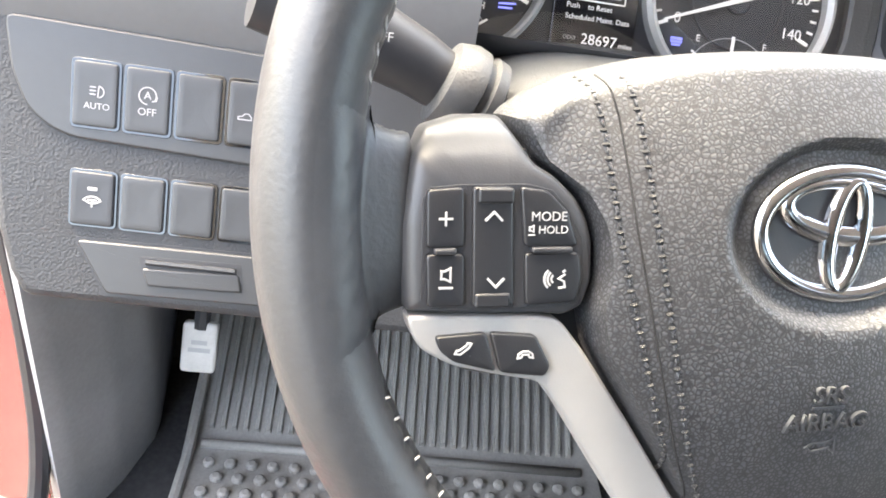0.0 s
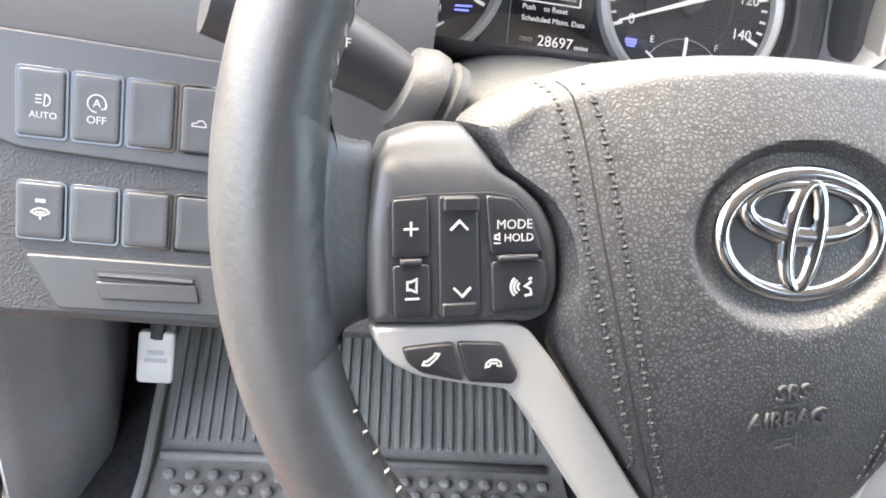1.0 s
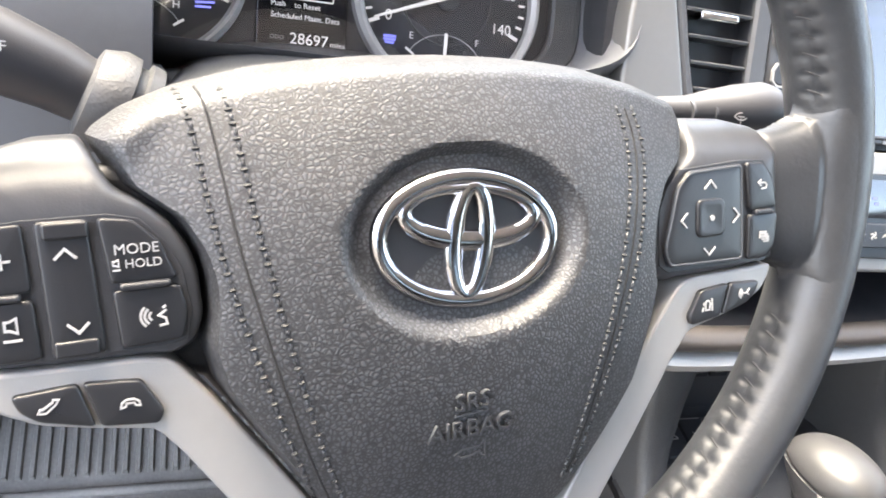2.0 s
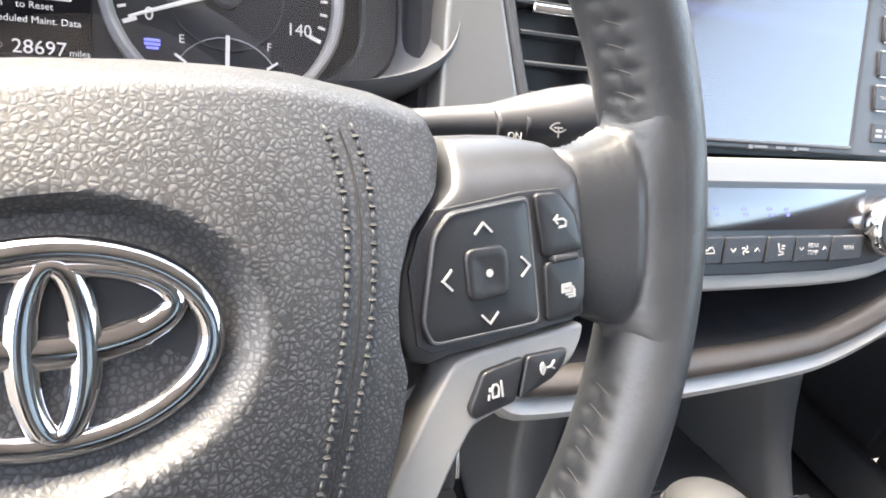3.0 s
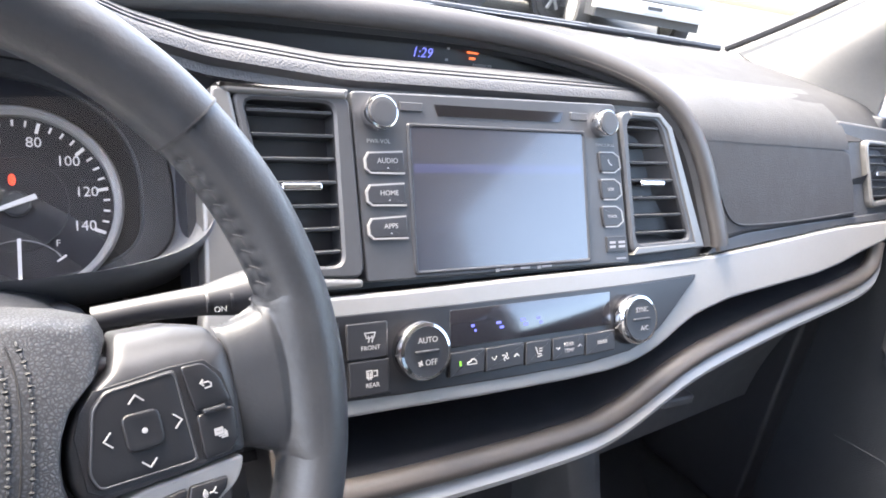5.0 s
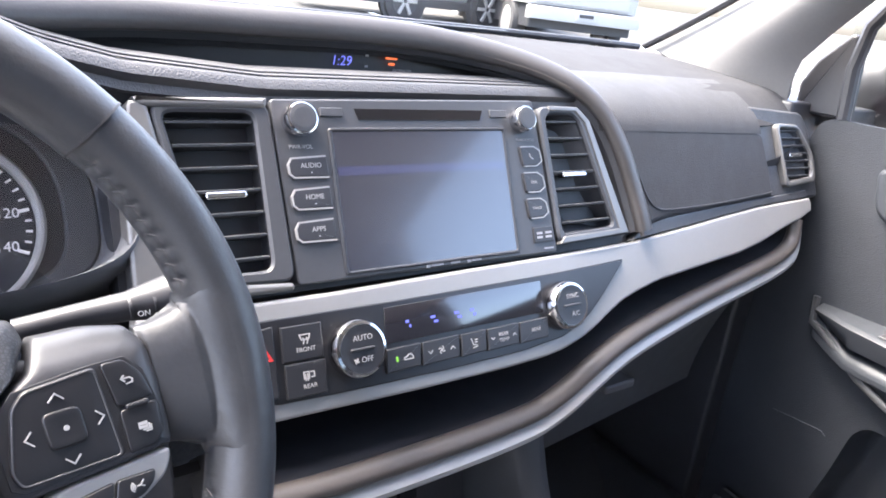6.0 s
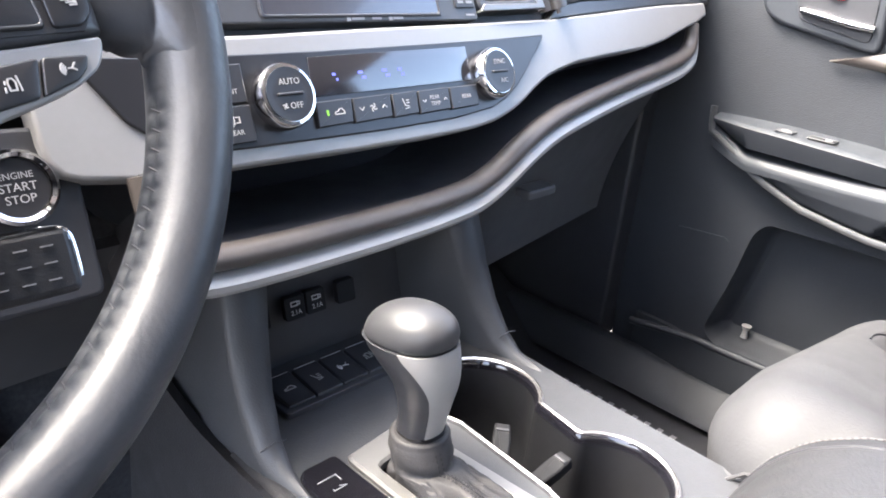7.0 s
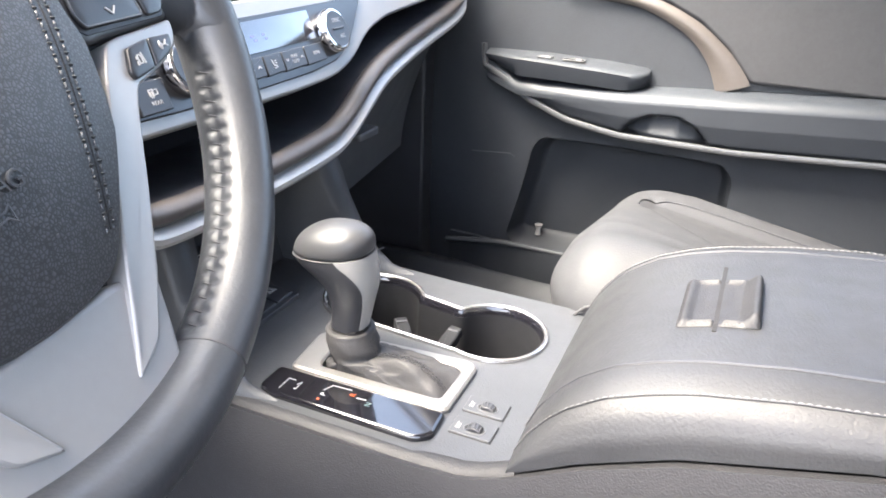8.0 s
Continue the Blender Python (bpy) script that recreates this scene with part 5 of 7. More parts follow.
for x, ln in ((-0.045, 0.008), (-0.02, 0.012), (0.005, 0.012), (0.022, 0.010)):
    part("digit_glow", ribbon([[(x, -0.047), (x + ln * 0.4, -0.047)], [(x + 0.003, -0.051), (x + ln * 0.6, -0.051)]], 0.0022, 0.0093), BLUE_LIT, clim)


def climate_knob(x, y, labels):
    k = knob(clim, x, y, 0.0232, 0.0145, 0.006, "temperature_knob", True)
    part("rib", block(-0.0105, -0.0011, 0.0205, 0.0105, 0.0011, 0.0232, 0.0008), BEZEL, k)
    words(labels[0], 0.0062, INK if labels[0] == "AUTO" else INK_DIM, k, 0.001, 0.0085, 0.0222)
    words(labels[1], 0.0062, INK if labels[0] == "AUTO" else INK_DIM, k, 0.003, -0.0085, 0.0222)
    if labels[0] == "AUTO":
        icon("fan", 0.0026, 0.0009, INK, k, -0.0065, -0.0085, 0.0222)
    return k


climate_knob(-0.094, -0.0605, ("AUTO", "OFF"))
climate_knob(0.1335, -0.0585, ("SYNC", "A/C"))
ROW = (("car", -69, -36), ("fan", -34.5, 4), ("seat", 6, 33.5), ("REAR TEMP", 35, 71.5), ("REAR", 73, 108))
for kind, x0, x1 in ROW:
    b = part("key", prism(rounded(mm([(x0 + 2, -66.5), (x1 + 2, -66), (x1, -84.5), (x0, -85.5)]), 0.0008, 2), 0.006, 0.0115, 0.0009), BUTTON, clim, "black climate key")
    cx = (x0 + x1) / 2000 + 0.001
    if kind == "REAR":
        words("REAR", 0.005, INK_DIM, b, cx + 0.002, -0.0755, 0.0117)
    elif kind == "REAR TEMP":
        words("REAR", 0.0048, INK_DIM, b, cx, -0.0732, 0.0117)
        words("TEMP", 0.0048, INK_DIM, b, cx, -0.0785, 0.0117)
        icon("down", 0.002, 0.0006, INK_DIM, b, cx - 0.0125, -0.0755, 0.0117)
        icon("up", 0.002, 0.0006, INK_DIM, b, cx + 0.0125, -0.0755, 0.0117)
    else:
        icon(kind, 0.0042, 0.0008, INK, b, cx + (0.004 if kind == "car" else 0), -0.0755, 0.0117)
    if kind == "fan":
        icon("down", 0.0024, 0.0007, INK, b, cx - 0.0115, -0.0755, 0.0117)
        icon("up", 0.0024, 0.0007, INK, b, cx + 0.0115, -0.0755, 0.0117)
    if kind == "car":
        part("lit_dot", prism(rect(cx - 0.008, -0.0775, cx - 0.0062, -0.0735), 0.011, 0.0118), GREEN_LIT, b, "lit green dot")
for kind, y0, y1, txt in (("defrost", -35, -61.5, "FRONT"), ("rdefrost", -63, -88.5, "REAR")):
    b = part("key", prism(rounded(mm([(-154, y0), (-121, y0), (-122, y1), (-155, y1)]), 0.0008, 2), 0.006, 0.0115, 0.0009), BUTTON, clim, "black climate key")
    icon(kind, 0.0042, 0.0008, INK, b, -0.136, (y0 + y1) / 2000 + 0.0028, 0.0117)
    words(txt, 0.0048, INK, b, -0.136, (y0 + y1) / 2000 - 0.0055, 0.0117)
hz = part("key", prism(rounded(mm([(-188, -36), (-160, -33), (-161, -86), (-176, -84)]), 0.001, 2), 0.006, 0.0115, 0.0009), BUTTON, clim, "hazard light key")
part("hazard_symbol", ring_plate([(-0.174, -0.058), (-0.162, -0.058), (-0.168, -0.047)], [(-0.171, -0.0563), (-0.165, -0.0563), (-0.168, -0.0508)], 0.011, 0.0119, 0.0002), TAIL_RED, hz, "red hazard triangle")

# ---- driver side lower dash ----
low = thing("driver_lower_panel", LEFT, "grained lower dash panel with two rows of switches", "dash panel")
outer = [(-356, 100), (-354, 60), (-352, 10), (-349, -23), (-342, -48), (-334, -62), (-270, -62), (-204, -62), (-110, -62), (-95, 0), (-95, 100)]
part("panel", prism([(p[0], p[1]) for p in resample([(*q, 0) for q in mm(outer)], 120, closed=True)], -0.06, 0.0, 0.005, 3), LOW_PANEL, low, "grained dark panel")
up_plate = [(-346, 90), (-342, 62), (-334, 43), (-322, 33.5), (-310, 29.5), (-217, 26), (-120, 22), (-110, 84), (-217, 86.5)]
part("switch_plate", prism(rounded(mm(up_plate), 0.006), -0.004, 0.0022, 0.0015), LOW_PLATE, low, "smooth upper switch plate")
kinds = ["lamp", "loop", "", "car"]
for i, k in enumerate(kinds):
    x0 = -0.310 + 0.0268 * i
    part("switch_well", prism(rect(x0 - 0.0015, 0.0352, x0 + 0.0245, 0.0721, 0.003), 0.0, 0.0027, 0.0003), PIANO, low)
    s = part("switch", prism(rect(x0, 0.0367, x0 + 0.023, 0.0706, 0.0022), 0.0, 0.0038, 0.001, crown=-0.0003), LOW_PLATE, low, "grey rocker switch")
    if k == "lamp":
        icon("lamp", 0.0038, 0.0006, INK_DIM, s, x0 + 0.0125, 0.0545, 0.0037)
        words("AUTO", 0.0048, INK_DIM, s, x0 + 0.0125, 0.0475, 0.0037)
    elif k == "loop":
        icon("loop", 0.0045, 0.0006, INK_DIM, s, x0 + 0.0115, 0.0565, 0.0037)
        words("A", 0.0058, INK_DIM, s, x0 + 0.0115, 0.0565, 0.0037)
        words("OFF", 0.0056, INK_DIM, s, x0 + 0.0115, 0.0478, 0.0037)
    elif k == "car":
        icon("car", 0.0035, 0.0006, INK_DIM, s, x0 + 0.009, 0.052, 0.0037)
for i in range(5):
    x0 = -0.3098 + 0.0266 * i
    part("switch_well", prism(rect(x0 - 0.0014, -0.0186, x0 + 0.0242, 0.0134, 0.003), -0.002, 0.0006, 0.0003), PIANO, low)
    s = part("switch", prism(rect(x0, -0.0172, x0 + 0.0228, 0.012, 0.0022), -0.002, 0.0022, 0.001, crown=-0.0003), BEZEL if i == 0 else LOW_PLATE, low, "dark rocker switch with a wiper symbol" if i == 0 else "grey blank switch cover")
    if i == 0:
        icon("wiper", 0.004, 0.0008, INK, s, x0 + 0.0115, -0.0035, 0.0021)
        part("icon", ribbon([[(x0 + 0.009, 0.003), (x0 + 0.014, 0.003)]], 0.0018, 0.0021), INK_DIM, s)
box = part("coin_drawer", prism(rounded(mm([(-306, -26), (-211, -25), (-150, -26), (-150, -55), (-206, -53.5), (-289, -55)]), 0.003), -0.004, 0.0022, 0.0012), LOW_PLATE, low, "flat drawer front with a pull recess")
part("drawer_gap", prism(rounded(mm([(-308, -24.5), (-211, -23.5), (-148, -24.5), (-148, -56.5), (-206, -55), (-290, -56.5)]), 0.003), -0.004, 0.0006), DARK, low)
part("pull_recess", prism(rounded(mm([(-272, -31.5), (-216, -30), (-214, -47), (-267, -48.5)]), 0.002), 0.001, 0.0024, 0.0001), DARK, box)
part("pull_lip", prism(rounded(mm([(-270, -38), (-217, -36), (-214.5, -46.5), (-266.5, -48)]), 0.002), 0.001, 0.0036, 0.0012), LOW_PLATE, box)
part("pull_lip", loft([[(x * 0.001, (-38 + 0.5 + w) * 0.001, h * 0.001) for w, h in ((0, 1), (3, 4.5), (4.5, 4), (5, 1))] for x in (-268, -255, -243, -230, -219)]), LOW_PLATE, box)
# pad above the switches, sloping up to the windscreen
part("upper_ledge", thick(sheet(30, 16, lambda u, v: (-0.362 + 0.26 * u, 0.086 - 0.004 * u + 0.10 * v + 0.006 * math.sin(3 * v), -0.001 + 0.024 * math.sin(v * 2.2) - 0.03 * v * v)), 0.01), LEDGE, low, "smooth pale-lit ledge above the switches", angle=60)
part("column_surround", prism(rounded(mm([(-110, 100), (110, 100), (118, -20), (90, -90), (-90, -90), (-118, -20)]), 0.02), -0.09, -0.02, 0.006), DARK, low)

# ---- start button and small module under it ----
START = basis((0.158, 0.082, 1.0), (1, 0, 0), (0, 0.4178, 0.9085), (0, -0.9085, 0.4178))
sb = thing("start_button", START, "round engine start button with a chrome ring", "start button")
part("plate", prism(rounded(mm([(-40, 36), (20, 34), (36, 10), (34, -70), (-40, -70)]), 0.008), -0.03, -0.004, 0.003), DARK, sb)
part("button_ring", lathe([(0.0215, -0.006), (0.0215, 0.004), (0.0195, 0.0062), (0.0172, 0.005), (0.0172, 0.0)], 40, closed_top=False), CHROME, sb, "chrome ring")
part("button_face", lathe([(0.0172, -0.004), (0.0172, 0.0025), (0.0165, 0.0032), (0.01, 0.0028)], 36), BUTTON, sb, "black button face")
for txt, y, s in (("ENGINE", 0.0065, 0.0052), ("START", 0.0, 0.0068), ("STOP", -0.0068, 0.0068)):
    words(txt, s, INK, sb, 0, y, 0.0034)
knee = solo("knee_panel", thick(sheet(30, 14, lambda u, v: (-0.1 + 0.36 * u, 0.1 + 0.03 * math.sin(v * 2) + 0.1 * v + 0.02 * u, 0.945 - 0.16 * v)), 0.008), SMOOTH, "dark knee panel under the steering column", "dash panel")

# ---- centre console ----
con = thing("centre_console", pose(0.415, -0.1, 0.775), "dark centre console with cup holders and a gear gate", "console")
CT = pose(0.415, -0.1, 0.775).inverted()


def con_part(name, bm, mat, label="", parent=None, angle=34):
    return part(name, moved(bm, lambda c: CT @ c), mat, parent or con, label, angle=angle)


# top plate with the two cup openings cut as holes
CUPS = ((0.4835, -0.0085, 0.0520), (0.4745, -0.1475, 0.0515))
gate_hole = [(0.338, -0.024), (0.352, -0.014), (0.392, -0.016), (0.396, -0.14), (0.386, -0.149), (0.340, -0.147)]


def plate_with_holes(outline, holes, z0, z1):
    """A flat plate with openings through it, filled by triangles, with walls round every opening."""
    bm = bmesh.new()
    edges = []
    for poly in [outline] + holes:
        vs = [bm.verts.new((x, y, z1)) for x, y in poly]
        edges += [bm.edges.new((a, b)) for a, b in zip(vs, vs[1:] + vs[:1])]
    bmesh.ops.triangle_fill(bm, use_beauty=True, use_dissolve=False, edges=edges)
    ext = bmesh.ops.extrude_face_region(bm, geom=list(bm.faces))
    bmesh.ops.translate(bm, verts=[v for v in ext["geom"] if isinstance(v, bmesh.types.BMVert)], vec=(0, 0, z0 - z1))
    return bm


top_outline = rounded([(0.281, 0.04), (0.279, -0.235), (0.56, -0.235), (0.562, -0.07), (0.568, 0.04)], 0.004)
both = [(CUPS[0][0] + CUPS[0][2] * math.cos(a), CUPS[0][1] + CUPS[0][2] * math.sin(a)) for a in (radians(-60 + 262 * i / 40) for i in range(41))]
lower = [(CUPS[1][0] + CUPS[1][2] * math.cos(a), CUPS[1][1] + CUPS[1][2] * math.sin(a)) for a in (radians(158 + 262 * i / 40) for i in range(41))]
# one figure-of-eight opening joins the two cups
cup_hole = [(p.x, p.y) for p in resample([(*q, 0) for q in both + lower], 120, closed=True)]
con_part("top_plate", plate_with_holes(top_outline, [cup_hole, gate_hole], 0.763, 0.775), CONSOLE, "smooth dark console top")


def cup_band(d, z):
    return [(x, y, z) for x, y in inset(cup_hole, d)]


con_part("cup_rim", loft([cup_band(0, 0.766), cup_band(-0.0042, 0.7757), cup_band(-0.0036, 0.7782), cup_band(-0.0016, 0.7790), cup_band(0.0004, 0.7780), cup_band(0.0008, 0.7765)], caps=(False, False)), CHROME_SATIN, "satin chrome cup holder rim")
con_part("cup_ledge", loft([cup_band(0.0008, 0.7770), cup_band(0.0022, 0.7752), cup_band(0.0028, 0.7715), cup_band(0.0034, 0.7690)], caps=(False, False)), PIANO, "gloss black inner edge", angle=60)
con_part("cup_well", loft([cup_band(0.0032, 0.7700), cup_band(0.0045, 0.72), cup_band(0.006, 0.690), cup_band(0.012, 0.685)], caps=(False, True)), CUP, "dark cup wells", angle=60)
for x, y, turn in ((0.452, -0.060, 38), (0.456, -0.1035, -6)):
    fm = Matrix.Translation((x, y, 0.757)) @ Euler((0, radians(-14), radians(turn))).to_matrix().to_4x4()
    flap = con_part("cup_flap", moved(prism(rounded([(-0.028, -0.0062), (0.010, -0.0080), (0.026, -0.0068), (0.026, 0.0068), (0.010, 0.0080), (-0.028, 0.0062)], 0.002), -0.004, 0.006, 0.002), lambda c: fm @ c), CUP, "spring flap in the cup holder")
    con_part("flap_rib", moved(prism(rect(0.017, -0.0058, 0.0195, 0.0058, 0.0008), 0.004, 0.0072, 0.0005), lambda c: fm @ c), BEZEL, parent=flap)

# gear gate frame, glossy selector plate
gate = con_part("gate_frame", ring_plate([(p[0], p[1]) for p in resample([(*q, 0) for q in rounded([(0.331, -0.004), (0.392, 0.002), (0.402, -0.02), (0.411, -0.148), (0.404, -0.158), (0.331, -0.158)], 0.005)], 80, closed=True)],
                [(p[0], p[1]) for p in resample([(*q, 0) for q in rounded([(0.343, -0.028), (0.388, -0.022), (0.398, -0.138), (0.392, -0.147), (0.344, -0.146)], 0.005)], 80, closed=True)], 0.772, 0.7805, 0.002), FRAME_SILVER, "satin silver gear gate frame")
sel = con_part("selector_plate", prism(rounded([(0.289, -0.004), (0.296, 0.004), (0.327, 0.004), (0.3295, -0.15), (0.328, -0.158), (0.298, -0.16), (0.288, -0.148)], 0.006), 0.774, 0.7805, 0.003), PIANO, "gloss black gear position plate")
SELM = Matrix.Translation((0.308 - 0.415, -0.07 + 0.1, 0.7808 - 0.775))
for txt, x, y, mt in (("P", -0.003, 0.015, INK), ("R", 0.007, -0.008, ORANGE_LIT), ("N", 0.001, -0.026, TEAL_DIM)):
    words(txt, 0.0070, mt, sel, x, y, 0, m=SELM)
for ln in ([(0.002, 0.018), (0.0115, 0.014), (0.0125, -0.004)], [(0.0045, -0.013), (0.0055, -0.0215)], [(-0.012, 0.054), (0.004, 0.054), (0.004, 0.047)], [(-0.001, 0.043), (0.004, 0.0405), (-0.007, 0.0405), (-0.007, 0.0425)]):
    part("print", ribbon([ln], 0.0006, 0), INK_DIM, sel, m=SELM)
part("lit_dot", prism(rect(-0.0115, 0.015, -0.0095, 0.017), -0.0002, 0.0003), ORANGE_LIT, sel, "lit red dot", m=SELM)
for y in (0.0, 0.031):
    con_part("switch_gap", prism(rect(0.3122 + y, -0.2040, 0.3352 + y, -0.1668, 0.002), 0.77, 0.7754), HOLE)
    s = con_part("heater_switch", prism(rect(0.3132 + y, -0.2030, 0.3352 + y, -0.1668, 0.002), 0.77, 0.7766, 0.0006), CONSOLE, "seat heater switch plate")
    hm = Matrix.Translation((0.3225 + y - 0.415, -0.1865 + 0.1, 0.0))
    part("roller_slot", moved(ring_plate(ellipse(0, 0, 0.0062, 0.0098, 32), ellipse(0, 0, 0.0050, 0.0086, 32), 0.0012, 0.0022, 0.0003), lambda c: hm @ c), SMOOTH, s)
    part("slot_floor", moved(prism(ellipse(0, 0, 0.0054, 0.0090, 32), 0.0010, 0.0019), lambda c: hm @ c), HOLE, s)
    roller = bmesh.new()
    loft([[(x, 0.0078 * math.cos(a) * w, -0.0022 + 0.0078 * math.sin(a) * w) for a in (2 * math.pi * i / 28 for i in range(28))] for x, w in ((-0.0042, 0.93), (-0.0036, 1.0), (0.0036, 1.0), (0.0042, 0.93))], bm=roller)
    roll = part("roller", moved(roller, lambda c: hm @ c), BEZEL, s, "grey roller wheel")
    for i in range(5):
        a = radians(50 + 20 * i)
        part("rib", moved(sweep([(-0.0034, 0.0079 * math.cos(a), -0.0022 + 0.0079 * math.sin(a)), (0.0034, 0.0079 * math.cos(a), -0.0022 + 0.0079 * math.sin(a))], circle(0.0005, 6)), lambda c: hm @ c), CONSOLE, roll)
    part("icon", ribbon([[(0.319 + y - 0.415, -0.0712), (0.3265 + y - 0.415, -0.0712)], [(0.319 + y - 0.415, -0.0735), (0.325 + y - 0.415, -0.0735)]], 0.0009, 0.0018), INK_DIM, s)

# forward bin, its switches and sockets
con_part("bin_floor", thick(sheet(12, 12, lambda u, v: (0.28 + 0.28 * u, 0.035 + 0.1 * v, 0.772 + 0.006 * v)), 0.006), CONSOLE, "dark bin floor")
con_part("bin_back", thick(sheet(12, 8, lambda u, v: (0.28 + 0.28 * u, 0.133 + 0.03 * v, 0.776 + 0.12 * v)), 0.006), DARK, "dark bin back with sockets")
tray = con_part("switch_tray", prism(rect(0.328, 0.066, 0.452, 0.118, 0.004), 0.772, 0.779, 0.001), DARK, "recessed switch tray")
for i in range(4):
    x = 0.334 + 0.0292 * i
    s = con_part("switch", moved(prism(rect(x, 0.072, x + 0.0265, 0.113, 0.002), 0.776, 0.783, 0.001), lambda c: (c.x, c.y, c.z + (c.y - 0.09) * 0.1)), BEZEL, "dark console switch")
    icon(("car", "seat", "dist", "lane")[i], 0.005, 0.001, INK, s, x + 0.0133 - 0.415, 0.092 + 0.1, 0.0085)
    part("switch_edge", ribbon([[(x + 0.002 - 0.415, 0.1115 + 0.1), (x + 0.0245 - 0.415, 0.1115 + 0.1)]], 0.0008, 0.0103), INK_DIM, s)
for i, x in enumerate((0.345, 0.382, 0.405, 0.44)):
    s = con_part("socket", moved(prism(rect(-0.0105, -0.0105, 0.0105, 0.0105, 0.002), 0, 0.006, 0.001), lambda c: (x + c.x, 0.139 - c.z + 0.25 * c.y, 0.832 + c.y)), CUP, "dark charging socket")
    if i in (1, 2):
        part("print", moved(ribbon([[(-0.0045, 0.006), (0.002, 0.006), (0.002, 0.0025), (-0.0045, 0.0025), (-0.0045, 0.006)], [(0.002, 0.0055), (0.0045, 0.0055), (0.0045, 0.003), (0.002, 0.003)]], 0.0009, 0), lambda c: CT @ Vector((x + c.x, 0.1325 + 0.25 * c.y - c.z, 0.832 + c.y))), INK, s)
        words("2.1A", 0.0062, INK, s, 0, 0, 0, m=CT @ basis((x, 0.1312, 0.8285), (1, 0, 0), (0, 0.2425, 0.970), (0, -0.970, 0.2425)))
# flanks that rise to the dash on both sides of the bin
for x0, sx in ((0.5555, 1), (0.2865, -1)):
    rings = []
    for y, z, w, low_z in ((-0.02, 0.776, 0.007, 0.70), (0.01, 0.783, 0.010, 0.70), (0.03, 0.797, 0.013, 0.70), (0.05, 0.825, 0.016, 0.70), (0.066, 0.86, 0.019, 0.70), (0.08, 0.905, 0.021, 0.70), (0.1, 0.93, 0.022, 0.70), (0.17, 0.935, 0.022, 0.70)):
        k = 0.004 * sx
        xc = x0 - 0.012 * sx * max(0, (z - 0.79)) / 0.1
        rings.append([(xc - w, y + 0.004, z - 0.012), (xc - w + 0.004, y, z - 0.003), (xc, y - 0.001, z), (xc + w - 0.004, y, z - 0.003), (xc + w, y + 0.006, z - 0.012), (xc + w + k, y + 0.05, low_z), (xc - w + k, y + 0.05, low_z)])
    con_part("flank", loft(rings), CONSOLE, "console flank rising to the dash", angle=70)
    con_part("flank_seam", sweep([(x0 - 0.012, 0.0245, 0.7945), (x0, 0.0235, 0.798), (x0 + 0.012, 0.0245, 0.7945)], circle(0.0008, 6), up=(0, -0.5, 1)), DARK)

# side walls of the console, rising under the armrest
SY = (0.2, 0.1, 0.04, -0.15, -0.2, -0.236, -0.28, -0.342, -0.453, -0.6, -0.9)
SZ = (0.80, 0.775, 0.772, 0.772, 0.775, 0.790, 0.815, 0.842, 0.872, 0.875, 0.87)


def side_wall(x_top, x_low):
    def f(u, v):
        y = 0.2 - 1.1 * u
        z = lerp_at(y, SY[::-1], SZ[::-1])
        k = min(1.0, v / 0.12)
        return (x_top + (x_low - x_top) * (v ** 0.7) + math.copysign(0.006, x_low - x_top) * math.sin(k * math.pi / 2), y, z - (z - 0.45) * v - 0.002)
    return f


# driver-side wall has shade in its colour, the passenger-side wall has none
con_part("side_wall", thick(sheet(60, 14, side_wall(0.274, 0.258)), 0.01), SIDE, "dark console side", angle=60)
con_part("side_wall", thick(sheet(60, 14, side_wall(0.56, 0.572)), 0.01), CONSOLE, "dark console side", angle=60)
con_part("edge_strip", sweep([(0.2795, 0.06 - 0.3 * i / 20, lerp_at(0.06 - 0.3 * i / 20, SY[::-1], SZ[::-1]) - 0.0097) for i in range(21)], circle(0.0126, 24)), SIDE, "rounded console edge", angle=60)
con_part("side_seam", sweep([(0.2712, -0.178, 0.772), (0.2668, -0.178, 0.764), (0.2640, -0.178, 0.752), (0.2600, -0.178, 0.72), (0.2525, -0.179, 0.6)], circle(0.0024, 6), up=(0, 1, 0)), DARK)

# ---- gear lever ----
lever_t = thing("gear_lever", pose(0.364, -0.05, 0.775), "gear lever with a silver and grey knob and a creased boot", "gear lever")
GL = pose(0.364, -0.05, 0.775).inverted()


def gl_part(name, bm, mat, label="", angle=60, parent=None):
    return part(name, moved(bm, lambda c: GL @ c), mat, parent or lever_t, label, angle=angle)


def ovals(levels, n=36, p=2.6):
    out = []
    for cx, cy, z, a, b in levels:
        ring = []
        for i in range(n):
            t = 2 * math.pi * i / n
            c, s = math.cos(t), math.sin(t)
            q = (abs(c) ** p + abs(s) ** p) ** (-1 / p)
            ring.append((cx + a * c * q, cy + b * s * q, z))
        out.append(ring)
    return out


GRIP_LEVELS = ((0.817, 0.3632, -0.0480, 0.0158, 0.0160), (0.822, 0.3630, -0.0488, 0.0160, 0.0162), (0.834, 0.3622, -0.0506, 0.0168, 0.0174), (0.846, 0.3612, -0.0520, 0.0182, 0.0192), (0.858, 0.3600, -0.0524, 0.0204, 0.0224), (0.866, 0.3592, -0.0506, 0.0224, 0.0256), (0.875, 0.3584, -0.0456, 0.0248, 0.0304), (0.884, 0.3576, -0.0402, 0.0268, 0.0343), (0.892, 0.3570, -0.0372, 0.0274, 0.0356))
gz, gcx, gcy, ga, gb_ = zip(*GRIP_LEVELS)


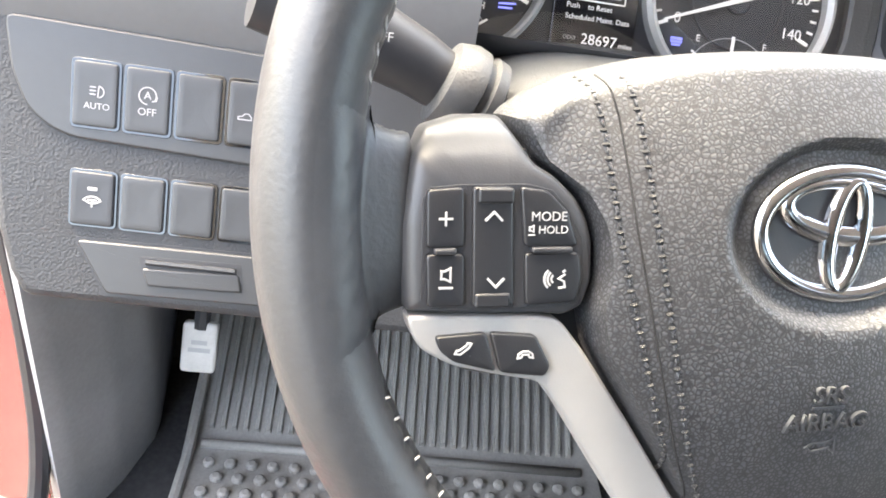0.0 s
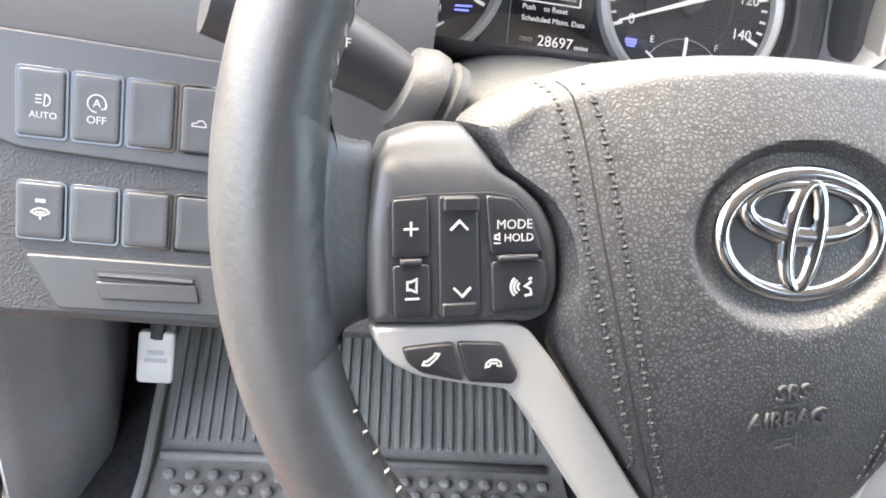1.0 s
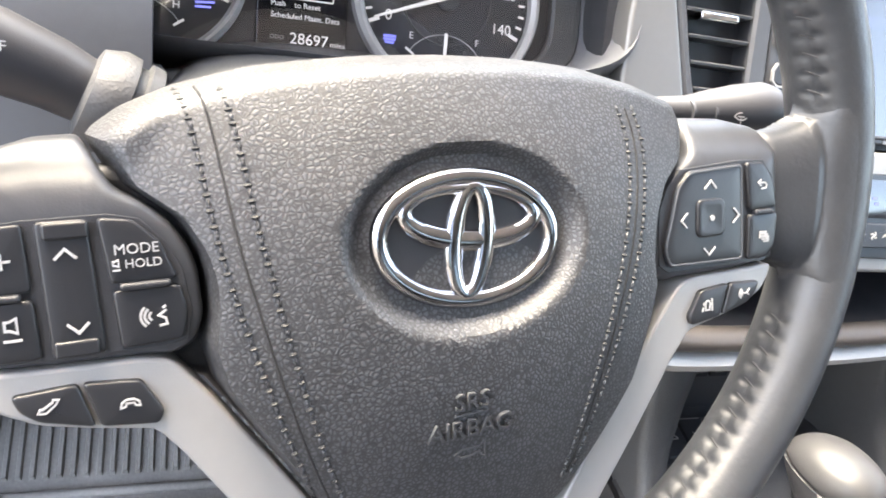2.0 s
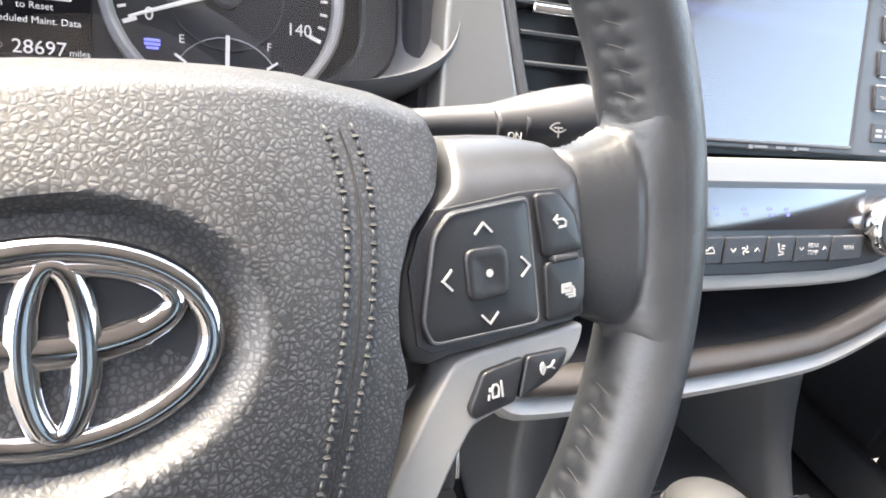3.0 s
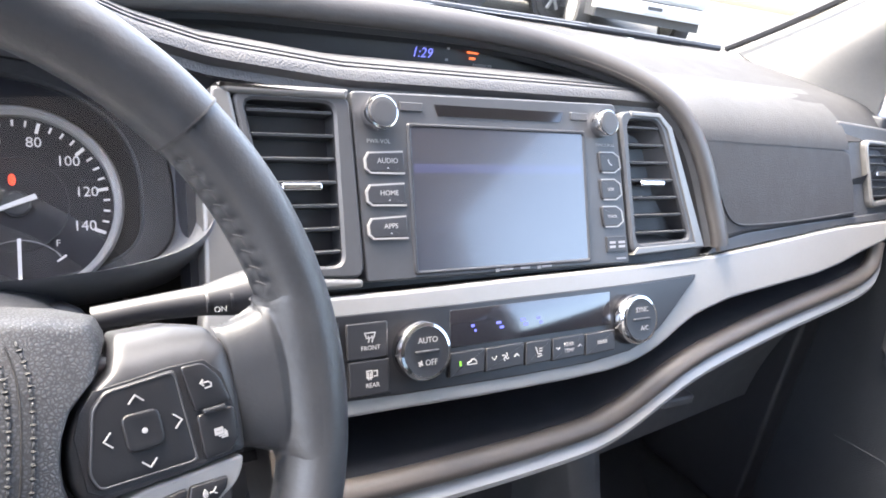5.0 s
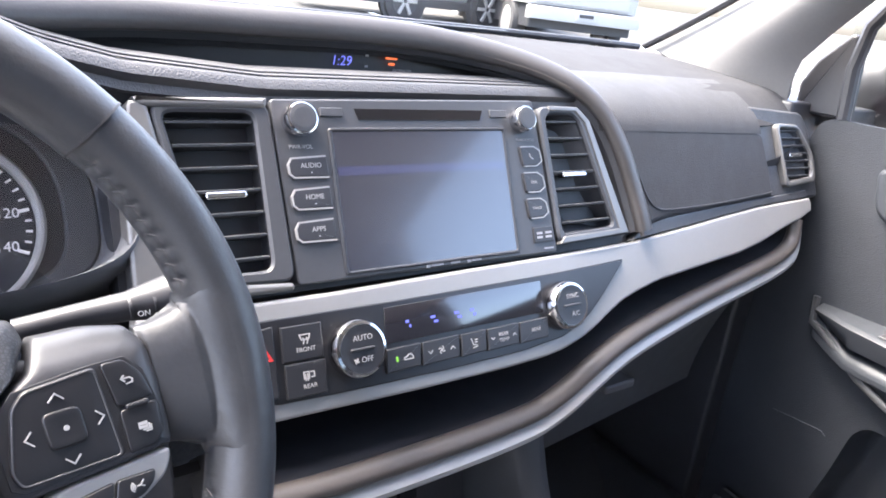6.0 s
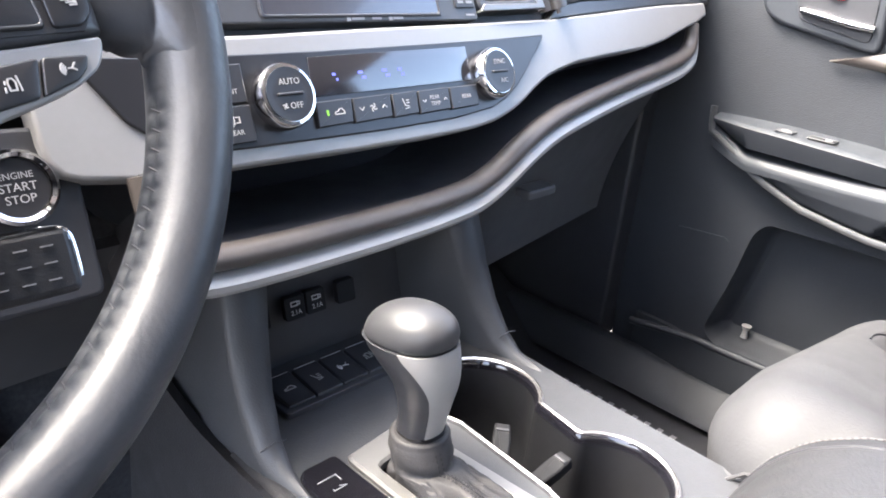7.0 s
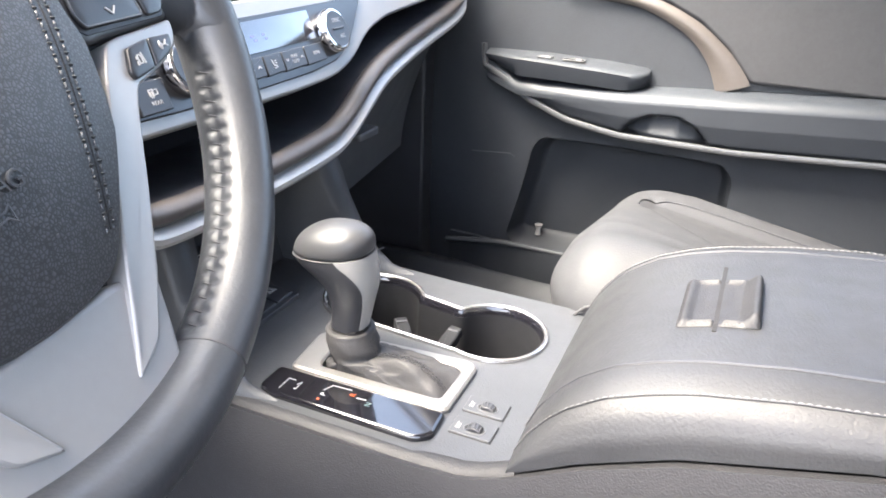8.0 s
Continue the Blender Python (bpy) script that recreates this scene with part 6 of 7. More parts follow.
def grip_at(z, deg, out=0.0):
    """A point on the grip at a height and a bearing."""
    a, b = lerp_at(z, gz, ga) + out, lerp_at(z, gz, gb_) + out
    c, s = math.cos(radians(deg)), math.sin(radians(deg))
    q = (abs(c) ** 2.4 + abs(s) ** 2.4) ** (-1 / 2.4)
    return (lerp_at(z, gz, gcx) + a * c * q, lerp_at(z, gz, gcy) + b * s * q, z)


def grip_tilt(c):
    """The cap leans: low and long to the front, higher to the rear."""
    k = min(1, max(0, (c.z - 0.84) / 0.045))
    return (c.x, c.y, c.z - 0.10 * (c.y + 0.041) * k)


heights = [0.817 + 0.075 * i / 30 for i in range(31)]
gl_part("grip_body", moved(loft([[grip_at(z, 10 * i) for i in range(36)] for z in heights]), grip_tilt), BEZEL, "satin dark grey front of the grip")


def grip_shell(u, v):
    z = 0.8195 + 0.0722 * v
    lo = lerp_at(v, (0, 0.35, 0.55, 0.7, 0.85, 0.93, 1), (236, 234, 229, 222, 213, 206, 203))
    return grip_tilt(Vector(grip_at(z, lo + (540 - 2 * lo) * u, 0.0007)))


gl_part("grip_trim", thick(sheet(34, 22, grip_shell), 0.0012), BAND_SILVER, "satin silver rear of the grip", angle=70)
cap = [(0.357, -0.0372, 0.8920, 0.0262, 0.0344), (0.357, -0.0372, 0.8932, 0.0276, 0.0358)]
for j in range(1, 15):
    q = 1 - (1 - j / 14) ** 1.7
    wide = (1 - q ** 2.5) ** (1 / 1.9)
    cap.append((0.357 - 0.001 * q, -0.0372 - 0.006 * q, 0.8932 + 0.0262 * q, 0.0004 + 0.0274 * wide, 0.0005 + 0.0356 * wide))
gl_part("grip_cap", moved(loft(ovals(cap, 48, 2.2)), grip_tilt), GRIP, "smooth dark grey cap", angle=70)
# bead added where a highlight runs along the chamfer of the cap
gl_part("cap_line", moved(sweep([grip_at(0.8914, 60 + 5 * i, 0.0002) for i in range(29)], circle(0.0005, 6)), grip_tilt), GRIP, "thin bead in place of the chamfer highlight")
gl_part("collar", loft(ovals([(0.364, -0.049, 0.806, 0.0168, 0.0168), (0.364, -0.049, 0.814, 0.0168, 0.0168), (0.364, -0.049, 0.819, 0.0160, 0.0160)])), PIANO, "dark collar")
gate_in = rounded([(0.343, -0.028), (0.388, -0.022), (0.398, -0.138), (0.392, -0.147), (0.344, -0.146)], 0.006)


def to_gate(ang):
    """The edge of the gate opening at a bearing from its middle."""
    o, d = Vector((0.369, -0.086)), Vector((math.cos(ang), math.sin(ang)))
    best = 0.08
    for a, b in zip(gate_in, gate_in[1:] + gate_in[:1]):
        a, e = Vector(a) - o, Vector(b) - Vector(a)
        den = d.x * e.y - d.y * e.x
        if abs(den) > 1e-9:
            dist, f = (a.x * e.y - a.y * e.x) / den, (a.x * d.y - a.y * d.x) / den
            if dist > 0 and -1e-6 <= f <= 1 + 1e-6:
                best = min(best, dist)
    return o + d * best


# a close sleeve with a turned cuff, then the loose boot down to the gate, sunk at the front
sleeve = [(0.8150, 0.0182, 0), (0.8158, 0.0212, 0), (0.8135, 0.0226, 0), (0.8110, 0.0222, 0.0002), (0.8100, 0.0228, 0.0004), (0.8060, 0.0234, 0.001), (0.8010, 0.0236, 0.003), (0.7965, 0.0226, 0.005), (0.7940, 0.0216, 0.006), (0.7920, 0.0224, 0.007)]
boot = []
for z, r, back_off in sleeve:
    ring = []
    for i in range(96):
        ang = 2 * math.pi * i / 96
        c, sn = math.cos(ang), math.sin(ang)
        k = max(0, (0.811 - z) / 0.02)
        fold = 0.0016 * k * noise.noise((c * 2.2, sn * 2.2, z * 160)) + 0.0010 * k * math.sin(3 * ang + z * 420)
        ring.append((0.3640 + 0.12 * back_off + (r + fold) * c, -0.0480 - back_off + (r + fold) * sn, z - 0.10 * k * 0.02 * (1 + sn) * 2 + 0.05 * (-sn) * r))
    boot.append(ring)
top_ring = boot[-1]
for k in range(1, 25):
    t = k / 24
    ring = []
    for i in range(96):
        ang = 2 * math.pi * i / 96
        a, b = Vector(top_ring[i]), to_gate(ang)
        sunk = min(1, max(0, (b.y + 0.085) / 0.05))
        zb = 0.7775 - 0.026 * sunk * sunk * (3 - 2 * sunk)
        off = (ang - radians(258) + math.pi) % (2 * math.pi) - math.pi
        slack = math.sin(math.pi * min(1, t * 1.05)) if t < 0.95 else 0.0
        ridge = 0.0110 * math.exp(-(off / 0.26) ** 2) * math.sin(math.pi * t) ** 0.8
        wave = noise.noise((3.1 * math.cos(ang) + 7, 3.1 * math.sin(ang), 3.4 * t))
        fold = 0.0085 * (0.4 - abs(wave)) * slack + 0.0022 * math.sin(5 * ang + 11 * t) * slack * (0.4 + sunk)
        w = t ** 0.82
        p = a.xy.lerp(b, w)
        out = (b - a.xy).normalized()
        p += out * (fold * 0.7 - 0.004 * slack * (1 - sunk))
        ring.append((p.x, p.y, zb + (a.z - zb) * (1 - t ** 1.25) + ridge + fold * 0.9))
    boot.append(ring)
boot_part = gl_part("boot", loft(boot, caps=(True, True)), BOOT, "creased leather boot", angle=80)
for off in (-0.0021, 0.0021):
    run = [Vector(boot[k][69]) + Vector((off, 0, 0.0004)) for k in range(5, 33)]
    gl_part("boot_stitching", stitches(run, Vector((-0.2, -0.3, 1)), 0.0026, 0.0006, 0.0005, gap=1.4), HOLE, parent=boot_part)
gl_part("boot_seam", sweep([Vector(boot[k][69]) + Vector((0, 0, 0.0001)) for k in range(10, 33)], circle(0.0006, 6)), HOLE, parent=boot_part)

# ---- armrest box ----
arm = thing("armrest_box", pose(0.415, -0.4, 0.87), "padded black leather armrest box with stitched sides", "armrest")
AT = pose(0.415, -0.4, 0.87).inverted()
AY = (-0.226, -0.230, -0.238, -0.25, -0.268, -0.29, -0.318, -0.348, -0.4, -0.46, -0.55, -0.75, -0.9)
AZ = (0.778, 0.800, 0.820, 0.840, 0.859, 0.874, 0.886, 0.8945, 0.904, 0.910, 0.913, 0.912, 0.90)


def arm_point(y, k, grow=0.0):
    """Cross-section of the pad at y; k runs from the foot of one side over the top to the other."""
    zt = lerp_at(y, AY[::-1], AZ[::-1]) + grow
    zb = lerp_at(y, SY[::-1], SZ[::-1]) + 0.001
    zb = min(zb, zt - 0.004)
    shape = ((0.0, 0.0), (0.0, 0.35), (0.006, 0.62), (0.016, 0.82), (0.032, 0.94), (0.052, 0.99), (0.09, 1.0), (0.143, 1.006))
    if k > 0.5:
        x, z = arm_point(y, 1 - k, grow)[0::2]
        return (0.83 - x, y, z)
    s = k * 2 * (len(shape) - 1)
    i = min(int(s), len(shape) - 2)
    f = s - i
    a, b = shape[i], shape[i + 1]
    dx, dz = a[0] + (b[0] - a[0]) * f, a[1] + (b[1] - a[1]) * f
    return (0.272 - grow + dx, y, zb + (zt - zb) * dz)


ys = [-0.226 - 0.002 * i for i in range(8)] + [-0.242 - 0.012 * i for i in range(56)]
rings = [[arm_point(y, i / 44) for i in range(45)] for y in ys]
part("pad", moved(loft(rings), lambda c: AT @ c), ARM_LEATHER, arm, "padded grey-black leather", angle=70)
for k, nm in ((0.215, "stitch"), (0.33, "seam"), (0.67, "seam"), (0.785, "stitch")):
    run = [Vector(arm_point(y, k)) for y in ys[2:]]
    if nm == "stitch":
        part("stitching", moved(stitches(run, Vector((-0.7 if k < 0.5 else 0.7, 0, 0.7)), 0.0034, 0.0007, 0.0004, gap=1.45), lambda c: AT @ c), ARM_THREAD, arm, "row of thread stitches")
        part("stitch_groove", moved(sweep([p + Vector((-0.001 if k < 0.5 else 0.001, 0, 0.0003)) for p in run], circle(0.0005, 5)), lambda c: AT @ c), DARK, arm)
    else:
        part("seam", moved(sweep([p + Vector((0, 0, 0.0002)) for p in run], circle(0.0011, 6)), lambda c: AT @ c), BEZEL, arm)
slit = [(0.357 + 0.115 * i / 20, -0.348, lerp_at(-0.348, AY[::-1], AZ[::-1]) + 0.0007) for i in range(21)]
part("lid_gap", moved(sweep(slit, [(-0.0016, -0.003), (0.0016, -0.003), (0.0016, 0.0001), (-0.0016, 0.0001)]), lambda c: AT @ c), HOLE, arm, "gap between the two lid halves")


def scoop(y0, y1, profile):
    """A finger scoop moulded into the lid: a profile along the car, drawn across and rounded off at both ends."""
    vs, hs = zip(*profile)
    def f(u, v):
        y = y0 + (y1 - y0) * v
        e = min(1, min(u, 1 - u) / 0.09)
        rim_h = 0.0042 * max(0, 1 - abs(min(u, 1 - u) - 0.05) / 0.05)
        h = max(lerp_at(v, vs, hs) * math.sqrt(max(0, 1 - (1 - e) ** 2)), rim_h * min(1, v / 0.1, (1 - v) / 0.06))
        return AT @ Vector((0.364 + 0.080 * u, y, lerp_at(y, AY[::-1], AZ[::-1]) + 0.0006 + h))
    return sheet(36, 22, f)


part("handle_cup", scoop(-0.3215, -0.3468, ((0, 0), (0.06, 0.0035), (0.14, 0.005), (0.24, 0.0042), (0.4, 0.0015), (0.65, 0.0004), (1, 0.0006))), SIDE, arm, "finger cup of the lid handle", angle=60)
part("handle_cup", scoop(-0.3495, -0.3775, ((0, 0.0006), (0.3, 0.0004), (0.5, 0.0018), (0.66, 0.006), (0.78, 0.0095), (0.88, 0.0095), (0.95, 0.006), (1, 0))), SIDE, arm, "finger cup with a raised pull lip", angle=60)

# ---- passenger seat ----
seat = thing("passenger_seat", pose(0.815, -0.5, 0.45), "black leather passenger seat with bolstered cushion", "car seat")
ST = pose(0.815, -0.5, 0.45).inverted()
SX0, SX1, SF, SB = 0.545, 1.04, -0.166, -0.76


def seat_top(x, y):
    u = (x - SX0) / (SX1 - SX0)
    d = SF - y
    z = 0.840 - 0.185 * max(0, d - 0.04)
    bol = 0.018 * (math.exp(-((u - 0.12) / 0.10) ** 2) + math.exp(-((u - 0.9) / 0.09) ** 2)) * min(1, d / 0.12)
    z += bol - 0.10 * max(0, u - 0.28)
    well = min(0.7 * (x - lerp_at(y, (-0.37, -0.225), (0.70, 0.845))), 0.94 - x, -0.222 - y)
    w = min(1, max(0, well / 0.022))
    z -= 0.009 * w * w * (3 - 2 * w)
    r = 0.085
    side = min(x - SX0, SX1 - x)
    edge = r - math.hypot(max(0, r - d), max(0, r - side))
    if edge < r:
        z -= r * 0.8 * (1 - math.sqrt(max(0, 1 - min(1, 1 - edge / r) ** 2)))
    return z


def seat_plan(x, y):
    """Draws the square corners of the cushion in to round ones."""
    r = 0.085
    dx = max(0, r - (x - SX0)) - max(0, r - (SX1 - x))
    dy = max(0, r - (SF - y))
    if abs(dx) > 0 and dy > 0:
        k = max(abs(dx), dy) / math.hypot(dx, dy)
        x, y = x + dx * (1 - k), y - dy * (1 - k)
    return x, y


def seat_f(u, v):
    x, y = seat_plan(SX0 + (SX1 - SX0) * (1 - math.cos(math.pi * u)) / 2, SF + (SB - SF) * v ** 1.7)
    return (x, y, seat_top(x, y))


def seat_skirt(side):
    def f(u, v):
        w = (1 - math.cos(math.pi * u)) / 2
        if side == 0:
            x, y = seat_plan(SX0 + (SX1 - SX0) * w, SF)
        elif side == 1:
            x, y = seat_plan(SX0, SF + (SB - SF) * u ** 1.7)
        else:
            x, y = seat_plan(SX1, SF + (SB - SF) * u ** 1.7)
        z = seat_top(x, y)
        return (x + (0.015 * v if side == 1 else -0.015 * v if side == 2 else 0), y - (0.03 * v if side == 0 else 0), z + (0.60 - z) * v)
    return f


cush = sheet(120, 110, seat_f)
sheet(120, 8, seat_skirt(0), bm=cush)
sheet(110, 8, seat_skirt(1), bm=cush)
sheet(110, 8, seat_skirt(2), bm=cush)
bmesh.ops.remove_doubles(cush, verts=cush.verts, dist=0.0004)
bmesh.ops.recalc_face_normals(cush, faces=cush.faces)
cushion = part("cushion", moved(cush, lambda c: ST @ c), SEAT, seat, "grey-black leather seat cushion", angle=75)
line = smooth_path([(0.858, -0.2235, 0), (0.878, -0.221, 0), (0.895, -0.222, 0), (0.925, -0.236, 0), (0.938, -0.27, 0), (0.94, -0.45, 0), (0.94, -0.72, 0)], 120, 2)
part("insert_seam", moved(sweep([Vector((p.x, p.y, seat_top(p.x, p.y) + 0.0006)) for p in line], circle(0.0013, 6)), lambda c: ST @ c), DARK, cushion)
side_run = [Vector((SX0 + 0.012 + 0.004 * math.sin(i * 0.3), SF - 0.02 - 0.012 * i, seat_top(SX0 + 0.012, SF - 0.02 - 0.012 * i) - 0.012)) for i in range(12)]
part("piping", moved(sweep([p + Vector((-0.011, 0, 0.0)) for p in side_run], circle(0.0016, 6)), lambda c: ST @ c), THREAD_DARK, cushion)
part("seat_base", moved(block(0.6, -0.74, 0.47, 1.03, -0.24, 0.62, 0.01), lambda c: ST @ c), DARK, seat)
back = []
for k in range(14):
    t = k / 13
    y, z, hw, th = -0.72 - 0.16 * t, 0.78 + 0.66 * t, 0.265 - 0.05 * t * t, 0.06 + 0.02 * math.sin(math.pi * t)
    back.append([(0.815 + hw * math.copysign(abs(math.cos(a)) ** 0.5, math.cos(a)), y + th * math.copysign(abs(math.sin(a)) ** 0.7, math.sin(a)) - 0.05, z) for a in (2 * math.pi * i / 32 for i in range(32))])
part("backrest", moved(loft(back), lambda c: ST @ c), SEAT, seat, "leather backrest", angle=70)

# ---- passenger door ----
door = thing("passenger_door", pose(1.14, -0.3, 0.5), "dark passenger door panel with armrest and silver trim", "car door")
DT = pose(1.14, -0.3, 0.5).inverted()


def door_part(name, bm, mat, label="", parent=None, angle=45):
    return part(name, moved(bm, lambda c: DT @ c), mat, parent or door, label, angle=angle)


def from_side(poly, x0, x1, bev, steps=3):
    """A plate in the plane of the door: its outline in (y, z), from x0 inwards to x1."""
    b = prism([(p[0], p[1]) for p in poly], 0.0, abs(x1 - x0), bev, steps)
    return moved(b, lambda c: (x0 - c.z, c.x, c.y))


POCKET = [(0.003, 0.787), (-0.143, 0.789), (-0.315, 0.785), (-0.335, 0.76), (-0.335, 0.585), (-0.3, 0.565), (0.04, 0.562), (0.060, 0.58), (0.034, 0.685), (0.02, 0.765)]
panel_edge = rounded([(0.22, 0.46), (0.24, 1.0), (0.20, 1.2), (-0.95, 1.205), (-0.95, 0.46)], 0.03)
pocket_edge = rounded(POCKET, 0.02)
door_part("panel", moved(plate_with_holes(panel_edge, [pocket_edge], 0.0, 0.012), lambda c: (1.167 - c.z, c.x, c.y)), DOOR_PLASTIC, "grained dark door panel")
door_part("pocket_recess", loft([[(1.1565, y, z) for y, z in pocket_edge], [(1.166, y, z) for y, z in inset(pocket_edge, 0.004)], [(1.205, y, z) for y, z in inset(pocket_edge, 0.010)], [(1.215, y, z) for y, z in inset(pocket_edge, 0.02)]], caps=(False, True)), DOOR_PLASTIC, "deep recess above the door pocket", angle=60)
door_part("outer_skin", from_side([(y, z - 0.03) for y, z in panel_edge], 1.25, 1.225, 0.01), RED, "red painted outer skin")


def arm_sec(y):
    """Door armrest bulge: inner reach and heights along the door."""
    reach = lerp_at(y, (-0.95, -0.5, -0.3, -0.1, 0.02, 0.07, 0.115), (0.06, 0.065, 0.065, 0.058, 0.04, 0.025, 0.008))
    top = lerp_at(y, (-0.95, -0.523, -0.135, 0.049, 0.115), (0.93, 0.918, 0.893, 0.886, 0.905))
    bot = lerp_at(y, (-0.95, -0.545, -0.329, -0.145, -0.044, 0.03, 0.064, 0.114), (0.84, 0.83, 0.818, 0.819, 0.833, 0.86, 0.882, 0.905))
    return reach, top, bot


rings = []
for i in range(240):
    y = 0.115 - 1.06 * i / 239
    r, t, b = arm_sec(y)
    face = [(1.152 - r, y, t - 0.012), (1.152 - r * 0.98, y, t - 0.020), (1.152 - r * 0.93, y, (t + b) / 2), (1.152 - r * 0.75, y, b + 0.012), (1.152 - r * 0.5, y, b + 0.003)]
    lower_face = []
    for p in resample(face, 30):
        # pull cup: an arched hollow whose floor comes out again to the strip
        edge = lerp_at(y, (-0.290, -0.278, -0.262, -0.234, -0.19, -0.164, -0.150, -0.138), (0.818, 0.842, 0.858, 0.871, 0.868, 0.856, 0.842, 0.818)) - p.z
        hollow = min(1, max(0, edge / 0.010))
        floor_k = min(1, max(0, (edge - 0.010) / 0.034))
        lower_face.append((p.x + 0.030 * hollow * hollow * (3 - 2 * hollow) * (1 - floor_k), y, p.z))
    rings.append([(1.165, y, t + 0.006), (1.152 - r * 0.6, y, t + 0.004), (1.152 - r * 0.92, y, t - 0.002)] + lower_face + [(1.165, y, b)])
door_part("armrest", loft(rings), DOOR_SMOOTH, "padded door armrest with a pull cup", angle=60)
strip_run = [(1.152 - arm_sec(0.118 - 1.06 * i / 70)[0] * 0.62 - 0.004, 0.118 - 1.06 * i / 70, arm_sec(0.118 - 1.06 * i / 70)[2] + 0.002) for i in range(71)]
strip_run = [(1.148, 0.124, 0.945), (1.147, 0.122, 0.925)] + strip_run
door_part("silver_strip", sweep(strip_run, [(-0.003, -0.0048), (0.0030, -0.0048), (0.0045, -0.002), (0.0045, 0.002), (0.0030, 0.0048), (-0.003, 0.0048)], up=(0, 0, 1)), DOOR_TRIM, "curved satin grey strip")
rings = []
for i in range(40):
    y = 0.116 - 0.290 * i / 39
    xi = lerp_at(y, (-0.174, -0.168, -0.155, -0.10, 0.0, 0.06, 0.116), (1.135, 1.108, 1.097, 1.093, 1.100, 1.112, 1.136))
    zt = lerp_at(y, (-0.17, -0.10, 0.0, 0.116), (0.926, 0.931, 0.934, 0.933))
    drop = lerp_at(y, (-0.174, -0.14, 0.05, 0.116), (0.022, 0.030, 0.034, 0.012))
    rings.append([(1.165, y, zt + 0.006), (xi + 0.012, y, zt + 0.0008), (xi + 0.004, y, zt - 0.0008), (xi, y, zt - 0.004), (xi + 0.001, y, zt - 0.008), (xi + 0.010, y, zt - drop), (1.165, y, zt - drop - 0.004)])
door_part("switch_plate", loft(rings), DOOR_SMOOTH, "smooth switch plate", angle=60)
for y, w in ((0.002, 0.012), (-0.048, 0.018)):
    s = door_part("window_switch", moved(block(-w, -0.0085, 0, w, 0.0085, 0.0022, 0.0008), lambda c: (1.121 + c.y, y + c.x, 0.9352 + c.z)), PIANO if w > 0.015 else BEZEL, "window switch")
    part("switch_edge", moved(ring_plate(rect(-w - 0.001, -0.0095, w + 0.001, 0.0095, 0.002), rect(-w + 0.0005, -0.008, w - 0.0005, 0.008, 0.001), 0.001, 0.0024, 0.0004), lambda c: DT @ Vector((1.121 + c.y, y + c.x, 0.9352 + c.z))), SMOOTH, s)
    part("icon", moved(ribbon([[(-0.006, 0), (0.006, 0)]] if w < 0.015 else [[(-0.012, 0), (-0.004, 0)]], 0.004, 0.0024), lambda c: DT @ Vector((1.121 + c.y, y + c.x, 0.9352 + c.z))), INK_DIM, s)
# inner handle bowl and lever
bowl = door_part("handle_bowl", from_side(rounded([(0.10, 1.15), (-0.07, 1.158), (-0.08, 1.05), (0.06, 1.075), (0.085, 1.09)], 0.02), 1.155, 1.144, 0.006), DOOR_SMOOTH, "oval bowl round the inner handle")
door_part("handle_recess", from_side(rounded([(0.045, 1.13), (-0.06, 1.137), (-0.065, 1.065), (0.035, 1.085)], 0.012), 1.15, 1.1425, 0.001), DARK, "", bowl)
door_part("door_handle", sweep([(1.141, 0.03, 1.097), (1.136, 0.0, 1.093), (1.136, -0.04, 1.087), (1.141, -0.065, 1.085)], circle(0.007, 12, 0.005), up=(0, 0, 1)), CHROME, "chrome inner door handle", bowl)
door_part("lock_mark", block(1.1375, -0.02, 1.116, 1.1425, 0.0, 1.122, 0.001), TAIL_RED, "red lock mark", bowl)
# brown curved inlay and the insert behind it
IN_A = smooth_path([(-0.02, 1.038, 0), (-0.105, 1.036, 0), (-0.157, 1.026, 0), (-0.225, 0.993, 0), (-0.263, 0.952, 0), (-0.282, 0.905, 0)], 40, 2)
IN_B = smooth_path([(-0.09, 1.056, 0), (-0.173, 1.041, 0), (-0.239, 1.011, 0), (-0.289, 0.972, 0), (-0.316, 0.944, 0), (-0.331, 0.921, 0)], 40, 2)
door_part("inlay", thick(sheet(40, 8, lambda u, v: (1.149 - 0.006 * math.sin(math.pi * v), *IN_A[round(u * 39)].lerp(IN_B[round(u * 39)], v).xy)), 0.003), TAUPE, "curved taupe inlay", angle=60)
door_part("insert", from_side(rounded([(-0.09, 1.058), (-0.173, 1.043), (-0.239, 1.013), (-0.289, 0.974), (-0.331, 0.925), (-0.525, 0.923), (-0.95, 0.935), (-0.95, 1.19), (-0.09, 1.19)], 0.008), 1.155, 1.143, 0.006), SEAT, "soft leather door insert")
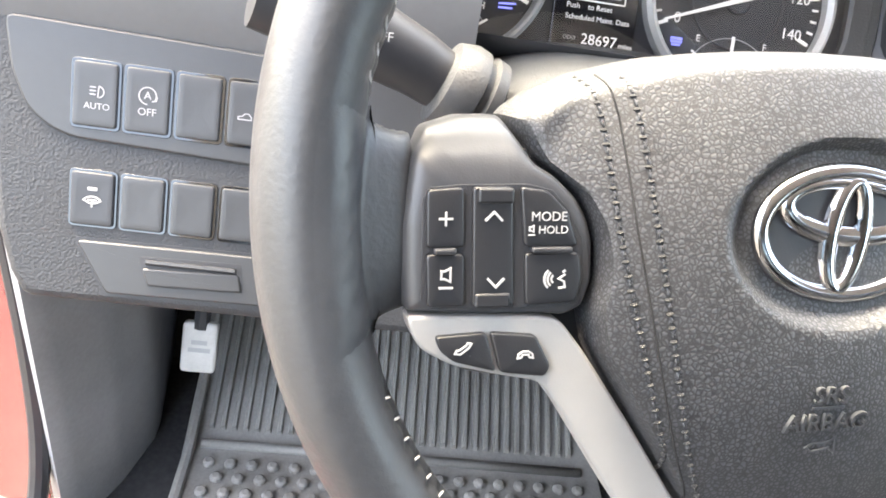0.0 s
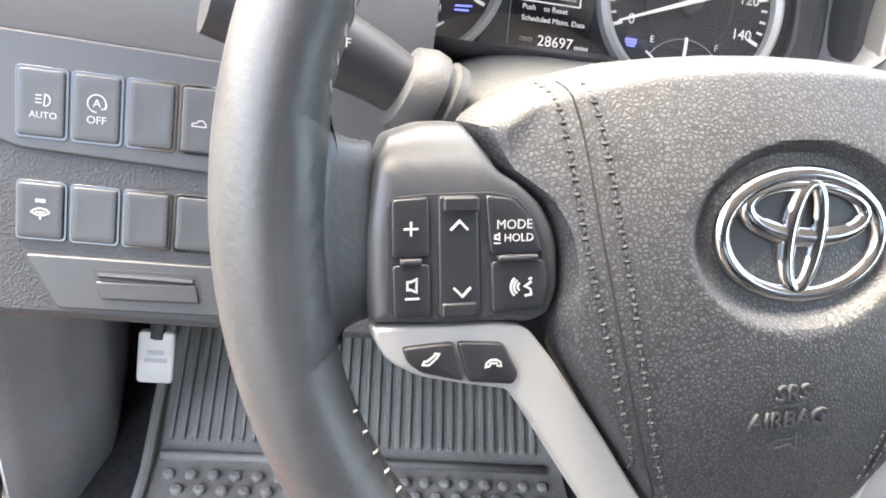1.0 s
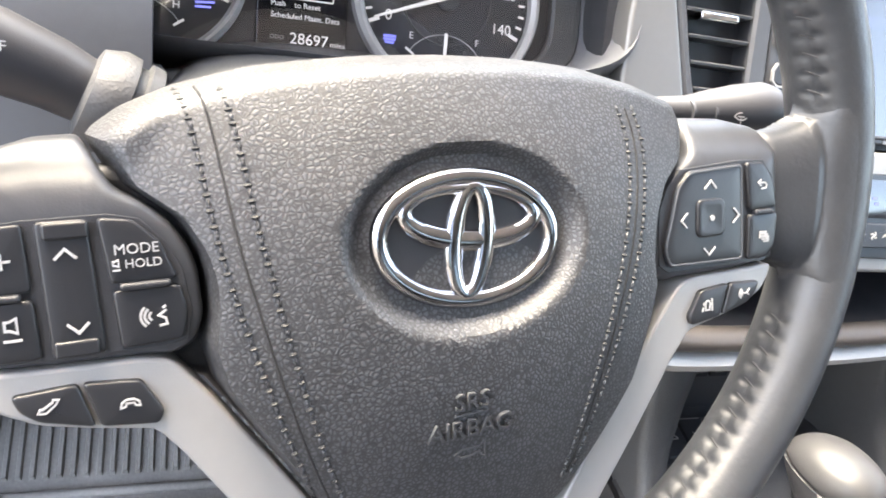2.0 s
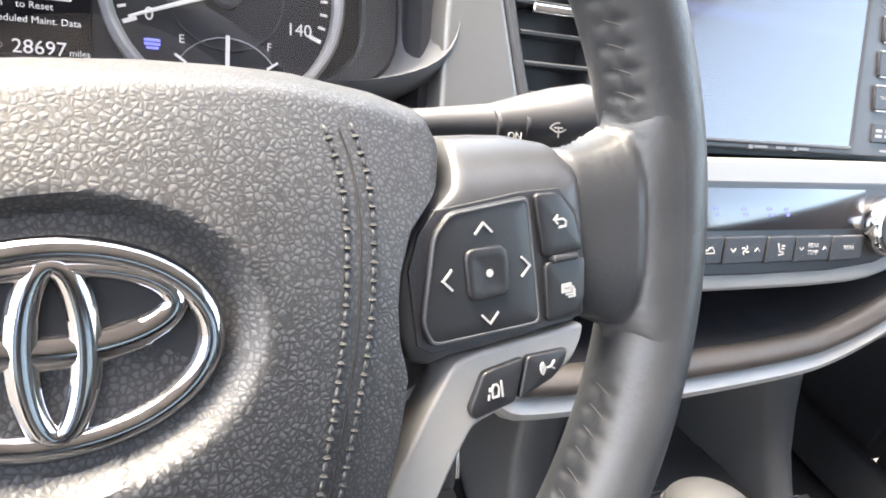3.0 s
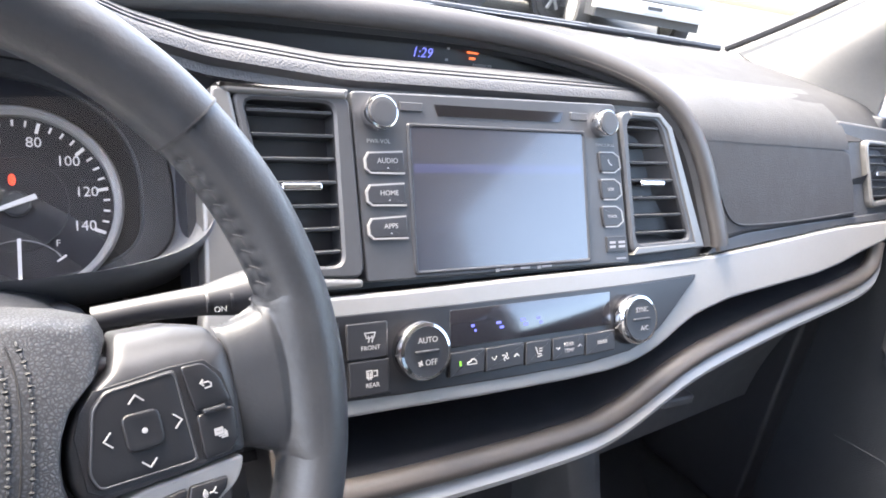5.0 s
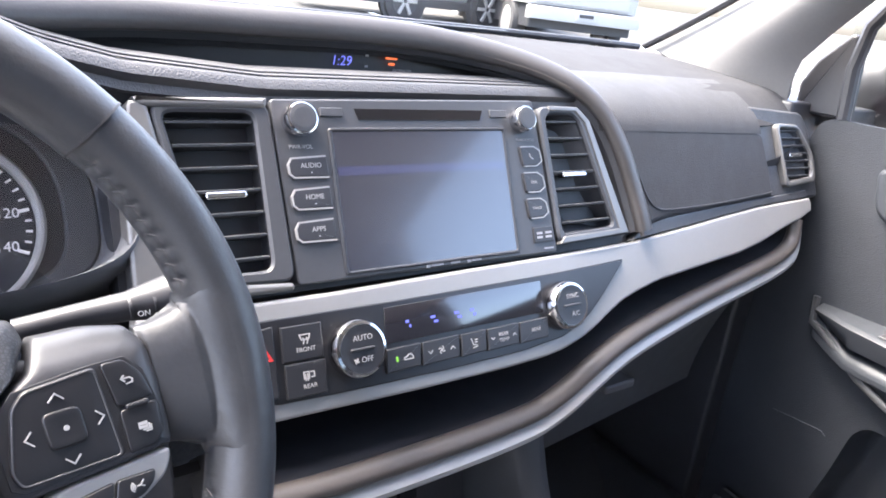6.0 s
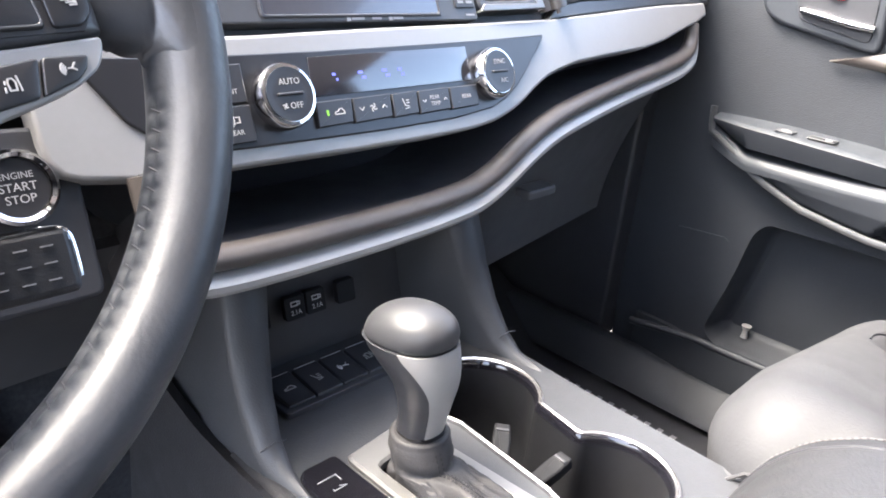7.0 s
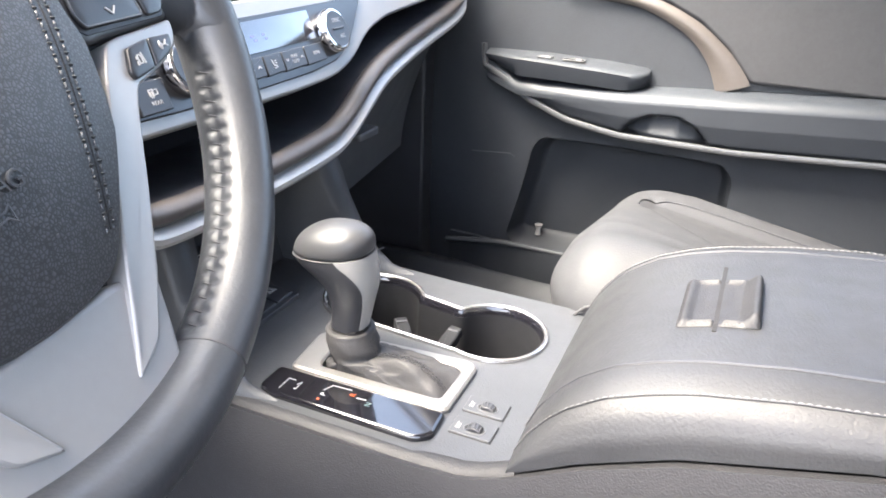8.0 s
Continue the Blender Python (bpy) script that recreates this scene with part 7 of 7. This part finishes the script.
# map pocket low in the door
door_part("pocket_wall", thick(sheet(30, 6, lambda u, v: (1.092 + 0.03 * abs(2 * u - 1) ** 6, 0.16 - 0.95 * u, 0.46 + (0.13 - 0.14 * max(0, 0.05 - 0.95 * u)) * v)), 0.008), DOOR_PLASTIC, "outer wall of the door pocket", angle=60)
door_part("pocket_rim", sweep([(1.092, 0.16, 0.574), (1.090, 0.05, 0.590), (1.090, -0.1, 0.590), (1.090, -0.4, 0.592), (1.092, -0.79, 0.592)], circle(0.006, 10), up=(0, 0, 1)), DOOR_PLASTIC, "rounded pocket rim")
door_part("pocket_clip", moved(loft(ovals([(0, 0, 0, 0.006, 0.006), (0, 0, 0.02, 0.004, 0.004), (0, 0, 0.036, 0.008, 0.008)], 16)), lambda c: (1.195 + c.x, 0.004 + c.y, 0.575 + c.z * 0.6)), SILVER, "small pale clip in the pocket")
door_part("pocket_floor", block(1.075, -0.79, 0.5, 1.16, 0.16, 0.52, 0.0), DARK)
door_part("crease", sweep([(1.1548, 0.14, 0.740), (1.1548, 0.062, 0.746), (1.1548, 0.054, 0.741)], circle(0.0008, 6), up=(1, 0, 0)), SMOOTH)
wf = door_part("window_frame", from_side(rounded([(0.25, 1.198), (0.252, 1.24), (0.235, 1.275), (0.195, 1.318), (0.186, 1.316), (0.176, 1.198)], 0.004), 1.2, 1.165, 0.005), DARK, "dark quarter trim at the mirror")
part("quarter_trim", moved(sweep([(1.163, 0.172, 1.2), (1.164, 0.179, 1.27), (1.165, 0.172, 1.33), (1.17, 0.1, 1.44), (1.18, -0.1, 1.58)], circle(0.010, 10), up=(1, 0, 0)), lambda c: DT @ c), BEZEL, wf, "dark grey window post")
door_glass = door_part("window_pane", thick(sheet(2, 6, lambda u, v: (1.19 - 0.1 * v * v, 0.2 - 1.15 * u, 1.2 + 0.42 * v)), 0.004), GLASS, "clear side window")
door_glass.visible_shadow = False
mirror = thing("door_mirror", pose(1.42, 0.22, 1.24), "dark door mirror outside the side window", "door mirror")
part("housing", loft(ovals([(0, 0, -0.07, 0.05, 0.02), (0, 0, -0.05, 0.10, 0.05), (0, 0, 0.0, 0.12, 0.06), (0, 0, 0.05, 0.11, 0.055), (0, 0, 0.075, 0.06, 0.03)])), BEZEL, mirror, "dark mirror housing", angle=60)
part("arm", block(-0.22, -0.02, -0.06, -0.08, 0.03, -0.03, 0.005), DARK, mirror)
part("mirror_glass", moved(prism(rect(-0.09, -0.05, 0.09, 0.05, 0.02), 0, 0.004), lambda c: (c.x, -0.058 - c.z, c.y)), CHROME, mirror, "mirror glass")

# ---- floor and driver footwell ----
solo("floor", sheet(30, 60, lambda u, v: (-0.47 + 1.68 * u, 0.86 - 3.2 * v, 0.45 + 1.1 * max(0, 0.86 - 3.2 * v - 0.50) + 0.10 * max(0, 1 - abs(u - 0.53) / 0.12))), CARPET, "dark carpeted car floor", "floor", kind="structure")
solo("bulkhead", block(-0.47, 0.62, 0.45, 1.21, 0.66, 1.22, 0.0), CARPET, "dark bulkhead behind the dash", "bulkhead", kind="structure")
PEDAL = shader("pedal_rubber", (0.46, 0.45, 0.43), 0.6, vary=0.15, vscale=40)
mat_t = thing("floor_mat", pose(-0.1, 0.3, 0.458), "ribbed rubber driver floor mat with raised dots", "floor mat")


def mat_z(y):
    return 0.459 + 0.55 * max(0, y - 0.33) + 0.5 * max(0, y - 0.5)


MT_INV = pose(-0.1, 0.3, 0.458).inverted()
part("mat_base", moved(thick(sheet(6, 30, lambda u, v: (-0.335 + 0.53 * u, 0.66 - 0.62 * v, mat_z(0.66 - 0.62 * v))), 0.004), lambda c: MT_INV @ c), RUBBER, mat_t)
part("mat_border", moved(sweep([(x, y, mat_z(y) + 0.004) for x, y in ((-0.332, 0.05), (-0.332, 0.3), (-0.332, 0.45), (-0.332, 0.64))], circle(0.007, 8)), lambda c: MT_INV @ c), RUBBER, mat_t)
for i in range(34):
    x = -0.312 + 0.0142 * i
    part("rib", moved(loft([[(x - 0.0035, y, mat_z(y)), (x - 0.002, y, mat_z(y) + 0.007), (x + 0.002, y, mat_z(y) + 0.007), (x + 0.0035, y, mat_z(y))] for y in (0.345, 0.42, 0.5, 0.58, 0.65)]), lambda c: MT_INV @ c), RUBBER, mat_t)
part("mat_cross_rib", moved(sweep([(-0.32, 0.325, 0.463), (0.17, 0.325, 0.463)], circle(0.006, 8)), lambda c: MT_INV @ c), RUBBER, mat_t)
dots = bmesh.new()
for r in range(11):
    for i in range(19):
        x, y = -0.305 + 0.026 * i + (0.013 if r % 2 else 0), 0.298 - 0.021 * r
        loft([[(x + k * math.cos(a), y + k * math.sin(a), 0.461 + h) for a in (2 * math.pi * j / 10 for j in range(10))] for k, h in ((0.0078, 0.0), (0.0068, 0.004), (0.004, 0.0058))], bm=dots)
tagged(part("raised_dots", moved(dots, lambda c: MT_INV @ c), RUBBER, mat_t), kind="stuff")

pedal = thing("parking_brake_pedal", pose(-0.322, 0.345, 0.61), "grey rubber parking brake pedal with pale print", "pedal")
PM = pose(0, 0, 0, 62, 0, 0)
part("pad", moved(prism(rect(-0.020, -0.030, 0.020, 0.030, 0.006), -0.004, 0.006, 0.003), lambda c: PM @ c), PEDAL, pedal, "pale grey pedal pad")
part("print", moved(ribbon([[(-0.009, 0.006), (0.009, 0.006)], [(-0.012, -0.003), (0.013, -0.003)]], 0.005, 0.0062), lambda c: PM @ c), INK, pedal)
part("arm", sweep([(0, 0.01, 0.02), (0.004, 0.05, 0.12), (0.01, 0.09, 0.26)], circle(0.009, 8)), DARK, pedal)
foot = thing("brake_pedal", pose(0.02, 0.40, 0.62), "black rubber brake pedal", "pedal")
part("pad", moved(prism(rect(-0.055, -0.03, 0.055, 0.03, 0.008), -0.004, 0.008, 0.003), lambda c: PM @ c), RUBBER, foot)
part("arm", sweep([(0, 0.01, 0.02), (0.0, 0.05, 0.15), (0.0, 0.09, 0.3)], circle(0.01, 8)), DARK, foot)


def kick(u, v):
    x = lerp_at(u, (0, 0.15, 0.45, 0.6, 1), (-0.424, -0.414, -0.385, -0.366, -0.405))
    y = lerp_at(u, (0, 0.15, 0.45, 0.6, 1), (0.20, 0.19, 0.255, 0.325, 0.62))
    return (x - 0.022 * v, y + 0.02 * v, 0.955 - 0.52 * v)


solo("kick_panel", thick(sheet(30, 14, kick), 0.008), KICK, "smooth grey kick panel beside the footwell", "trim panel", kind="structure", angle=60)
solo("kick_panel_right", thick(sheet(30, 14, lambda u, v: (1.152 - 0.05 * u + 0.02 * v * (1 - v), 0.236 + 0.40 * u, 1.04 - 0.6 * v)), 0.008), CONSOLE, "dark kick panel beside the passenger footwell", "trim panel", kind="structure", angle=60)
solo("under_panel", block(-0.34, 0.12, 0.925, -0.11, 0.6, 0.945, 0.004), DARK, "dark panel under the driver dash", "trim panel")
solo("hood_release", moved(block(-0.03, -0.03, 0, 0.03, 0.03, 0.03, 0.004), lambda c: (-0.27 + c.x, 0.17 + c.y, 0.905 + c.z)), DARK, "dark bonnet release under the dash", "lever")
pmat = thing("passenger_mat", pose(1.0, 0.1, 0.458), "dark ribbed passenger floor mat with pale lettering bars", "floor mat")
part("mat_base", moved(thick(sheet(6, 20, lambda u, v: (-0.38 + 0.48 * u, 0.42 - 0.75 * v, 0.55 * max(0, 0.42 - 0.75 * v - 0.2))), 0.005), lambda c: c), DARK, pmat)
for i in range(8):
    part("rib", sweep([(-0.02 - 0.012 * i, 0.24, 0.006), (-0.02 - 0.012 * i, -0.2, 0.006)], circle(0.003, 6)), DARK, pmat)
for i in range(10):
    part("lettering_bar", ribbon([[(-0.028, 0.105 - 0.0225 * i), (-0.002, 0.105 - 0.0225 * i)]], 0.009, 0.011), INK_DIM, pmat, "pale bar in place of a letter")
solo("door_sill_right", thick(sheet(4, 30, lambda u, v: (1.04 + 0.1 * u, 0.5 - 1.4 * v, 0.475 + 0.06 * math.sin(u * math.pi))), 0.006), DOOR_PLASTIC, "dark scuffed door sill", "sill", kind="structure", angle=60)

# driver door opening: rubber seal and red body sill
seal = [(-0.428, 0.20, 0.955), (-0.432, 0.205, 0.8), (-0.436, 0.205, 0.7), (-0.444, 0.205, 0.6), (-0.456, 0.19, 0.5), (-0.46, 0.1, 0.455), (-0.465, -0.3, 0.45), (-0.465, -0.75, 0.45)]
solo("door_seal", sweep(smooth_path(seal, 60, 2), circle(0.010, 10), up=(1, 0, 0)), DARK, "black rubber door seal", "door seal", kind="structure")
solo("door_jamb", thick(sheet(12, 20, lambda u, v: (-0.433 - 0.018 * v - 0.22 * u, 0.222 + 0.02 * math.sin(math.pi * u) + 0.03 * u, 1.25 - 0.80 * v)), 0.01), RED, "red painted door jamb", "door jamb", kind="structure", angle=60)
solo("door_sill_left", thick(sheet(8, 30, lambda u, v: (-0.46 - 0.12 * u, 0.5 - 1.3 * v, 0.45 - 0.14 * u * u)), 0.02), RED, "red painted door sill", "sill", kind="structure", angle=60)

# ---- body shell: roof, posts, windscreen ----
solo("ceiling", thick(sheet(20, 30, lambda u, v: (-0.40 + 1.56 * u, -0.10 - 2.25 * v, 1.71 + 0.03 * math.sin(math.pi * u) - 0.06 * v * v)), 0.03), LINER, "pale cloth headliner", "ceiling", kind="structure", angle=60)


def post(sx):
    def f(u, v):
        # u up the post, v across from the windscreen edge to the door edge
        y0, z0 = 0.51 - 0.93 * u + 0.30 * u * u, 1.2526 + 0.46 * u
        y1, z1 = lerp_at(u, (0, 0.055, 0.13, 0.22, 0.5, 1), (0.245, 0.243, 0.230, 0.190, 0.05, -0.185)), 1.212 + 0.47 * u
        x = 1.135 - 0.12 * u - 0.045 * math.sin(math.pi * min(1, v * 0.9)) + 0.01 * v
        xx = x if sx > 0 else 0.72 - x
        return (xx, y0 + (y1 - y0) * v, z0 + (z1 - z0) * v)
    return f


solo("windscreen_post_1", thick(sheet(24, 12, post(1)), 0.03), PILLAR, "pale grey windscreen post trim", "pillar", kind="structure", angle=60)
solo("windscreen_post_2", thick(sheet(24, 12, post(-1)), 0.03), PILLAR, "pale grey windscreen post trim", "pillar", kind="structure", angle=60)
ws = solo("windscreen", thick(sheet(16, 12, lambda u, v: (-0.43 + 1.60 * u + (0.5 - u) * 0.16 * v, 0.66 - 0.93 * v + 0.23 * v * v - 0.5 * (1 - v * 0.6) * max(0, abs(u - 0.55) - 0.22) ** 1.5 * 1.4, 1.248 + 0.46 * v)), 0.005), GLASS, "clear windscreen", "windscreen", kind="structure")
ws.visible_shadow = False
solo("windscreen_edge", sweep([(-0.43 + 1.6 * i / 30, 0.652 - 0.5 * max(0, abs(i / 30 - 0.55) - 0.22) ** 1.5 * 1.4, 1.2505) for i in range(31)], circle(0.006, 8)), DARK, "black windscreen base seal", "trim", kind="structure")
for k, sx in ((1, 1), (2, -1)):
    solo("windscreen_side_seal_%d" % k, sweep([Vector(post(sx)(i / 30, 0.0)) + Vector((-0.012 * sx, 0.012, 0.004)) for i in range(31)], circle(0.007, 8), up=(1, 0, 0)), DARK, "black seal along the windscreen post", "trim", kind="structure")
solo("cowl_side_1", block(1.115, 0.225, 0.5, 1.25, 0.66, 1.214, 0.004), DARK, "dark cowl side beside the dash", "trim panel", kind="structure")
solo("cowl_side_2", block(-0.5, 0.3, 0.5, -0.4, 0.66, 1.2, 0.004), DARK, "dark cowl side beside the dash", "trim panel", kind="structure")
for k, y in ((1, -1.05), (2, -0.95)):
    x = 1.17 if k == 1 else -0.45
    solo("door_post_%d" % k, block(x - 0.04, y - 0.12, 0.4, x + 0.04, y + 0.05, 1.72, 0.01), PILLAR, "pale grey door post", "pillar", kind="structure")
    solo("rear_side_%d" % k, block(x - 0.03, -2.3, 0.4, x + 0.03, -1.1, 1.2, 0.01), PLASTIC, "dark rear side panel", "wall", kind="structure")
PRIVACY = glass("privacy_glass", (0.34, 0.36, 0.37))
for k, x in ((1, 1.17), (2, -0.45)):
    solo("window_%d" % k, block(x - 0.003, -2.3, 1.2, x + 0.003, -1.14, 1.68, 0.0), PRIVACY, "dark tinted rear side window", "window", kind="structure")
solo("window_3", block(-0.45, -2.34, 1.25, 1.17, -2.334, 1.68, 0.0), PRIVACY, "dark tinted rear window", "window", kind="structure")
solo("rear_wall", block(-0.48, -2.36, 0.4, 1.2, -2.3, 1.25, 0.01), PLASTIC, "dark rear panel", "wall", kind="structure")
solo("bonnet", thick(sheet(16, 14, lambda u, v: (-0.5 + 1.74 * u, 0.72 + 0.95 * v, 1.17 + 0.03 * math.sin(math.pi * u) - 0.12 * v * v)), 0.01), RED, "red bonnet ahead of the windscreen", "bonnet", kind="structure", angle=60)
dseat = thing("driver_seat", pose(-0.03, -0.62, 0.45), "black leather driver seat", "car seat")
part("cushion", block(-0.25, -0.42, 0.05, 0.25, -0.02, 0.36, 0.05), SEAT, dseat)
part("backrest", moved(block(-0.25, -0.12, 0.0, 0.25, 0.0, 0.75, 0.05), lambda c: (c.x, c.y - 0.42 - 0.25 * c.z, c.z + 0.3)), SEAT, dseat)

# ---- outside ----
ASPHALT = shader("asphalt", (0.06, 0.058, 0.055), 0.95, grain="carpet", bump=0.5, vary=0.25, vscale=0.8, spec=0.1)
WHITE = shader("white_paint", (0.3, 0.3, 0.295), 0.3, coat=0.5, vary=0.03)
TYRE = shader("tyre", (0.03, 0.03, 0.032), 0.8, vary=0.1)
TAIL = shader("tail_lamp", (0.45, 0.02, 0.02), 0.2, coat=0.5)
TINT = shader("tinted_glass", (0.03, 0.035, 0.04), 0.08, coat=0.3)


def ground_z(y):
    return 0.072 * min(max(0, y - 1.5), 14.0) + 0.02 * max(0, min(60, y - 15.5))


gy = [-200, -50, -10, -2, 0, 1.5, 3, 5, 7, 9, 11, 13, 15.5, 20, 40, 75.5, 200, 600]
gb = bmesh.new()
loft([[(x, y, ground_z(y)) for x in (-600, -60, -20, -5, 0, 5, 20, 60, 600)] for y in gy], closed=False, bm=gb)
solo("ground", gb, ASPHALT, "pale sunlit asphalt of a car park", "ground", kind="structure", angle=60)
for i in range(5):
    solo("bay_line", moved(prism(rect(4.0 + 2.9 * i, 6.6, 4.12 + 2.9 * i, 11.6), 0.0, 0.006), lambda c: (c.x, c.y, c.z + ground_z(c.y) + 0.004)), WHITE, "white painted parking line", "road marking", group="parking lines")


def road_wheel(parent, x, y, r, w=0.24):
    t = part("wheel", lathe([(r * 0.62, -w / 2), (r * 0.95, -w / 2), (r, -w * 0.35), (r, w * 0.35), (r * 0.95, w / 2), (r * 0.62, w / 2)], 32), TYRE, parent, "black tyre", m=Matrix.Translation((x, y, r)) @ Euler((radians(90), 0, 0)).to_matrix().to_4x4())
    for sgn in (1, -1):
        part("rim", moved(lathe([(r * 0.66, w * 0.48), (r * 0.66, w * 0.53), (r * 0.60, w * 0.54), (r * 0.57, w * 0.505), (r * 0.12, w * 0.505)], 32), lambda c: (c.x, c.y, sgn * c.z)), BEZEL, t, "alloy rim")
    for k in range(6):
        a = 2 * math.pi * k / 6
        for sgn in (1, -1):
            part("spoke", moved(block(r * 0.1, -0.028, 0, r * 0.6, 0.028, 0.03, 0.005), lambda c: (c.x * math.cos(a) - c.y * math.sin(a), c.x * math.sin(a) + c.y * math.cos(a), sgn * (w * 0.505 + c.z))), SILVER, t)


def car_side(profile, half):
    """A car body: its side profile in (length, height), drawn across its width and drawn in at the edges."""
    poly = [(p[0], p[1]) for p in resample([(*q, 0) for q in rounded(profile, 0.12, 4)], 120, closed=True)]
    return moved(loft([[(x, y, -half) for x, y in inset(poly, 0.06)], [(x, y, -half + 0.06) for x, y in poly], [(x, y, half - 0.06) for x, y in poly], [(x, y, half) for x, y in inset(poly, 0.06)]]), lambda c: (c.x, c.z, c.y))


suv = thing("parked_suv", pose(7.87, 11.5, ground_z(11.5) - 0.09, 0, 0, 4), "white parked sport utility car seen from the side", "car")
part("body", car_side([(-2.35, 0.45), (-2.35, 1.0), (-2.2, 1.1), (-1.6, 1.7), (0.6, 1.72), (1.3, 1.12), (2.3, 0.98), (2.4, 0.45)], 0.92), WHITE, suv, "white painted body")
for x in (-1.02, 0.82):
    road_wheel(suv, x * 1.0, -0.86, 0.40)
    part("wheel_arch", moved(lathe([(0.47, 0), (0.47, 0.05), (0.3, 0.06)], 28), lambda c: (x + c.x, -0.935 - c.z * 0.2, 0.42 + c.y)), DARK, suv)
part("sill", block(-2.2, -0.95, 0.33, 2.2, -0.9, 0.48, 0.02), DARK, suv)
for x0, x1 in ((-1.6, -0.6), (-0.55, 0.9)):
    part("window", moved(block(x0, 0, 1.12, x1, 0.02, 1.58, 0.01), lambda c: (c.x, c.y - 0.93, c.z)), TINT, suv)
part("door_handle", block(-0.4, -0.96, 0.98, -0.2, -0.92, 1.02, 0.01), WHITE, suv)
truck = thing("parked_pickup", pose(9.54, 9.66, ground_z(9.66) - 0.05, 0, 0, -22), "white parked pickup truck seen from behind", "pickup truck")
part("bed", block(-0.98, -1.2, 0.72, 0.98, 1.4, 1.42, 0.05), WHITE, truck, "white painted load bed")
part("cab", moved(block(-0.95, 1.4, 0.7, 0.95, 3.4, 1.95, 0.14), lambda c: (c.x * (1 - 0.12 * max(0, c.z - 1.3)), c.y, c.z)), WHITE, truck, "white cab")
part("bonnet", block(-0.95, 3.3, 0.7, 0.95, 4.5, 1.35, 0.12), WHITE, truck, "white bonnet")
part("rear_window", block(-0.7, 1.37, 1.5, 0.7, 1.41, 1.85, 0.02), TINT, truck)
part("tailgate", block(-0.80, -1.235, 0.76, 0.80, -1.19, 1.38, 0.015), WHITE, truck, "white tailgate")
part("bumper", block(-0.98, -1.38, 0.50, 0.98, -1.2, 0.70, 0.04), SILVER, truck, "bright bumper")
part("under_bumper", block(-0.9, -1.2, 0.36, 0.9, 4.3, 0.72, 0.02), DARK, truck)
part("plate", block(-0.17, -1.4, 0.54, 0.17, -1.375, 0.68, 0.004), INK, truck, "pale number plate")
part("plate_bar", block(-0.12, -1.408, 0.59, 0.12, -1.399, 0.64, 0.0), DARK, truck)
for sx in (-1, 1):
    part("tail_light", block(min(0.83 * sx, 0.975 * sx), -1.24, 0.98, max(0.83 * sx, 0.975 * sx), -1.18, 1.36, 0.02), TAIL, truck, "red tail light")
    for y in (-0.35, 3.2):
        wl = part("wheel", lathe([(0.24, -0.12), (0.37, -0.12), (0.39, -0.08), (0.39, 0.08), (0.37, 0.12), (0.24, 0.12)], 32), TYRE, truck, "black tyre", m=Matrix.Translation((0.87 * sx, y, 0.39)) @ Euler((0, radians(90), 0)).to_matrix().to_4x4())
        for sgn in (1, -1):
            part("rim", moved(lathe([(0.25, 0.115), (0.25, 0.128), (0.22, 0.13), (0.20, 0.122), (0.05, 0.124)], 28), lambda c: (c.x, c.y, sgn * c.z)), SILVER, wl)
